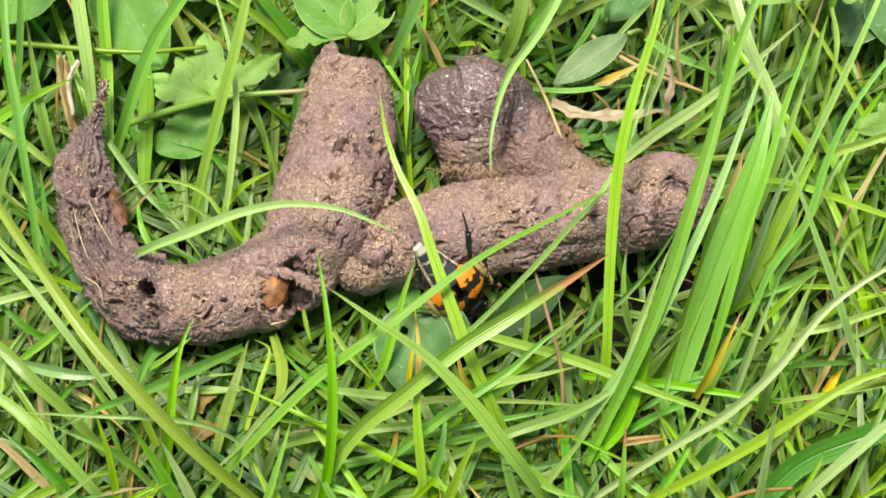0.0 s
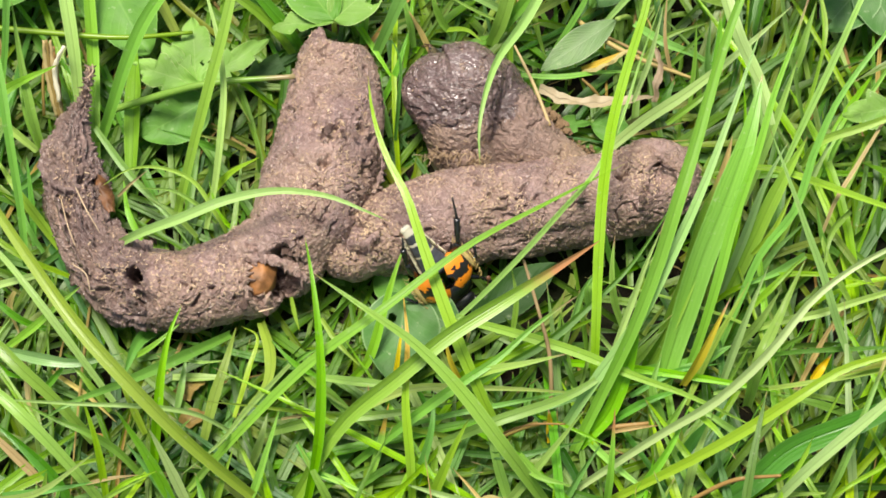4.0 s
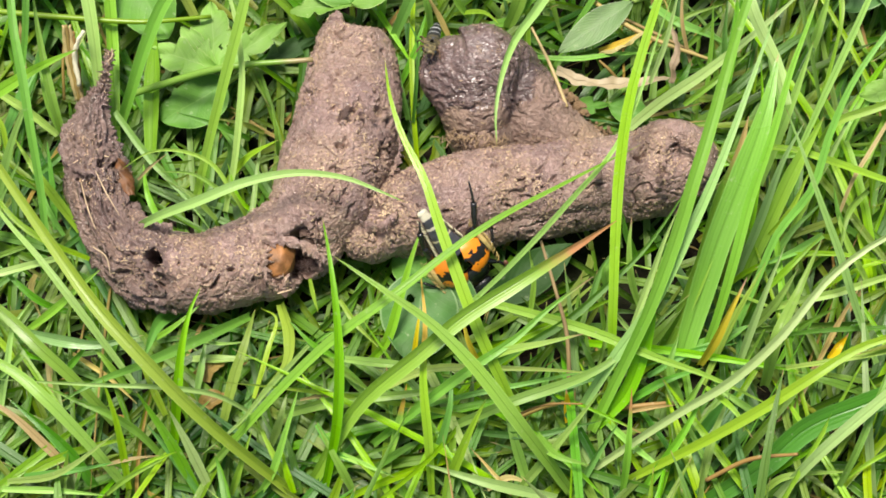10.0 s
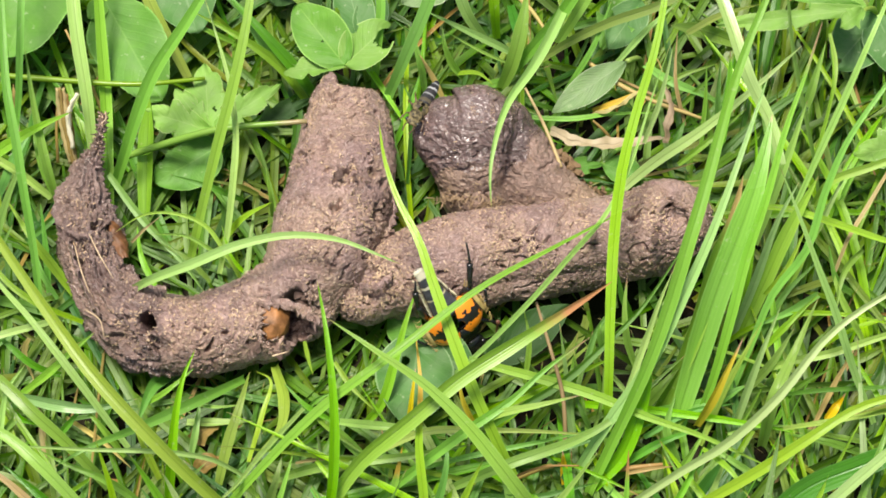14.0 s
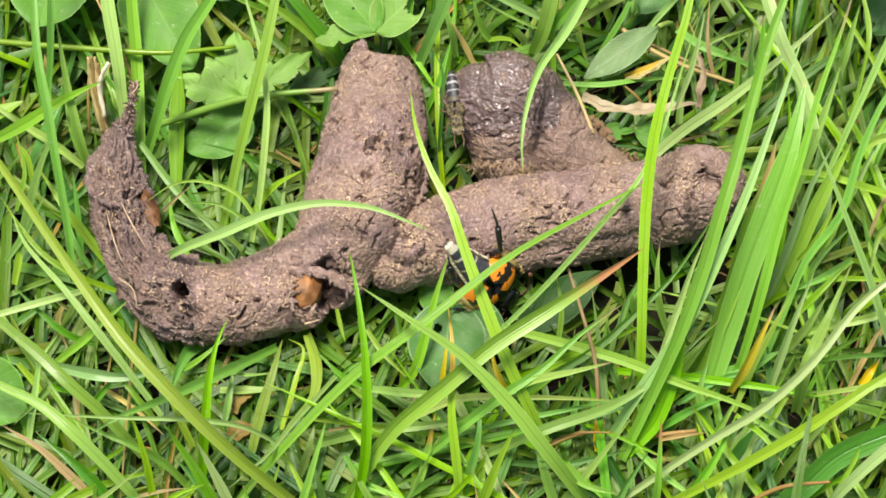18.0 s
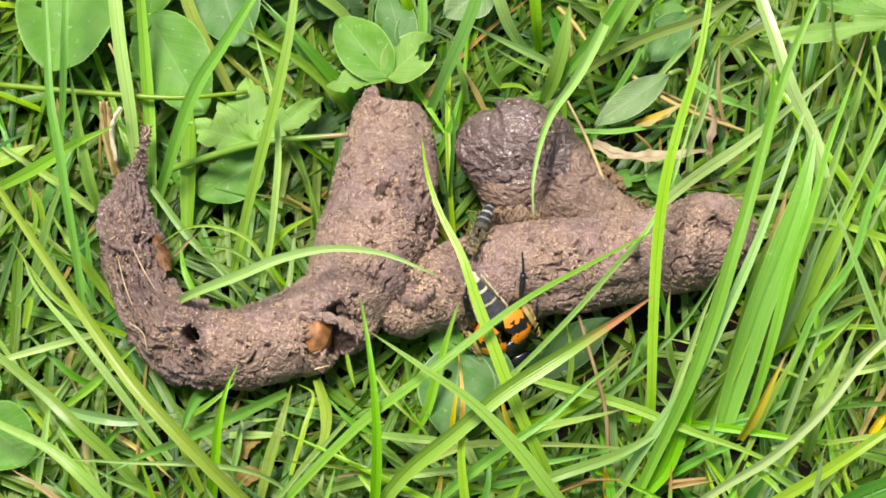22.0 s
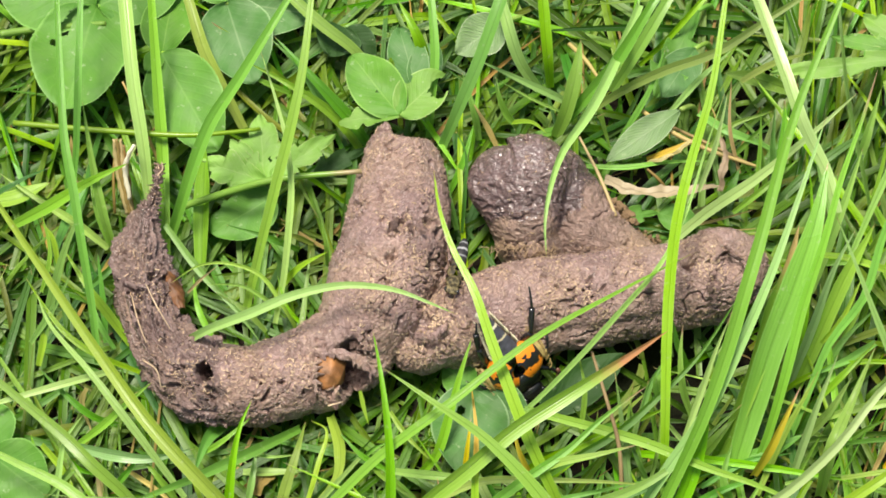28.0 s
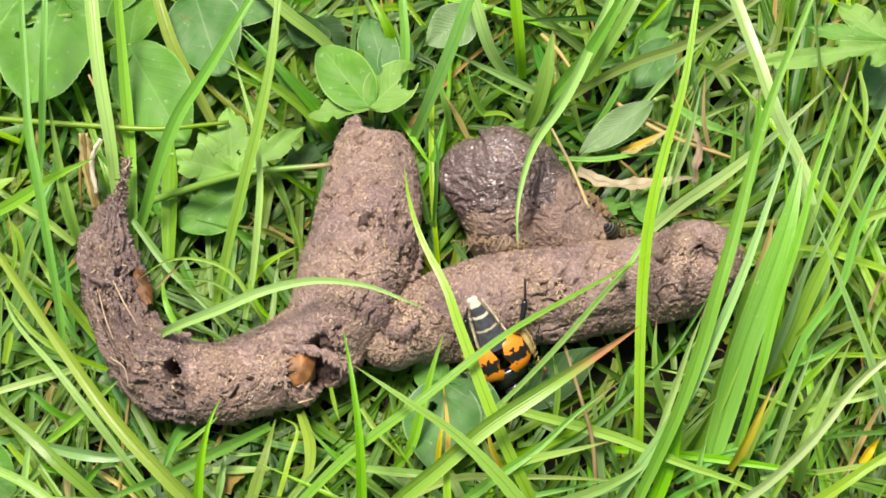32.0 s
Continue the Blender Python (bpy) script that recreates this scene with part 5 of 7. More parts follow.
blade("bright", 1.96, (-50.9, 2.2, 2.0), (-51.3, 10.8, 6.0), (-52.0, 23.7, 11.0), (-52.8, 33.9, 17.0), (-54.0, 49.3, 26.0), (-56.7, 72.5, 31.4))
blade("fresh", 2.06, (-50.3, 10.2, 6.0), (-47.5, 12.7, 14.0), (-45.0, 16.6, 20.0), (-41.9, 21.5, 25.0), (-37.5, 26.7, 29.0), (-30.7, 36.6, 34.0), (-20.2, 56.6, 37.0))
blade("fresh", 1.7, (-36.9, -3.0, 6.0), (-33.9, 4.7, 15.0), (-31.1, 12.2, 22.0), (-28.7, 19.7, 27.0), (-26.9, 27.8, 31.0), (-25.6, 39.2, 35.0), (-23.5, 63.6, 37.4))
blade("pale", 1.09, (-32.0, -5.6, 6.0), (-30.5, -0.4, 11.0), (-29.5, 6.2, 16.0), (-29.1, 12.9, 19.0), (-30.1, 20.2, 22.0), (-31.7, 25.9, 24.0), (-34.5, 34.5, 26.0))
blade("fresh", 0.66, (-27.8, -8.1, 7.0), (-30.1, -6.0, 13.0), (-33.6, -2.0, 16.0), (-39.0, -0.3, 17.0), (-43.6, -0.2, 16.0), (-48.3, -1.7, 13.0))
blade("fresh", 0.66, (-30.3, -4.5, 6.0), (-32.4, -3.5, 9.0), (-36.9, -1.4, 11.0), (-43.0, -0.4, 10.0))
blade("stem", 1.0, (-77.3, 28.8, 13.0), (-59.8, 26.5, 14.0), (-46.6, 25.7, 14.0), (-35.4, 27.5, 13.0))
blade("stemtip", 1.2, (-48.3, 14.7, 9.0), (-38.6, 15.8, 13.0), (-32.8, 16.3, 15.0), (-17.9, 16.8, 17.0))
blade("mid", 2.06, (-17.4, 28.9, 5.0), (-20.6, 31.7, 9.0), (-25.3, 35.6, 13.0), (-33.6, 44.3, 16.0))
blade("mid", 1.65, (-18.3, 27.4, 5.0), (-23.5, 32.2, 10.0), (-29.1, 35.2, 13.0), (-37.8, 39.6, 15.0))
blade("fresh", 2.06, (-17.3, 44.3, 5.0), (-20.2, 46.7, 8.0), (-26.0, 50.2, 11.0), (-30.9, 54.2, 13.0), (-48.8, 72.3, 14.2))
blade("mid", 2.16, (-5.0, 27.6, 6.0), (-1.8, 30.5, 15.0), (1.5, 35.0, 22.0), (5.2, 43.2, 28.0), (12.8, 65.8, 31.6))
blade("fresh", 1.54, (-7.2, 30.8, 5.0), (-6.6, 35.6, 11.0), (-6.1, 40.4, 15.0), (-6.7, 49.8, 19.0), (-8.2, 76.0, 21.4))
blade("dark", 0.66, (-1.5, 11.9, 5.0), (-1.0, 15.4, 12.0), (-0.9, 20.6, 17.0), (-2.4, 23.2, 19.0))
blade("pale", 1.34, (17.7, 36.5, 6.0), (16.1, 36.4, 8.0), (8.3, 37.5, 13.0), (1.5, 39.3, 16.0))
blade("fresh", 0.47, (16.2, 35.1, 6.0), (11.2, 35.7, 9.0), (4.2, 38.4, 12.0))
blade("bright", 1.24, (8.0, 32.8, 5.0), (5.9, 33.4, 9.0), (4.8, 34.9, 12.0), (4.4, 37.9, 13.0))
blade("blue", 2.06, (12.0, 41.4, 4.0), (8.6, 43.2, 10.0), (5.5, 51.5, 15.0), (-1.4, 76.2, 18.0))
blade("bright", 1.96, (14.0, 41.6, 4.0), (13.3, 43.0, 12.0), (12.3, 51.0, 19.0), (10.8, 75.7, 23.2))
blade("bright", 2.37, (14.8, 30.7, 5.0), (16.4, 32.1, 11.0), (17.7, 35.7, 16.0), (18.7, 41.4, 19.0))
blade("blue", 1.8, (29.7, 53.7, 12.0), (23.1, 33.9, 20.0), (18.6, 22.2, 25.0), (14.4, 14.2, 27.0), (12.2, 6.5, 28.0), (11.4, 1.0, 27.0), (11.7, -3.7, 25.0))
blade("mid", 2.06, (14.2, 31.4, 4.0), (19.3, 33.8, 12.0), (24.3, 37.2, 18.0), (29.7, 43.8, 24.0), (42.1, 64.0, 27.6))
blade("dull", 1.68, (20.7, 36.7, 4.0), (26.7, 37.4, 10.0), (33.1, 37.9, 15.0), (41.3, 38.8, 19.0), (51.5, 44.0, 23.0), (70.7, 56.6, 25.4))
blade("fresh", 1.96, (24.8, 40.8, 4.0), (27.9, 43.2, 10.0), (33.6, 50.8, 16.0), (46.0, 72.1, 19.6))
blade("bright", 1.04, (30.0, 46.4, 4.0), (34.1, 48.0, 9.0), (39.7, 52.3, 14.0), (56.0, 70.7, 17.0))
blade("pale", 1.75, (30.6, 7.0, 5.0), (38.7, 12.0, 11.0), (46.5, 15.1, 17.0), (54.4, 19.8, 22.0), (62.5, 25.9, 26.0))
blade("dark", 0.66, (66.8, 5.4, 8.0), (65.4, 10.5, 14.0), (63.6, 16.1, 19.0), (61.5, 25.3, 24.0), (60.3, 40.6, 30.0), (59.6, 64.5, 33.6))
blade("fresh", 0.57, (64.9, 10.7, 10.0), (67.1, 16.6, 16.0), (68.2, 22.4, 21.0), (67.7, 29.7, 24.0))
blade("pale", 1.09, (62.2, 4.8, 9.0), (66.3, 12.4, 18.0), (68.7, 16.8, 23.0), (72.4, 24.1, 30.0), (82.2, 44.4, 34.2))
blade("fresh", 1.18, (50.1, -26.5, 5.0), (53.4, -19.5, 11.0), (55.9, -14.5, 17.0), (60.8, -9.2, 22.0), (63.1, -2.5, 28.0), (66.1, 3.6, 33.0), (73.9, 13.6, 38.0), (86.9, 31.4, 41.0))
blade("pale", 1.6, (65.5, 23.3, 8.0), (66.3, 25.7, 14.0), (68.0, 30.7, 20.0))
blade("pale", 1.76, (55.8, 0.1, 6.0), (57.6, 4.2, 14.0), (60.1, 9.6, 21.0), (62.4, 15.5, 26.0))
blade("fresh", 1.18, (54.8, 0.5, 18.0), (58.6, -0.4, 19.0), (63.8, -2.1, 19.0), (72.9, -4.4, 17.0), (91.7, -11.0, 15.8))
blade("bright", 2.27, (52.4, -16.3, 4.0), (55.2, -11.1, 12.0), (59.2, -3.6, 19.0), (63.3, 2.7, 24.0))
blade("blue", 1.34, (51.1, -16.3, 4.0), (54.1, -10.1, 14.0), (57.1, -3.2, 21.0), (60.2, 1.7, 24.0))
blade("blue", 1.34, (49.6, -33.7, 5.0), (51.1, -29.5, 12.0), (53.1, -24.8, 18.0), (55.9, -18.9, 22.0))
blade("mid", 1.34, (52.7, -26.0, 6.0), (56.1, -23.4, 11.0), (59.3, -19.1, 14.0))
blade("dark", 0.72, (55.8, -28.0, 8.0), (62.5, -28.8, 12.0), (71.0, -28.7, 13.0), (90.9, -27.9, 13.6))
blade("dark", 3.7, (44.3, -54.0, 4.0), (52.2, -50.1, 9.0), (58.8, -45.3, 13.0), (68.0, -42.2, 16.0), (86.4, -34.7, 17.8))
blade("stemdry", 0.7, (43.7, -52.0, 8.0), (49.7, -50.7, 14.0), (56.0, -51.3, 18.0))
blade("orangetip", 1.14, (31.1, -53.5, 4.0), (31.3, -49.2, 14.0), (31.5, -42.1, 21.0))
blade("dry", 1.34, (-52.5, -50.8, 4.0), (-57.1, -47.1, 8.0), (-62.1, -43.2, 11.0), (-68.1, -39.7, 12.0))
blade("dull", 1.04, (-62.4, -52.8, 8.0), (-54.2, -52.9, 12.0), (-45.6, -47.6, 15.0))
blade("bright", 1.13, (-44.6, -52.6, 4.0), (-45.5, -45.9, 14.0), (-47.4, -40.3, 20.0))
blade("dark", 1.68, (-33.7, -53.5, 4.0), (-38.0, -46.9, 10.0), (-43.1, -40.3, 14.0))
blade("blue", 1.51, (-31.7, -53.5, 4.0), (-35.7, -46.9, 12.0), (-38.0, -43.2, 14.0))
blade("dark", 1.09, (-56.3, -23.6, 6.0), (-59.8, -23.4, 9.0), (-64.2, -20.4, 11.0), (-68.4, -16.5, 12.0))
blade("pale", 1.09, (-55.9, -14.1, 8.0), (-57.4, -16.5, 11.0), (-63.9, -19.6, 13.0), (-70.7, -21.8, 13.0), (-89.3, -27.9, 13.0))
blade("mid", 1.51, (-70.2, -12.7, 5.0), (-67.4, -4.5, 13.0), (-64.9, 2.0, 18.0), (-61.1, 9.6, 22.0))
blade("lime", 1.96, (-75.3, 9.6, 12.0), (-69.4, 11.2, 15.0), (-61.8, 14.6, 18.0), (-55.7, 16.6, 20.0))
blade("bright", 1.51, (-55.1, -9.2, 4.0), (-59.0, -5.0, 8.0), (-61.9, -1.9, 11.0), (-66.5, 4.8, 12.0))
blade("olive", 1.68, (-30.5, -41.6, 5.0), (-29.0, -35.8, 8.0), (-27.3, -30.6, 10.0), (-26.0, -24.8, 10.0))
blade("lime", 0.82, (-26.0, -37.9, 5.0), (-23.8, -30.9, 8.0), (-22.8, -25.6, 9.0), (-25.2, -24.2, 9.0))
blade("dull", 1.85, (-22.3, -22.1, 6.0), (-20.5, -28.8, 8.0), (-20.9, -33.9, 9.0), (-25.0, -39.1, 9.0))
blade("pale", 1.34, (-11.8, -32.4, 8.0), (-5.6, -33.9, 10.0), (4.0, -34.5, 10.0))
blade("dull", 1.75, (-22.1, -41.1, 6.0), (-12.4, -40.0, 10.0), (-2.0, -39.7, 12.0), (8.7, -37.7, 12.0))
blade("mid", 1.09, (-16.4, -29.0, 4.0), (-12.6, -34.0, 8.0), (-7.3, -38.5, 9.0))
blade("fresh", 0.66, (-17.6, -19.5, 10.0), (-17.1, -21.5, 9.0), (-16.2, -24.4, 8.0))
blade("fresh", 0.85, (-12.8, -22.2, 8.0), (-10.3, -26.1, 8.0), (-6.4, -30.1, 7.0))
blade("mid", 2.02, (-38.7, -22.2, 4.0), (-41.4, -25.9, 7.0), (-43.3, -32.6, 8.0))
blade("mid", 1.34, (-30.5, -15.8, 3.0), (-28.6, -13.2, 6.0), (-26.3, 5.9, 10.0))
blade("fresh", 1.09, (-32.0, 0.7, 5.0), (-27.9, 2.2, 11.0), (-23.2, 3.4, 14.0))
blade("fresh", 0.76, (-23.7, 4.9, 6.0), (-23.6, 5.3, 12.0), (-24.3, 8.3, 17.0))
blade("mid", 1.26, (-50.7, 10.7, 10.0), (-44.7, 2.8, 9.0), (-37.9, -4.5, 8.0), (-34.2, -9.1, 6.0))
blade("dark", 1.09, (-28.7, 8.6, 5.0), (-33.1, 9.1, 8.0), (-40.6, 11.2, 9.0))
blade("olive", 0.85, (-26.2, 8.6, 7.0), (-29.2, 8.5, 10.0), (-33.8, 9.0, 11.0))
blade("mid", 2.68, (-45.1, 6.5, 4.0), (-44.9, 16.7, 9.0), (-44.5, 24.1, 13.0))
blade("lime", 2.06, (-39.4, 32.6, 5.0), (-42.6, 37.4, 10.0), (-45.8, 42.8, 14.0), (-48.3, 50.1, 17.0), (-56.7, 75.7, 18.8))
blade("mid", 1.26, (-21.9, 33.7, 5.0), (-25.6, 35.7, 9.0), (-29.5, 40.7, 12.0), (-34.3, 45.2, 14.0))
blade("dark", 1.09, (34.9, -13.2, 6.0), (33.1, -10.6, 9.0), (32.4, -7.6, 11.0))
blade("pinktip", 1.13, (35.3, -21.2, 4.0), (33.6, -18.6, 9.0), (33.0, -15.0, 13.0), (33.4, -10.6, 15.0))
blade("mid", 0.85, (17.3, -25.0, 6.0), (17.9, -19.5, 11.0), (17.1, -15.5, 13.0))
blade("mid", 0.85, (26.7, -23.4, 9.0), (28.4, -18.9, 13.0), (31.5, -15.5, 16.0))
blade("dark", 0.76, (27.5, -32.3, 5.0), (26.1, -30.7, 8.0), (24.4, -26.3, 9.0))
blade("fresh", 1.85, (29.5, -20.0, 10.0), (29.1, -18.9, 13.0), (29.5, -17.0, 14.0))
blade("bright", 2.27, (27.6, -42.1, 5.0), (31.8, -38.2, 8.0), (34.6, -32.2, 14.0), (36.1, -28.3, 18.0))
blade("mid", 1.68, (35.5, -29.8, 6.0), (37.9, -28.2, 10.0), (41.9, -23.8, 12.0))
blade("mid", 1.04, (35.8, -34.1, 6.0), (42.6, -31.1, 9.0), (49.6, -30.1, 10.0))
blade("dark", 1.09, (54.5, -30.8, 6.0), (60.4, -26.8, 10.0), (65.2, -25.2, 13.0))
blade("pale", 1.26, (53.9, -24.0, 8.0), (58.6, -23.8, 12.0), (64.4, -23.3, 14.0), (71.4, -21.3, 15.0), (91.3, -15.0, 15.6))
blade("dry", 0.85, (63.1, -31.3, 5.0), (65.9, -26.3, 9.0), (69.4, -20.9, 12.0))
blade("dry", 0.85, (58.3, -39.8, 5.0), (60.8, -35.4, 8.0), (62.6, -33.0, 9.0))
blade("fresh", 1.34, (65.5, -9.2, 6.0), (59.6, -14.6, 11.0), (52.7, -18.5, 13.0))
blade("fresh", 0.85, (55.6, -12.1, 12.0), (58.2, -10.1, 16.0), (61.6, -4.2, 20.0))
blade("mid", 1.26, (70.5, -10.1, 8.0), (66.6, -10.1, 14.0), (65.2, -6.1, 18.0))
blade("mid", 1.09, (72.1, -4.0, 12.0), (68.1, -9.1, 14.0), (66.4, -16.0, 12.0))
blade("dry", 0.66, (67.7, -7.1, 10.0), (69.3, -3.5, 15.0), (72.6, 1.5, 17.0), (85.4, 21.8, 18.2))
blade("lime", 1.34, (65.3, 5.3, 10.0), (67.0, 6.2, 16.0), (73.8, 7.6, 19.0), (93.8, 15.1, 20.8))
blade("dry", 0.66, (45.0, -30.9, 4.0), (41.4, -30.4, 5.0), (37.0, -29.4, 5.0))
blade("dry", 0.76, (-55.0, -30.4, 5.0), (-48.7, -35.0, 6.0), (-44.2, -38.9, 5.0))
blade("dry", 1.09, (-57.6, -37.6, 4.0), (-58.5, -31.7, 6.0), (-59.4, -27.4, 7.0))
blade("dry", 1.04, (-68.7, 25.1, 6.0), (-67.6, 25.5, 10.0), (-67.6, 27.0, 12.0))
blade("dry", 0.85, (-61.4, -18.1, 8.0), (-62.2, -19.6, 7.0), (-60.4, -24.6, 5.0))
blade("dark", 2.02, (-50.0, -51.9, 3.0), (-52.8, -48.6, 7.0), (-57.1, -44.8, 9.0), (-63.3, -40.0, 10.0))
blade("mid", 1.26, (-39.8, -47.2, 4.0), (-43.4, -44.8, 9.0), (-47.4, -43.2, 12.0), (-52.5, -41.4, 13.0), (-57.7, -38.8, 13.0))
blade("pale", 1.13, (-35.1, -36.1, 4.0), (-34.5, -33.5, 6.0), (-33.8, -27.9, 7.0))
blade("blue", 1.34, (-36.1, -30.9, 4.0), (-31.4, -31.3, 5.0), (-25.6, -31.1, 5.0))
blade("dull", 0.76, (-17.4, -31.0, 10.0), (-23.6, -40.0, 13.0), (-27.4, -46.1, 15.0), (-32.5, -50.9, 15.0))
blade("fresh", 1.14, (-24.7, -53.4, 4.0), (-22.6, -51.7, 8.0), (-19.9, -45.8, 14.0), (-18.3, -40.5, 16.0))
blade("dark", 1.09, (-18.4, -52.8, 3.0), (-19.6, -47.9, 6.0), (-21.4, -43.2, 8.0))
blade("lime", 1.04, (-28.9, -53.4, 4.0), (-27.5, -51.6, 9.0), (-25.2, -46.3, 14.0))
blade("fresh", 0.76, (-47.8, -53.7, 5.0), (-44.2, -52.5, 9.0), (-37.4, -49.8, 12.0))
blade("dry", 0.57, (-47.7, -50.0, 8.0), (-43.8, -49.4, 9.0), (-39.7, -48.5, 8.0))
blade("mid", 1.09, (-62.9, -51.6, 6.0), (-54.0, -51.6, 9.0), (-45.8, -50.7, 11.0))
blade("pale", 1.04, (-63.1, -54.0, 8.0), (-54.4, -54.5, 9.0), (-47.3, -54.9, 8.0))
blade("lime", 1.09, (-19.3, -52.8, 3.0), (-21.9, -49.0, 8.0), (-25.5, -42.6, 11.0))
blade("mid", 1.26, (-9.8, -53.4, 4.0), (-12.2, -50.3, 9.0), (-15.8, -44.4, 12.0))
blade("fresh", 0.85, (-3.6, -53.3, 4.0), (-6.7, -51.7, 8.0), (-9.5, -50.0, 10.0))
blade("yellowtip", 1.18, (-4.6, -47.7, 6.0), (-3.3, -43.6, 9.0), (-2.0, -38.1, 12.0))
blade("mid", 1.34, (1.0, -51.3, 3.0), (2.9, -47.2, 8.0), (4.6, -41.8, 13.0), (4.8, -36.4, 14.0))
blade("dark", 1.09, (-8.1, -49.9, 4.0), (-2.2, -46.8, 7.0), (3.3, -44.7, 9.0))
blade("pale", 1.68, (21.0, -54.3, 6.0), (10.5, -52.9, 9.0), (0.2, -49.8, 9.0))
blade("dry", 0.57, (14.1, -54.2, 7.0), (11.2, -50.9, 8.0), (7.8, -47.3, 9.0))
blade("fresh", 1.51, (17.4, -53.0, 3.0), (14.6, -45.1, 7.0), (12.7, -37.8, 9.0))
blade("fresh", 1.26, (18.0, -45.5, 10.0), (20.6, -50.3, 14.0), (25.4, -51.8, 14.0))
blade("fresh", 1.34, (14.5, -53.4, 4.0), (19.8, -49.1, 12.0), (27.2, -41.4, 18.0))
blade("dark", 1.09, (8.4, -43.3, 5.0), (17.6, -44.8, 8.0), (27.9, -42.8, 9.0))
blade("bright", 1.51, (33.9, -53.3, 4.0), (36.3, -50.4, 8.0), (40.4, -45.4, 14.0), (43.3, -40.0, 17.0))
blade("dark", 3.95, (37.9, -53.1, 2.0), (42.1, -47.1, 5.0), (46.5, -41.5, 7.0), (50.9, -36.5, 8.0))
blade("fresh", 1.34, (42.8, -53.6, 5.0), (44.7, -46.2, 10.0), (47.6, -39.4, 13.0))
blade("pinktip", 0.85, (43.3, -40.0, 16.0), (46.9, -44.3, 18.0), (49.7, -48.5, 17.0))
blade("browntip", 1.14, (63.3, -53.8, 5.0), (65.5, -49.6, 15.0), (67.9, -43.9, 20.0), (76.3, -25.7, 23.0))
blade("blue", 1.34, (70.1, -53.4, 4.0), (68.7, -48.0, 10.0), (68.0, -42.3, 14.0), (68.5, -22.0, 16.4))
blade("lime", 0.66, (64.5, -52.1, 9.0), (68.1, -50.1, 11.0), (72.7, -47.5, 11.0), (91.0, -36.7, 11.0))
blade("lime", 0.85, (56.1, -35.9, 14.0), (63.6, -35.4, 16.0), (73.4, -33.8, 17.0), (93.0, -30.3, 17.6))
blade("fresh", 1.04, (51.9, -53.9, 5.0), (54.8, -52.1, 9.0), (65.7, -51.1, 10.0))
blade("mid", 1.09, (23.7, -53.5, 4.0), (27.0, -48.5, 9.0), (30.2, -44.6, 13.0))
blade("fresh", 1.04, (-68.0, -27.0, 6.0), (-63.5, -32.6, 8.0), (-60.4, -38.2, 8.0))
blade("mid", 1.04, (-61.2, -28.9, 6.0), (-63.2, -33.9, 9.0), (-66.8, -38.9, 10.0))
blade("fresh", 0.85, (-43.0, -28.9, 6.0), (-39.1, -27.8, 9.0), (-34.4, -23.9, 10.0))
blade("mid", 1.04, (-71.2, -10.1, 8.0), (-67.3, -6.0, 12.0), (-64.4, -1.5, 15.0))
blade("fresh", 0.85, (-57.9, -10.2, 6.0), (-60.5, -6.5, 9.0), (-62.6, 0.6, 11.0))
blade("lime", 0.76, (-69.9, -1.9, 10.0), (-68.0, 2.6, 15.0), (-69.1, 7.7, 19.0))
blade("mid", 1.09, (-64.0, 0.2, 6.0), (-59.7, 3.3, 8.0), (-56.0, 10.8, 6.0))
blade("fresh", 1.04, (-41.6, -9.1, 6.0), (-44.4, -4.0, 8.0), (-45.7, 2.2, 8.0))
blade("mid", 0.85, (-33.5, -6.6, 5.0), (-37.1, -4.0, 8.0), (-41.7, -1.4, 9.0))
blade("lime", 0.66, (-26.1, -7.1, 6.0), (-29.6, -4.5, 9.0), (-31.5, 0.6, 11.0))
blade("fresh", 1.09, (-2.3, 13.0, 4.0), (-3.7, 16.1, 10.0), (-4.1, 20.2, 14.0))
blade("mid", 1.26, (1.5, 30.2, 5.0), (0.6, 33.4, 9.0), (-1.4, 38.8, 13.0))
blade("bright", 1.09, (-3.8, 19.6, 4.0), (-1.3, 23.3, 9.0), (0.6, 29.2, 12.0))
blade("mid", 1.09, (20.7, 19.6, 4.0), (24.6, 25.6, 7.0), (29.5, 32.3, 9.0))
blade("bright", 1.04, (25.8, 30.2, 5.0), (30.4, 35.6, 11.0), (33.3, 42.1, 15.0))
blade("fresh", 0.76, (48.2, 18.4, 6.0), (48.5, 23.6, 12.0), (48.6, 28.9, 16.0))
blade("mid", 1.04, (44.3, 15.7, 5.0), (48.9, 18.3, 8.0), (55.7, 23.7, 10.0))
blade("fresh", 1.04, (39.1, 25.1, 6.0), (43.7, 29.4, 10.0), (51.2, 31.5, 12.0))
blade("dark", 1.26, (52.4, 19.6, 4.0), (51.1, 24.4, 9.0), (51.6, 32.0, 13.0))
blade("pale", 1.04, (59.9, 13.9, 8.0), (57.6, 20.2, 14.0), (56.9, 25.4, 18.0))
blade("fresh", 0.85, (69.2, 4.3, 8.0), (71.5, 9.0, 13.0), (75.1, 13.6, 16.0), (89.0, 33.5, 17.8))
blade("pale", 1.04, (64.0, -2.0, 8.0), (67.1, 3.2, 14.0), (70.6, 9.3, 18.0))
blade("fresh", 1.09, (60.0, -9.2, 6.0), (62.2, -5.5, 11.0), (65.6, -0.5, 15.0))
blade("mid", 1.04, (55.2, -17.2, 6.0), (59.2, -11.1, 10.0), (64.7, -6.1, 12.0))
blade("bright", 1.04, (71.4, -18.1, 8.0), (67.4, -12.6, 13.0), (65.8, -7.6, 15.0))
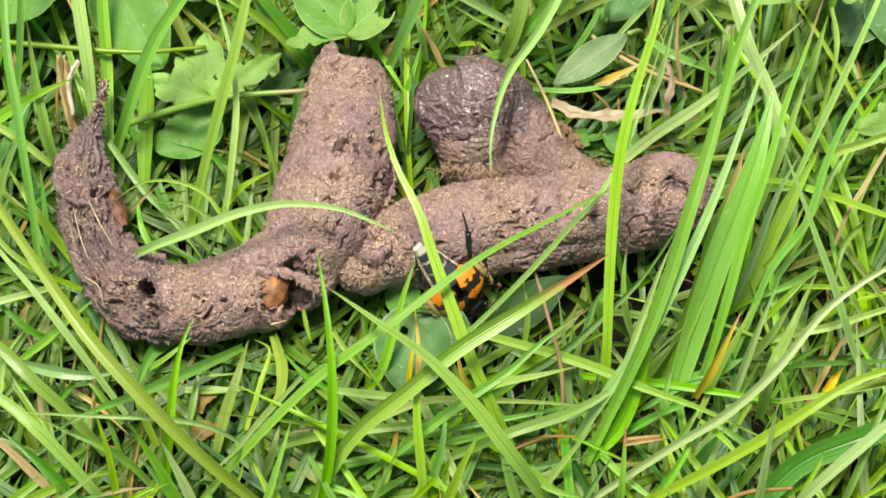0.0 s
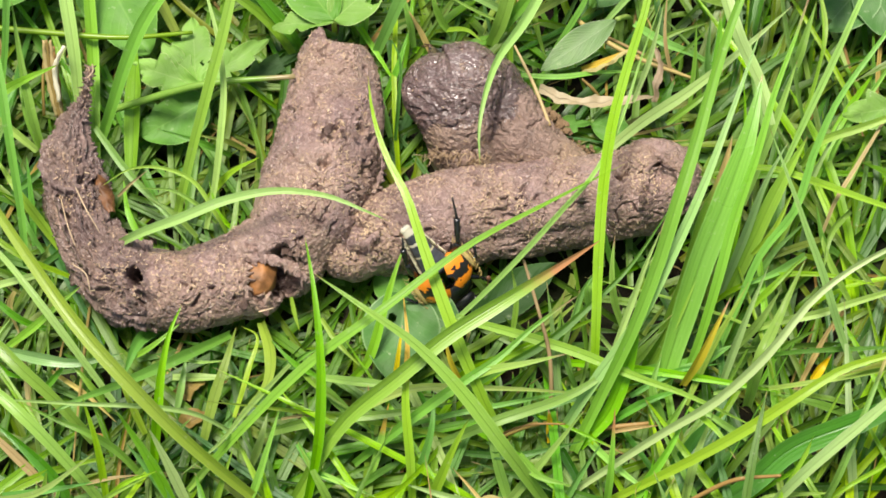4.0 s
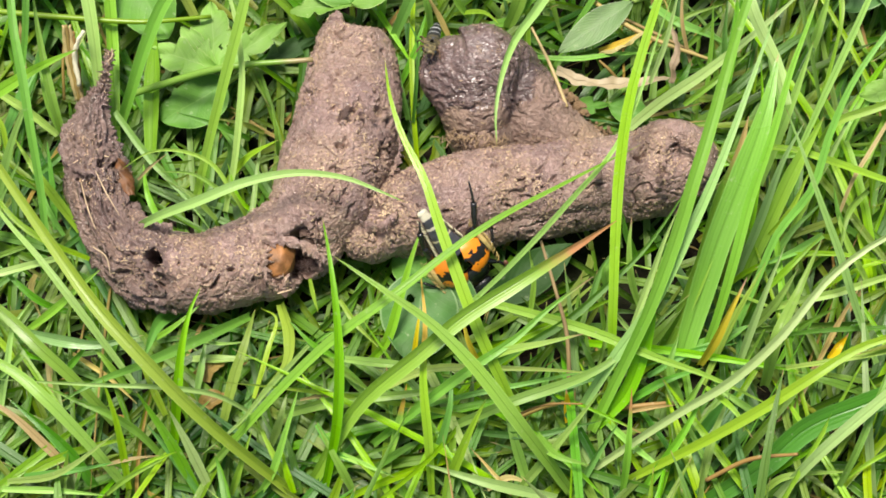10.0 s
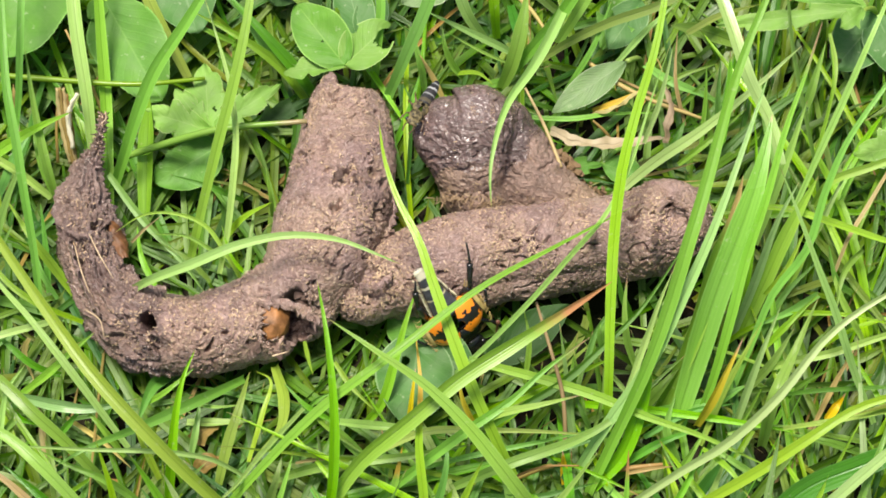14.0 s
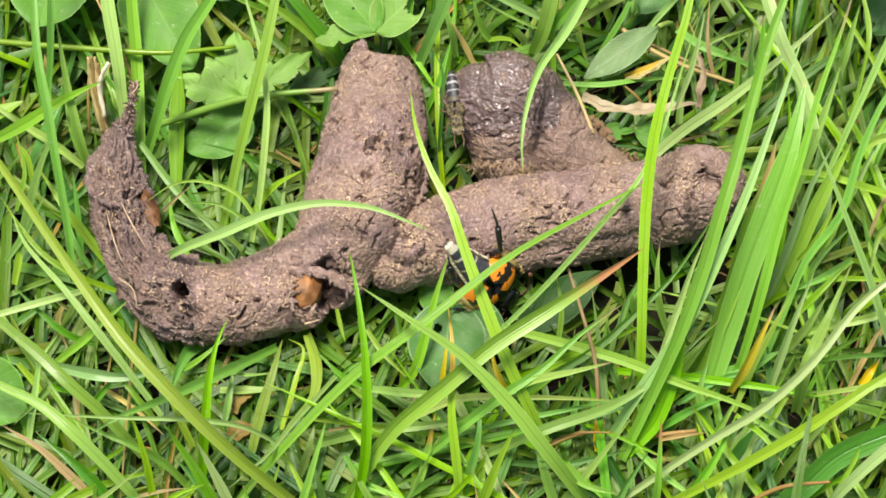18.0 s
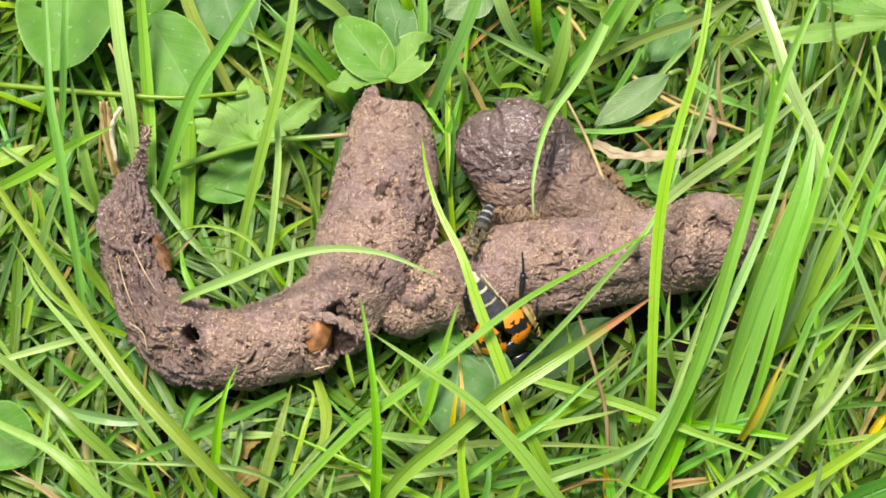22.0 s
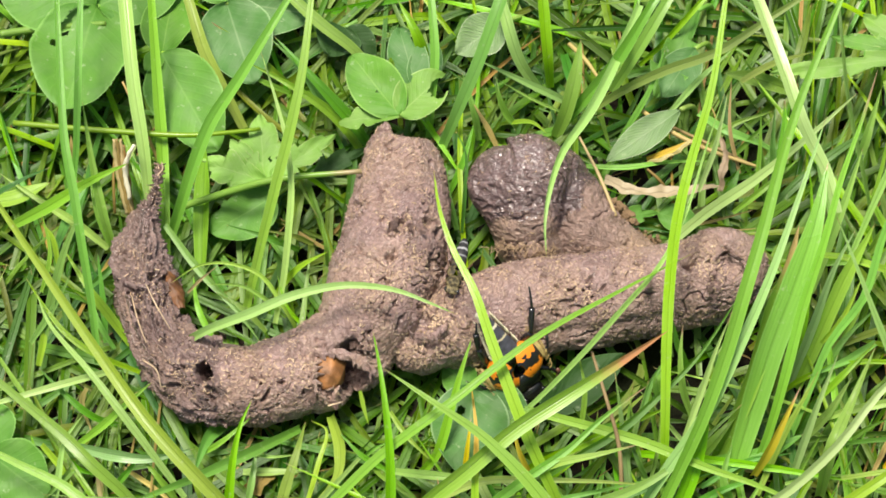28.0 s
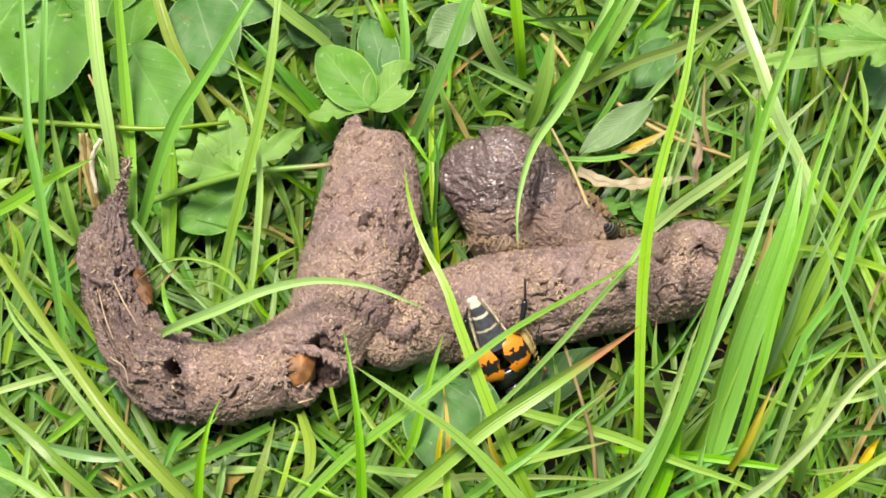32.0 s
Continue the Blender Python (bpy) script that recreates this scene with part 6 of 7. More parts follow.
blade("fresh", 0.76, (56.1, -32.7, 6.0), (58.7, -28.2, 9.0), (60.5, -23.4, 11.0))
blade("pale", 0.76, (54.7, -32.2, 7.0), (56.2, -29.1, 10.0), (57.6, -26.7, 11.0))
blade("mid", 1.34, (41.1, -37.6, 4.0), (39.1, -33.5, 8.0), (40.5, -28.7, 10.0))
blade("dry", 0.47, (-45.9, -2.5, 11.0), (-43.9, -1.4, 13.0), (-41.0, 0.8, 14.0))
blade("fresh", 1.09, (44.5, -35.5, 6.0), (48.6, -27.6, 12.0), (51.1, -23.7, 15.0), (53.7, -19.4, 17.0))
blade("mid", 1.26, (32.1, -38.4, 5.0), (38.1, -35.8, 8.0), (44.2, -33.9, 9.0))
blade("dry", 0.57, (32.6, -40.9, 8.0), (35.9, -40.6, 9.0), (39.7, -40.1, 9.0))
blade("bright", 1.09, (39.9, -40.7, 5.0), (42.3, -38.2, 8.0), (44.9, -34.3, 10.0))
blade("pale", 1.04, (53.5, -41.5, 7.0), (47.4, -38.1, 9.0), (45.7, -36.7, 9.0))
blade("fresh", 0.66, (48.8, -34.0, 7.0), (53.8, -33.6, 9.0), (58.8, -33.8, 10.0))
blade("mid", 1.34, (71.5, -37.4, 6.0), (64.2, -35.8, 8.0), (57.8, -34.3, 8.0))
blade("dry", 0.66, (39.4, -15.5, 22.0), (39.8, -13.6, 24.0), (40.4, -11.7, 25.0))
blade("pale", 1.04, (32.3, -29.7, 8.0), (35.6, -21.8, 14.0), (37.5, -17.4, 19.0), (39.6, -13.1, 22.0))
blade("lime", 1.04, (55.1, -20.1, 8.0), (58.4, -17.5, 11.0), (63.9, -12.6, 13.0))
blade("mid", 0.85, (1.4, -39.2, 6.0), (8.3, -38.5, 9.0), (18.7, -36.6, 10.0), (28.4, -34.3, 10.0))
blade("stemdry", 0.4, (13.5, -42.3, 8.0), (19.4, -41.0, 11.0), (25.0, -40.8, 11.0))
blade("amber", 1.14, (23.1, -42.0, 6.0), (22.8, -39.5, 9.0), (22.6, -38.0, 10.0))
blade("pale", 0.47, (11.9, -33.0, 9.0), (13.6, -36.2, 9.0), (15.4, -38.0, 8.0))
blade("pale", 0.66, (34.8, -27.9, 6.0), (32.4, -26.4, 8.0), (30.6, -24.9, 9.0))
blade("mid", 0.66, (27.9, -33.2, 5.0), (29.2, -28.2, 9.0), (29.4, -24.3, 11.0))
blade("mid", 0.85, (-12.7, -31.7, 6.0), (-17.1, -29.7, 8.0), (-20.7, -26.3, 9.0))
blade("dry", 0.47, (-18.2, -36.0, 9.0), (-16.8, -37.2, 9.0), (-15.8, -38.0, 8.0))
blade("dry", 0.47, (-18.4, -40.0, 10.0), (-15.0, -39.4, 10.0), (-12.0, -39.7, 10.0))
blade("orangetip", 0.47, (-4.3, -42.0, 6.0), (-4.8, -38.0, 10.0), (-5.2, -34.7, 11.0))
blade("mid", 1.51, (-12.7, -32.3, 5.0), (-9.1, -36.8, 7.0), (-3.8, -41.8, 8.0))
blade("pale", 0.47, (-34.4, -29.1, 7.0), (-31.2, -29.9, 8.0), (-26.8, -29.5, 8.0))
blade("fresh", 0.66, (-17.2, -29.4, 6.0), (-14.9, -28.7, 9.0), (-12.6, -28.2, 10.0))
blade("blue", 1.85, (-61.3, -28.3, 8.0), (-55.3, -30.8, 11.0), (-50.0, -31.4, 11.0), (-43.1, -29.8, 11.0))
blade("bright", 1.26, (-62.3, -27.0, 6.0), (-57.9, -24.9, 9.0), (-53.3, -21.9, 12.0), (-50.2, -19.4, 13.0))
blade("bright", 1.26, (-65.4, -39.4, 4.0), (-67.0, -33.5, 8.0), (-68.8, -27.2, 11.0))
blade("pale", 1.04, (-65.4, -41.6, 5.0), (-64.0, -34.3, 10.0), (-62.8, -29.0, 13.0), (-60.3, -25.4, 14.0))
blade("mid", 1.04, (-56.0, -33.7, 5.0), (-53.5, -32.1, 8.0), (-51.7, -30.3, 9.0))
blade("bright", 1.04, (-45.2, -37.0, 5.0), (-48.4, -33.9, 9.0), (-52.0, -30.1, 10.0))
blade("bright", 1.04, (-64.8, -28.4, 6.0), (-61.0, -32.1, 8.0), (-58.2, -33.0, 8.0))
blade("lime", 1.09, (-39.8, -40.4, 4.0), (-41.7, -37.2, 8.0), (-43.4, -34.3, 10.0))
blade("dry", 0.62, (45.8, 22.8, 6.0), (43.8, 28.1, 12.0), (44.2, 35.8, 15.0))
blade("mid", 2.47, (55.6, 39.8, 6.0), (49.3, 40.1, 9.0), (43.9, 40.6, 10.0))
blade("pale", 1.09, (34.5, 34.1, 8.0), (39.1, 37.8, 12.0), (44.8, 42.1, 15.0))
blade("dry", 0.47, (35.4, 11.8, 7.0), (40.0, 12.3, 8.0), (47.2, 14.5, 8.0))
blade("dark", 1.26, (42.0, 16.8, 5.0), (44.4, 20.0, 7.0), (45.6, 22.7, 8.0))
blade("stemdry", 0.5, (-59.7, 14.0, 8.0), (-59.7, 19.3, 12.0), (-59.4, 23.7, 14.0))
blade("dry", 0.47, (-54.0, 26.8, 6.0), (-56.3, 31.2, 9.0), (-58.3, 36.3, 12.0))
blade("stemdry", 0.6, (33.5, 19.3, 6.0), (31.4, 20.2, 9.0), (29.7, 21.3, 10.0))
blade("dry", 0.47, (38.1, 7.5, 6.0), (42.7, 10.2, 8.0), (47.3, 10.4, 9.0))
blade("fresh", 2.77, (-83.2, 17.3, 6.0), (-77.3, 17.3, 7.0), (-71.2, 20.0, 8.0))
blade("lime", 0.95, (-59.1, 6.5, 8.0), (-61.7, 11.7, 12.0), (-63.2, 17.5, 14.0))
blade("bright", 1.04, (-59.6, -8.6, 5.0), (-60.0, -2.4, 9.0), (-61.0, 4.3, 12.0))
blade("fresh", 1.09, (-70.0, -13.2, 6.0), (-68.9, -8.6, 9.0), (-68.6, -3.5, 11.0))
blade("fresh", 0.85, (-68.2, 4.3, 8.0), (-69.1, 8.0, 11.0), (-71.0, 10.1, 12.0))
blade("lime", 1.09, (-32.5, -50.2, 6.0), (-29.4, -47.6, 9.0), (-26.1, -45.2, 11.0))
blade("bright", 0.76, (-44.7, -51.5, 6.0), (-41.2, -49.9, 9.0), (-36.9, -48.6, 10.0))
blade("dark", 1.04, (-33.7, -53.4, 5.0), (-38.0, -48.2, 8.0), (-41.9, -43.9, 10.0))
blade("bright", 1.04, (-19.2, -53.4, 5.0), (-20.4, -50.4, 8.0), (-21.0, -47.6, 9.0))
blade("mid", 1.04, (-16.0, -42.5, 6.0), (-12.3, -48.2, 8.0), (-7.2, -50.4, 8.0))
blade("pale", 0.85, (-14.1, -46.9, 7.0), (-8.8, -49.9, 9.0), (-3.7, -52.1, 9.0))
blade("dark", 1.09, (-14.1, -50.3, 5.0), (-8.9, -48.6, 8.0), (-3.7, -46.7, 9.0))
blade("dry", 1.09, (10.5, -51.9, 3.0), (13.9, -50.7, 5.0), (16.8, -51.6, 5.0))
blade("cream", 0.76, (-59.7, 20.5, 8.0), (-58.0, 21.0, 12.0), (-56.6, 21.9, 14.0), (-55.6, 23.4, 15.0))
blade("dark", 1.68, (16.6, 47.3, 6.0), (17.4, 38.6, 10.0), (18.1, 34.1, 8.0))
blade("amber", 1.03, (30.2, 25.6, 6.0), (34.0, 26.1, 8.0), (38.9, 28.4, 9.0))
blade("bright", 0.93, (19.3, 23.1, 8.0), (26.0, 22.2, 9.0), (32.8, 23.2, 9.0), (40.7, 24.1, 8.0))
blade("stemdry", 0.6, (35.1, 32.7, 5.0), (40.1, 28.5, 7.0), (49.0, 23.2, 7.0))
blade("dry", 0.47, (43.5, 26.3, 6.0), (42.5, 29.6, 8.0), (41.4, 33.0, 10.0), (40.1, 35.3, 10.0))
blade("cream", 0.85, (37.5, 14.6, 14.0), (39.4, 18.1, 20.0), (40.5, 21.5, 24.0), (41.4, 25.1, 27.0))
blade("dark", 1.03, (50.2, 17.9, 5.0), (49.3, 22.2, 9.0), (48.7, 26.6, 12.0))
blade("mid", 0.93, (44.4, 25.7, 6.0), (47.1, 27.3, 9.0), (51.2, 30.4, 12.0))
blade("fresh", 1.44, (39.3, 33.7, 8.0), (43.6, 28.9, 10.0), (48.5, 27.3, 9.0), (54.5, 25.2, 7.0))
blade("pinktip", 1.65, (51.4, 18.3, 8.0), (52.0, 23.1, 13.0), (52.5, 27.5, 15.0), (52.5, 30.5, 17.0))
blade("fresh", 0.76, (67.7, 29.6, 24.0), (68.6, 25.3, 22.0), (68.3, 21.1, 20.0), (67.8, 19.2, 16.0))
blade("dull", 1.18, (46.0, 36.2, 14.0), (52.0, 41.1, 12.0), (59.6, 45.0, 10.0))
blade("pinktip", 1.2, (-31.3, 41.3, 5.0), (-35.3, 42.4, 10.2), (-39.9, 47.0, 10.2), (-45.3, 50.3, 12.0))
blade("pinktip", 1.0, (-31.8, 40.0, 5.0), (-35.8, 39.4, 9.4), (-40.2, 40.9, 11.0))
blade("fresh", 1.4, (-59.9, 6.8, 9.0), (-65.0, 11.2, 8.5), (-72.9, 16.6, 8.5), (-79.3, 20.6, 10.0))
blade("mid", 1.6, (-69.6, 9.0, 5.0), (-66.5, 15.4, 8.5), (-63.6, 20.6, 10.0))
blade("stem", 1.3, (-81.7, 47.1, 13.0), (-75.6, 48.9, 11.9), (-63.3, 48.6, 14.0))
blade("bright", 2.0, (-7.3, 45.2, 5.0), (-9.3, 47.7, 11.9), (-12.6, 53.4, 14.0))
blade("bright", 0.8, (5.2, 33.5, 5.0), (10.5, 31.6, 8.5), (13.0, 28.4, 10.0))
blade("dry", 1.0, (4.7, 28.4, 5.0), (2.5, 31.3, 8.5), (0.4, 34.7, 10.0))
blade("dull", 1.3, (-22.9, -45.5, 5.0), (-21.6, -43.4, 8.5), (-20.5, -39.0, 10.0))
blade("mid", 1.6, (4.3, -42.7, 5.0), (13.9, -41.6, 13.6), (27.4, -36.1, 13.6), (41.7, -24.5, 16.0))
blade("mid", 2.2, (35.5, -30.1, 5.0), (45.9, -29.6, 8.5), (51.8, -27.0, 10.0))
blade("amber", 1.5, (62.9, -34.0, 13.0), (65.2, -31.0, 11.9), (66.3, -30.0, 14.0))
blade("fresh", 1.9, (54.3, -35.2, 5.0), (54.6, -32.0, 18.7), (58.1, -25.1, 18.7), (61.7, -17.7, 22.0))
for tuft, words in TUFTS.values():
    seen = sorted(set(words), key=words.count, reverse=True)
    tagged(tuft, "tuft of " + " and ".join(seen[:2]) + " grass in the lawn")


# ---- dead leaf and straws ----
def build_dead():
    def straw(label, points, width, mat, round_one=False):
        name = "straw" if round_one else "dead_leaf"
        if round_one:
            bm = bmesh.new()
            tube(bm, points, (width / 2, width / 2, width / 3), 8, 20)
            ob = part(name, bm, mat)
        else:
            verts, faces, uv = ribbon(smooth_line(points, 40), width, 0.2, 0.35, 0.25, 0.5)
            verts = verts + np.array([noise.noise_vector(Vector(v) / 2.2) * 0.7 + noise.noise_vector(Vector(v) / 0.8) * 0.25 for v in verts])
            ob = new(name, mesh_of(name, verts, faces, uv, [mat]))
        tagged(ob, label, "dead grass")

    dry = grass_material("dead_tan", (0.47, 0.345, 0.165), (0.31, 0.205, 0.075), gloss=0.6, through_light=0.2)
    brown = grass_material("dead_brown", (0.26, 0.165, 0.07), (0.15, 0.092, 0.036), gloss=0.65, through_light=0.05)
    husk = grass_material("dead_pale", (0.37, 0.285, 0.185), (0.27, 0.195, 0.12), gloss=0.6, through_light=0.15)
    straw("curled tan dead grass leaf behind the dropping", [(22.6, 20.5, 8.0), (25.8, 19.5, 7.0), (29.9, 18.0, 8.0), (34.7, 18.2, 8.0), (39.3, 18.0, 9.0), (42.6, 18.2, 10.0)], 1.9, husk)
    straw("upright curled end of tan dead leaf", [(41.6, 16.8, 10.0), (42.1, 19.0, 12.0), (42.4, 22.5, 13.0), (41.9, 26.3, 14.0)], 1.2, husk)
    straw("thin tan dry stem leaning on the dropping", [(23.9, 11.1, 12.0), (21.3, 18.4, 13.0), (18.3, 25.8, 13.0)], 0.6, dry, True)
    straw("brown dry stem rising beside the log", [(22.9, -40.4, 4.0), (23.2, -33.9, 9.0), (22.7, -29.0, 12.0), (21.0, -22.8, 14.0), (18.9, -15.0, 15.0)], 0.7, brown, True)
    stem = tagged(new("split_stem"), "split fibrous brown dead stem with a white torn end", "dead grass")
    white = grass_material("dead_white", (0.70, 0.64, 0.52), (0.55, 0.47, 0.35), gloss=0.6, through_light=0.2)
    for k, (mat, thick, pts) in enumerate((
        (dry, 0.5, [(-57.7, 14.5, 7.0), (-58.9, 19.4, 12.0), (-59.2, 23.0, 17.0)]),
        (brown, 0.45, [(-57.3, 14.3, 7.2), (-58.3, 19.2, 12.3), (-58.6, 23.0, 17.4)]),
        (dry, 0.5, [(-57.0, 14.5, 7.0), (-57.8, 19.1, 12.0), (-58.1, 23.0, 17.0)]),
        (brown, 0.35, [(-56.8, 15.1, 7.0), (-57.3, 19.0, 11.6), (-57.6, 22.4, 16.0)]),
        (white, 0.45, [(-57.0, 15.7, 10.0), (-57.4, 18.8, 14.0), (-56.7, 19.8, 16.5), (-55.4, 21.0, 18.5)]))):
        bm = bmesh.new()
        tube(bm, pts, (0.8 * thick, thick, 0.55 * thick), 8, 26)
        for w in bm.verts:
            w.co += 0.22 * MM * noise.noise_vector(w.co / (0.8 * MM) + Vector((k, 0, 0)))
        part("strand", bm, mat, stem)
    straw("fine tan stem in the grass", [(-52.8, 23.3, 9.0), (-55.4, 28.6, 13.0), (-58.7, 34.5, 17.0)], 0.6, dry, True)
    straw("brown dry stem low in the grass", [(15.4, -40.7, 5.0), (20.6, -39.4, 7.0), (25.9, -38.8, 6.0)], 0.8, brown, True)
    straw("orange-brown dry stem low in the grass", [(27.8, -39.4, 4.0), (34.6, -39.1, 6.0), (39.9, -38.5, 6.0)], 0.8, brown, True)
    straw("tan stem among rear blades", [(29.2, 34.6, 8.0), (34.2, 29.4, 9.0), (39.8, 26.0, 9.0), (49.2, 22.7, 8.0)], 0.8, dry, True)
    straw("yellow-orange dead blade in the rear grass", [(29.2, 23.3, 8.0), (33.7, 23.7, 11.0), (39.5, 27.0, 12.0)], 0.7, GRASS["dry"])
    straw("tan stem under rear blades", [(17.5, 48.9, 7.0), (20.3, 44.6, 8.0), (22.3, 41.0, 8.0)], 0.8, dry, True)
    straw("small brown crumpled dead leaf on the soil", [(-35.6, -33.9, 2.0), (-33.2, -32.4, 4.0), (-31.6, -30.5, 3.0)], 3.0, brown)
    straw("small brown crumpled dead leaf on the soil", [(-34.0, -38.7, 2.0), (-32.5, -37.6, 4.0), (-30.9, -36.2, 3.0)], 2.6, brown)


build_dead()


# ---- lawn: uncountable low blades ----
def build_lawn():
    def field(count, box, hole, spread, wide, tall, seed, lift=0.0):
        r = np.random.default_rng(seed)
        x0, x1, y0, y1 = box
        base = np.stack([r.uniform(x0, x1, count), r.uniform(y0, y1, count), np.full(count, -0.5)], 1)
        if hole:
            inside = (base[:, 0] > hole[0]) & (base[:, 0] < hole[1]) & (base[:, 1] > hole[2]) & (base[:, 1] < hole[3])
            base = base[~inside]
        base = base[np.hypot(base[:, 0], base[:, 1]) < r.uniform(230, 330, len(base))]
        base = base[r.random(len(base)) < np.where((base[:, 0] > 15) & (base[:, 1] < 5) & (base[:, 0] < 95) & (count < 5000), 0.9, 1.0)]
        n = len(base)
        right = np.clip(base[:, 0] / 60, 0, 1)
        a = np.where(r.random(n) < 0.45 + 0.3 * right, r.normal(1.25, 0.5, n), r.uniform(0, 2 * math.pi, n))
        long = r.uniform(*spread, n)
        d = np.stack([np.cos(a), np.sin(a), 0 * a], 1)
        top = r.uniform(*tall, n) * (1 + 0.5 * right)
        knee = base + d * (long * r.uniform(0.2, 0.55, n))[:, None] + np.stack([r.normal(0, 2, n), r.normal(0, 2, n), top], 1)
        tip = base + d * long[:, None] + np.stack([r.normal(0, 2.5, n), r.normal(0, 2.5, n), top * r.uniform(0.3, 1.15, n)], 1)
        knee[:, 2] += lift
        tip[:, 2] += lift * r.uniform(0.4, 1.2, n)
        s = np.linspace(0, 1, 9)[None, :, None]
        line = (1 - s) ** 2 * base[:, None] + 2 * s * (1 - s) * knee[:, None] + s**2 * tip[:, None]
        line = line[free_of(line)]
        n = len(line)
        w = r.uniform(*wide, n)
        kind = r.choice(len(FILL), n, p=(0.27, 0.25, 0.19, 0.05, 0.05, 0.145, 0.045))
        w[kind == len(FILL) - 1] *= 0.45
        tang = unit(np.gradient(line, axis=1))
        side = unit(np.cross(tang, np.array([0.0, -0.42, 0.9])))
        up = np.cross(side, tang)
        roll = r.uniform(-0.9, 0.9, n)[:, None, None]
        side, up = side * np.cos(roll) + up * np.sin(roll), up * np.cos(roll) - side * np.sin(roll)
        prof = np.minimum(1, ((1 - s) / 0.3) ** 0.8) * (0.75 + 0.25 * np.minimum(1, s / 0.3))
        half = w[:, None, None] * prof / 2 + 0.03
        v = np.stack([line - side * half + up * half * 0.35, line, line + side * half + up * half * 0.35], 2)
        uv = np.broadcast_to(np.stack([np.broadcast_to([0, 0.5, 1.0], (9, 3)), np.repeat(s[0], 3, 1)], -1), (n, 9, 3, 2))
        cell = np.array([(i * 3 + j, i * 3 + j + 1, i * 3 + j + 4, i * 3 + j + 3) for i in range(8) for j in range(2)])
        faces = (np.arange(n)[:, None, None] * 27 + cell).reshape(-1, 4)
        return v.reshape(-1, 3), faces, uv.reshape(-1, 2), np.repeat(kind, 16)

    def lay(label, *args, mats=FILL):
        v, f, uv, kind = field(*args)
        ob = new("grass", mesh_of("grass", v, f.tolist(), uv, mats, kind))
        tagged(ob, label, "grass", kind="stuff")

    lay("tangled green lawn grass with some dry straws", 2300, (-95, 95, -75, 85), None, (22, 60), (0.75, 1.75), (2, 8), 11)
    lay("bright loose lawn blades lying over the turf", 210, (-95, 95, -75, 85), None, (24, 60), (0.7, 1.5), (4, 9), 19, 4.0, mats=HIGH)
    lay("bright loose lawn blades lying over the turf", 110, (0, 95, -75, 0), None, (24, 60), (0.7, 1.5), (4, 9), 23, 4.0, mats=HIGH)
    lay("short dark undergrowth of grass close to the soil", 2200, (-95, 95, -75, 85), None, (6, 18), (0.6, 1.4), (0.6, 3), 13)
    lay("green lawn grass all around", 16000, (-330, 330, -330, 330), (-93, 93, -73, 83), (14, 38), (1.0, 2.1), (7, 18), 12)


build_lawn()


# ---- beetles ----
def shell_material(name, base, rough, spec=0.6):
    return plain(name, base, rough, spec, 0.25, 900.0, 0.00006)


BLACK = shell_material("beetle_black", (0.012, 0.011, 0.012), 0.22, 0.7)
CREAM = shell_material("beetle_cream", (0.62, 0.56, 0.38), 0.5, 0.4)
GOLD = shell_material("beetle_gold_hair", (0.45, 0.33, 0.12), 0.5, 0.4)
CLUB = shell_material("beetle_club", (0.11, 0.045, 0.025), 0.4, 0.5)
BROWN = shell_material("beetle_brown", (0.10, 0.055, 0.03), 0.4, 0.5)


def wing_material():
    """Orange wing case with jagged black cross bands."""
    m, n, l, b = material("wing_case", 0.28, 0.6)
    at = n.new("ShaderNodeTexCoord").outputs["Object"]
    sep = n.new("ShaderNodeSeparateXYZ")
    l.new(at, sep.inputs[0])
    jag = math_node(n, l, "MULTIPLY", math_node(n, l, "SUBTRACT", grain(n, l, 900.0, 1.0, at), 0.5), 0.0026)
    y = math_node(n, l, "ADD", sep.outputs[1], jag)
    wave = math_node(n, l, "SINE", math_node(n, l, "ADD", math_node(n, l, "MULTIPLY", y, 1653.0), 5.7), 0.0)
    band = ramp(n, l, wave, -0.16, -0.08)
    side = math_node(n, l, "ABSOLUTE", sep.outputs[0], 0.0)
    rim = ramp(n, l, math_node(n, l, "ADD", side, jag), 0.0046, 0.0044)
    fac = math_node(n, l, "MULTIPLY", band, rim)
    l.new(mixed(n, l, fac, (0.012, 0.010, 0.010), (0.72, 0.22, 0.012)), b.inputs["Base Color"])
    bumped(n, l, b, grain(n, l, 1500.0, 2.0), 0.00008, 0.5)
    return m


def mottle_material():
    m, n, l, b = material("mottled_hair", 0.6, 0.3)
    g, h = grain(n, l, 1500.0, 3.0), grain(n, l, 700.0, 2.0)
    c = mixed(n, l, ramp(n, l, g, 0.42, 0.6), (0.035, 0.028, 0.015), (0.19, 0.15, 0.07))
    c = mixed(n, l, ramp(n, l, h, 0.58, 0.68), c, (0.025, 0.02, 0.015))
    l.new(c, b.inputs["Base Color"])
    bumped(n, l, b, g, 0.0003, 0.8)
    return m


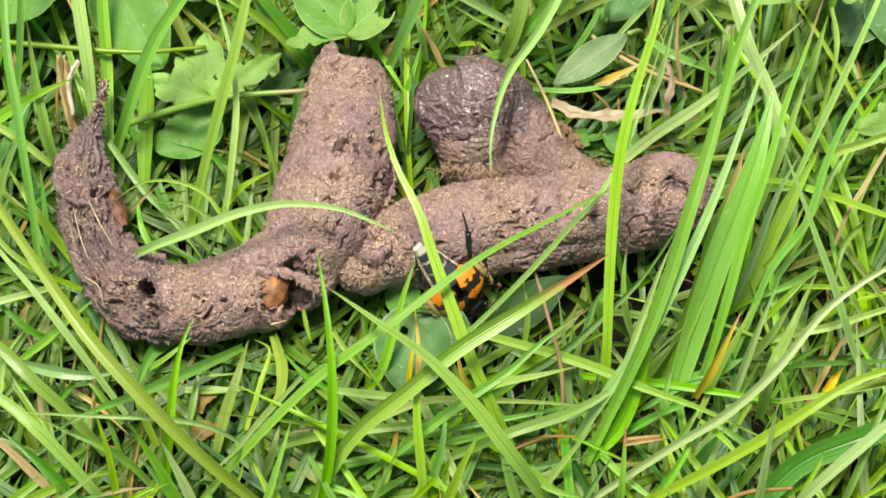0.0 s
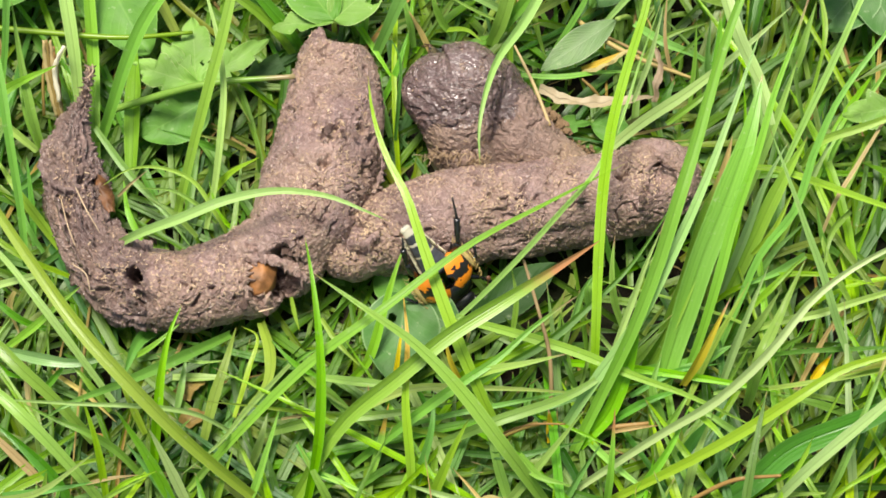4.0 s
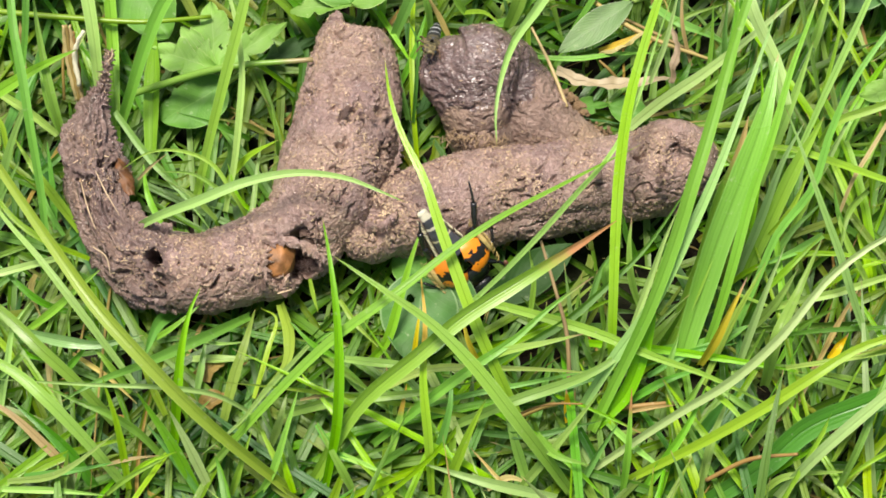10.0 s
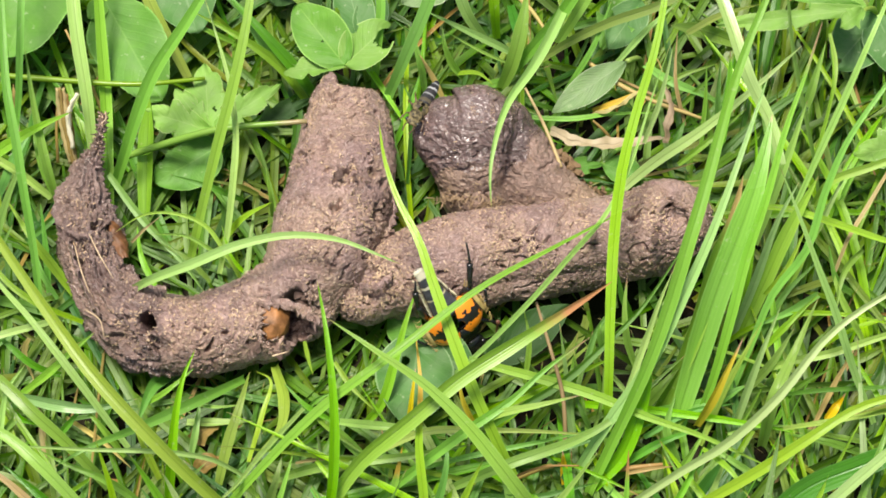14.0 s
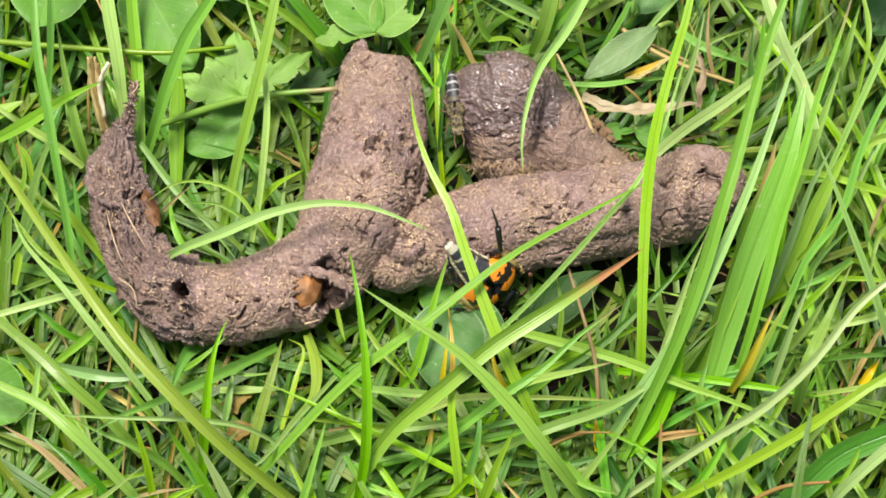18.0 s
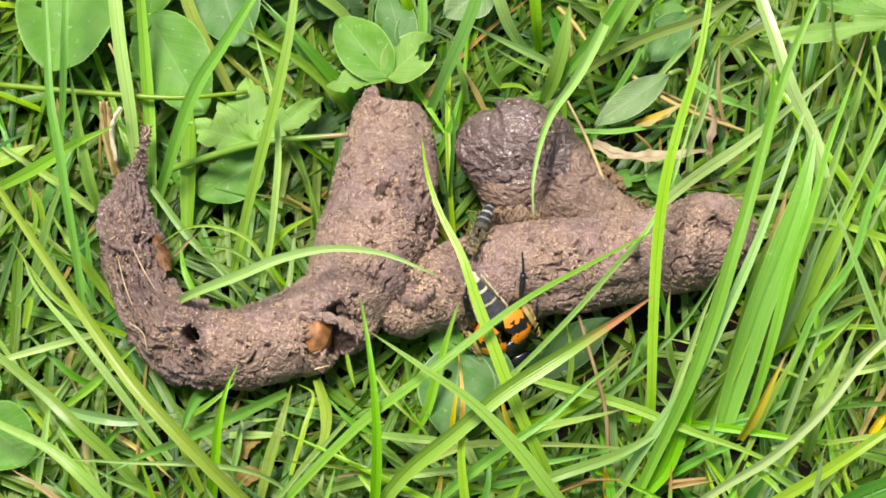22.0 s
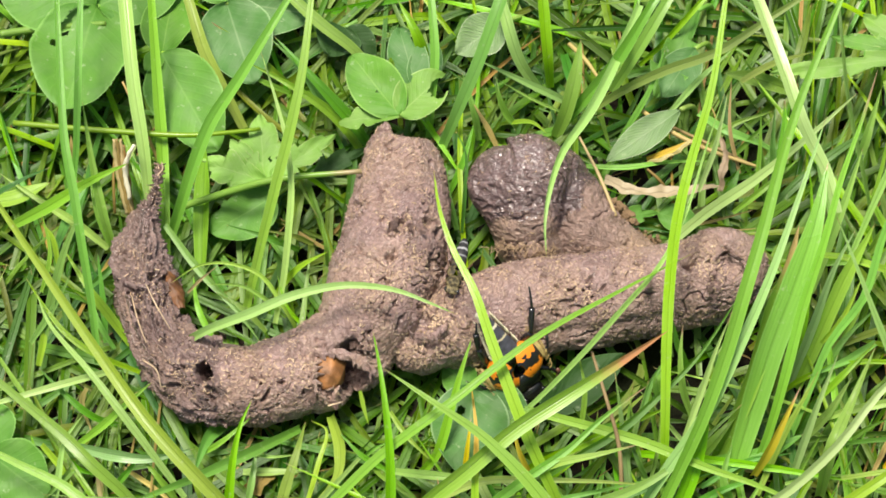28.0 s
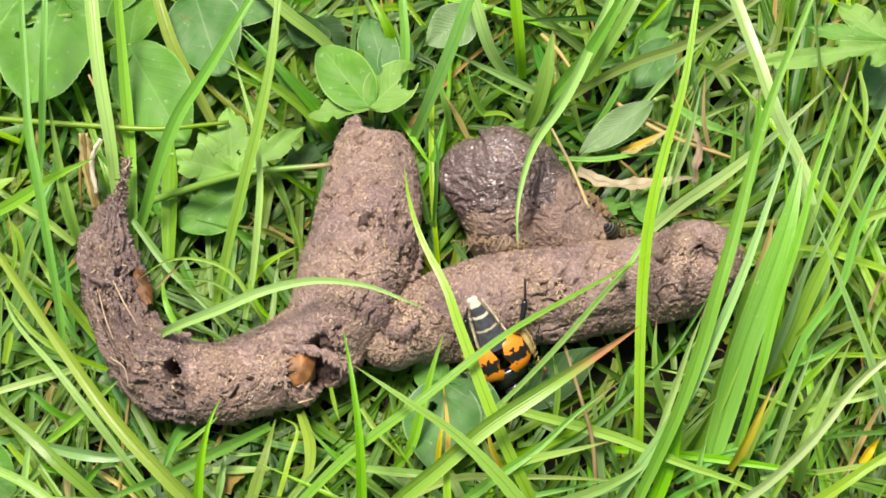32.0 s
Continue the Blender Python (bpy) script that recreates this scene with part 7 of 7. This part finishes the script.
def banded(name, base, bands, rough=0.45):
    """Shell with cross bands: (centre, half width in mm, colour) along y, and a groove at every ring."""
    m, n, l, b = material(name, rough, 0.3)
    at = n.new("ShaderNodeTexCoord").outputs["Object"]
    sep = n.new("ShaderNodeSeparateXYZ")
    l.new(at, sep.inputs[0])
    y = math_node(n, l, "ADD", math_node(n, l, "MULTIPLY", sep.outputs[1], 1000.0), math_node(n, l, "MULTIPLY", grain(n, l, 1800.0, 2.0, at), 0.5))
    c = mixed(n, l, ramp(n, l, grain(n, l, 900.0, 3.0, at), 0.3, 0.7), tuple(0.7 * x for x in base), tuple(1.4 * x for x in base))
    for mid, half, colour in bands:
        c = mixed(n, l, ramp(n, l, math_node(n, l, "ABSOLUTE", math_node(n, l, "SUBTRACT", y, mid + 0.25), 0.0), half + 0.12, half), c, colour)
    l.new(c, b.inputs["Base Color"])
    ring = math_node(n, l, "ABSOLUTE", math_node(n, l, "SINE", math_node(n, l, "MULTIPLY", y, 2.4), 0.0), 0.0)
    bumped(n, l, b, math_node(n, l, "POWER", ring, 0.5), 0.00006, 0.5)
    return m


def stand(place, ahead, up):
    """The pose of an animal at place (mm) whose +y looks ahead."""
    y = Vector(ahead).normalized()
    x = y.cross(Vector(up)).normalized()
    z = x.cross(y)
    return Matrix.Translation(Vector(place) * MM) @ Matrix((x, y, z)).transposed().to_4x4()


def rounded(size, at, front=0.0, flat=0.55, u=28, v=18):
    """A domed body segment; front > 0 narrows it ahead."""
    bm = bmesh.new()
    for w in ball(bm, (0, 0, 0), (1 / MM,) * 3, u, v):
        x, y, z = w.co
        k = 1 - front * y
        w.co = ((at[0] + size[0] * math.copysign(abs(x) ** 0.85, x) * k) * MM, (at[1] + size[1] * math.copysign(abs(y) ** 0.8, y)) * MM,
                (at[2] + size[2] * (z if z > 0 else z * flat) * k) * MM)
    return bm


def leg(parent, hip, knee, ankle, toe, thick, mat, hair=None):
    """Thigh, shin and foot, each a mesh under the thigh."""
    bm = bmesh.new()
    tube(bm, [hip, np.add(hip, knee) / 2 + [0, 0, 0.15], knee], (thick * 0.7, thick, thick * 0.6), 10, 10)
    thigh = part("thigh", bm, mat, parent)
    bm = bmesh.new()
    tube(bm, [knee, np.add(knee, ankle) / 2, ankle], (thick * 0.45, thick * 0.7, thick * 0.75), 10, 10)
    part("shin", bm, mat, thigh)
    bm = bmesh.new()
    tube(bm, [ankle, np.add(ankle, toe) / 2 + [0, 0, 0.2], toe], (thick * 0.35, thick * 0.28, thick * 0.2), 8, 10)
    part("foot", bm, mat, thigh)
    return thigh


def burying_beetle():
    root = tagged(new("burying_beetle"), "black and orange burying beetle digging head-down beside the dropping", "beetle")
    wing = wing_material()
    for side in (-1, 1):
        bm = rounded((4.7, 3.6, 2.4), (0, -0.3, 0), -0.08)
        cut = [v for v in bm.verts if v.co.x * side < 0.00004]
        bmesh.ops.delete(bm, geom=cut, context="VERTS")
        ob = part("wing_case", bm, wing, root, "orange wing case with jagged black bands")
        ob.matrix_basis = Matrix.Rotation(radians(1 * side), 4, "Y") @ Matrix.Translation((0.00006 * side, 0, 0))
    cream, band = (0.66, 0.60, 0.45), (0.50, 0.43, 0.27)
    bm = bmesh.new()
    tube(bm, [(0, -2.5, -0.2), (0, -5, -0.1), (0, -7.8, -0.1), (0, -10.4, -0.2), (0, -11.6, -0.4)], (2.6, 2.05, 1.6, 1.15, 0.7), 24, 28, 0.7)
    ball(bm, (0, -11.5, -0.4), (0.9, 0.7, 0.55))
    # black rings given a bluish-grey base, the sky's reflection put into the colour
    part("abdomen", bm, banded("abdomen_banded", (0.06, 0.06, 0.072), ((-6.4, 0.12, band), (-8.8, 0.2, cream), (-11.3, 0.75, cream)), 0.3), root, "dark abdomen with cream bands and pale tip")
    part("pronotum", rounded((3.1, 1.8, 1.2), (0, 4.6, -1.7), 0.1), BLACK, root)
    head = part("head", rounded((2.1, 1.5, 1.1), (0, 7.3, -1.7), 0.12), BLACK, root)
    for side in (-1, 1):
        bm = bmesh.new()
        tip = (3.8, 10.1, -1.6) if side > 0 else (-5.4, 5.2, 0.3)
        tube(bm, [(1.4 * side, 8.3, -1.5), (2.9 * side, 8.6, -1.2), tip], (0.14, 0.13, 0.16), 8)
        ball(bm, tip, (0.38, 0.5, 0.32))
        part("antenna", bm, CLUB, head, "antenna with a reddish-brown club")
        bm = bmesh.new()
        ball(bm, (1.7 * side, 7.6, -1.3), (0.5, 0.5, 0.5))
        part("eye", bm, BLACK, head)
        leg(root, (2.6 * side, 3.2, -1.8), (4.6 * side, 5.6, -1.8), (5.4 * side, 8.0, -2.4), (5.6 * side, 9.6, -2.6), 0.45, BLACK)
        leg(root, (3.2 * side, 0.4, -1.8), (6.0 * side, 1.2, -0.9), (6.9 * side, -0.6, -1.2), (7.9 * side, -1.9, -1.4), 0.36, BLACK)
        bm = bmesh.new()
        r = np.random.default_rng(40 + side)
        for k in range(46):
            y = r.uniform(-4.6, 4.4)
            x = (4.9 - 0.05 * abs(y) ** 1.6) * side
            tube(bm, [(x, y, -0.2), (x + 0.5 * side, y - 0.35, r.uniform(-0.4, 0.5)), (x + 0.85 * side, y - 0.9, r.uniform(-0.6, 0.6))], (0.07, 0.06, 0.03), 4, 4)
        part("hair_fringe", bm, GOLD, root, "golden hair fringe along the wing case")
    for side in (-1, 1):
        bm = bmesh.new()
        r = np.random.default_rng(60 + side)
        for k in range(90):
            y = r.uniform(-10.6, -3.4)
            x = (2.35 + 0.17 * (y + 3.4)) * side
            tube(bm, [(x, y, -0.1), (x + 0.25 * side, y - 0.3, r.uniform(0.0, 0.5)), (x + 0.35 * side, y - 0.8, r.uniform(-0.1, 0.6))], (0.09, 0.08, 0.04), 4, 4)
        part("hair_fringe", bm, CREAM, root, "cream hair fringe along the abdomen")
        bm = bmesh.new()
        ball(bm, (4.75 * side, -0.6, -0.1), (0.55, 2.6, 0.75), 16, 12)
        part("wing_edge", bm, GOLD, root, "golden folded edge of the wing case")
    for side in (-1, 1):
        knee = (3.3, -6.8, 0.5) if side > 0 else (-5.0, -4.4, 1.2)
        ankle = (2.3, -9.6, 0.7) if side > 0 else (-7.3, -8.0, 1.0)
        toe = (1.2, -11.2, 0.4) if side > 0 else (-8.8, -11.2, 0.3)
        leg(root, (3.4 * side, -2.6, -1.2), knee, ankle, toe, 0.7, BLACK)
    return root


def rove_beetle():
    root = tagged(new("rove_beetle"), "slender mottled golden-brown rove beetle with a banded black abdomen", "beetle")
    hair = mottle_material()
    head = part("head", rounded((1.35, 1.1, 0.8), (0, 5.6, 0.1), 0.05), hair, root)
    part("pronotum", rounded((1.45, 1.35, 0.95), (0, 3.5, 0.1), -0.06), hair, root)
    for side in (-1, 1):
        bm = rounded((1.75, 1.6, 1.0), (0, 1.0, 0.15), -0.05)
        bmesh.ops.delete(bm, geom=[v for v in bm.verts if v.co.x * side < 0.00002], context="VERTS")
        part("wing_case", bm, hair, root, "short mottled golden wing case")
        bm = bmesh.new()
        tube(bm, [(0.6 * side, 6.4, 0.2), (0.9 * side, 7.9, 0.4), (0.7 * side, 9.3, 0.1)], (0.12, 0.11, 0.13), 6)
        part("antenna", bm, BROWN, head)
        bm = bmesh.new()
        ball(bm, (1.15 * side, 5.9, 0.35), (0.35, 0.42, 0.35))
        part("eye", bm, BLACK, head)
        leg(root, (1.0 * side, 3.6, -0.3), (1.9 * side, 4.4, 0.2), (2.3 * side, 5.6, -0.7), (2.5 * side, 6.6, -0.9), 0.22, BROWN)
        leg(root, (1.2 * side, 1.4, -0.4), (2.3 * side, 1.2, 0.2), (2.8 * side, 0.0, -0.7), (3.1 * side, -0.9, -0.9), 0.22, BROWN)
        leg(root, (1.2 * side, 0.2, -0.4), (2.2 * side, -1.2, 0.2), (2.5 * side, -2.9, -0.7), (2.7 * side, -4.0, -0.9), 0.22, BROWN)
    bm = bmesh.new()
    tube(bm, [(0, -0.3, 0.1), (0, -2.2, 0.35), (0, -4.2, 0.95), (0, -5.8, 1.4), (0, -6.6, 1.6)], (1.35, 1.35, 1.2, 0.9, 0.45), 20, 26, 0.62)
    part("abdomen", bm, banded("abdomen_dark", (0.022, 0.021, 0.022), ((-1.0, 0.4, (0.08, 0.065, 0.04)), (-2.7, 0.12, (0.2, 0.2, 0.2)), (-4.2, 0.18, (0.3, 0.3, 0.3)), (-5.6, 0.12, (0.24, 0.24, 0.24)))), root,
         "black abdomen with thin greyish bands")
    return root


BURIER, ROVER = burying_beetle(), rove_beetle()


def motions():
    view = Vector((0, -0.47, 0.88))
    walk(BURIER, [(t, stand(mid, Vector(mid) - Vector(tail), view)) for t, tail, mid in (
        (0.0, (1.2, -12.9, 17.5), (6.8, -15.1, 9.0)),
        (2.5, (0.8, -11.9, 17.5), (6.7, -15.3, 9.0)),
        (6.0, (0.6, -11.6, 17.5), (6.7, -15.5, 9.0)),
        (9.0, (0.5, -12.0, 17.5), (6.7, -15.9, 9.0)),
        (13.0, (0.9, -11.9, 17.5), (6.2, -15.6, 9.0)),
        (17.0, (1.1, -12.9, 17.5), (6.6, -14.8, 9.0)),
        (19.0, (1.2, -13.2, 17.5), (6.7, -14.4, 9.0)),
        (21.0, (1.9, -11.4, 17.5), (7.0, -14.6, 9.0)),
        (23.0, (2.9, -8.9, 17.5), (7.3, -15.2, 9.0)),
        (24.5, (3.2, -7.8, 17.5), (7.5, -14.8, 9.0)),
        (26.5, (1.6, -11.6, 17.5), (7.0, -14.6, 9.0)),
        (28.0, (1.9, -10.6, 17.5), (7.0, -14.7, 9.0)),
        (29.0, (2.3, -10.6, 17.5), (7.7, -14.6, 9.0)),
        (30.0, (3.1, -10.2, 17.5), (8.4, -14.5, 9.0)),
        (31.0, (4.2, -9.0, 17.5), (9.4, -14.0, 9.0)),
        (32.0, (4.9, -8.8, 17.5), (9.3, -14.3, 9.0)),
    )])
    small = Matrix.Diagonal((0.86, 0.86, 0.86, 1))
    for piece in ROVER.children:
        piece.matrix_basis = small @ piece.matrix_basis
    walk(ROVER, [
        (t, stand(place, ahead, up)) for t, place, ahead, up in (
            (0.0, (9.5, 27.7, 10.5), (-0.12, -0.39, 0.91), (0.00, -0.47, 0.88)),
            (1.0, (8.3, 27.4, 9.5), (-0.16, -0.44, 0.89), (0.00, -0.47, 0.88)),
            (2.0, (7.2, 26.9, 9.5), (-0.09, -0.50, 0.86), (0.00, -0.47, 0.88)),
            (3.0, (6.5, 26.7, 9.0), (-0.11, -0.51, 0.85), (0.00, -0.47, 0.88)),
            (6.0, (1.9, 21.1, 16.0), (-0.14, -0.62, 0.77), (0.00, -0.47, 0.88)),
            (8.0, (1.5, 20.4, 17.0), (-0.05, -0.77, 0.64), (0.00, -0.47, 0.88)),
            (10.0, (1.6, 20.3, 17.0), (-0.10, -0.77, 0.63), (0.00, -0.47, 0.88)),
            (11.0, (1.1, 20.4, 16.5), (-0.31, -0.80, 0.52), (0.00, -0.47, 0.88)),
            (12.0, (0.9, 20.0, 17.0), (-0.44, -0.79, 0.43), (0.00, -0.47, 0.88)),
            (13.0, (1.0, 20.0, 17.0), (-0.38, -0.83, 0.42), (0.00, -0.47, 0.88)),
            (14.5, (1.1, 19.6, 17.2), (-0.35, -0.87, 0.35), (0.00, -0.47, 0.88)),
            (16.5, (1.5, 19.6, 17.2), (-0.33, -0.89, 0.32), (0.00, -0.47, 0.88)),
            (17.3, (0.8, 17.8, 17.5), (-0.10, -0.99, 0.09), (0.00, -0.47, 0.88)),
            (18.0, (1.2, 13.6, 17.0), (0.10, -0.99, 0.00), (0.00, -0.47, 0.88)),
            (19.0, (1.2, 12.6, 17.0), (0.21, -0.98, 0.00), (0.00, -0.47, 0.88)),
            (19.4, (2.4, 9.6, 17.8), (0.19, -0.84, -0.50), (0.00, -0.47, 0.88)),
            (19.8, (4.4, 5.9, 16.3), (0.13, -0.81, -0.57), (0.00, -0.47, 0.88)),
            (20.0, (4.3, 4.2, 15.2), (0.02, -1.00, -0.08), (0.00, -0.47, 0.88)),
            (20.6, (4.5, 1.0, 17.0), (-0.19, -0.98, -0.04), (0.00, -0.47, 0.88)),
            (21.0, (4.0, 1.6, 15.8), (-0.03, -1.00, 0.09), (0.00, -0.47, 0.88)),
            (21.4, (4.2, 0.2, 16.7), (-0.34, -0.94, 0.02), (0.00, -0.47, 0.88)),
            (21.8, (3.5, -0.6, 16.5), (-0.34, -0.92, 0.19), (0.00, -0.47, 0.88)),
            (22.2, (2.6, -0.5, 15.1), (-0.23, -0.89, 0.39), (0.00, -0.47, 0.88)),
            (22.6, (-1.2, 0.4, 13.3), (-0.86, -0.51, 0.04), (0.00, -0.47, 0.88)),
            (23.0, (-1.7, 1.0, 12.5), (-0.77, -0.58, 0.28), (0.00, -0.47, 0.88)),
            (24.5, (-1.7, -2.1, 16.6), (-0.99, -0.17, -0.00), (0.00, -0.47, 0.88)),
            (26.5, (-2.4, -1.2, 15.1), (-0.89, -0.34, 0.32), (0.00, -0.47, 0.88)),
            (27.0, (-2.4, -2.0, 15.5), (-0.28, -0.90, 0.34), (0.00, -0.47, 0.88)),
            (27.5, (-2.6, -1.0, 15.0), (-0.19, -0.92, 0.33), (0.00, -0.47, 0.88)),
            (28.0, (-2.2, -0.6, 15.4), (-0.18, -0.94, 0.29), (0.00, -0.47, 0.88)),
            (28.5, (-2.6, -0.7, 15.3), (-0.07, -0.95, 0.31), (0.00, -0.47, 0.88)),
            (29.0, (-2.3, -1.2, 15.0), (-0.09, -0.93, 0.36), (0.00, -0.47, 0.88)),
            (29.6, (4.4, 3.9, 12.2), (0.98, 0.01, 0.19), (0.00, -0.47, 0.88)),
            (30.0, (8.9, 4.9, 13.4), (0.95, -0.31, 0.09), (0.00, -0.47, 0.88)),
            (30.6, (18.0, 6.6, 14.6), (0.60, -0.30, -0.74), (0.00, -0.47, 0.88)),
            (31.0, (21.2, 7.6, 13.0), (0.21, -0.17, -0.96), (0.00, -0.47, 0.88)),
            (31.5, (26.4, 7.4, 12.2), (0.46, 0.01, -0.89), (0.00, -0.47, 0.88)),
            (32.0, (28.2, 7.2, 10.4), (0.53, 0.05, -0.85), (0.00, -0.47, 0.88)),
        )])


motions()
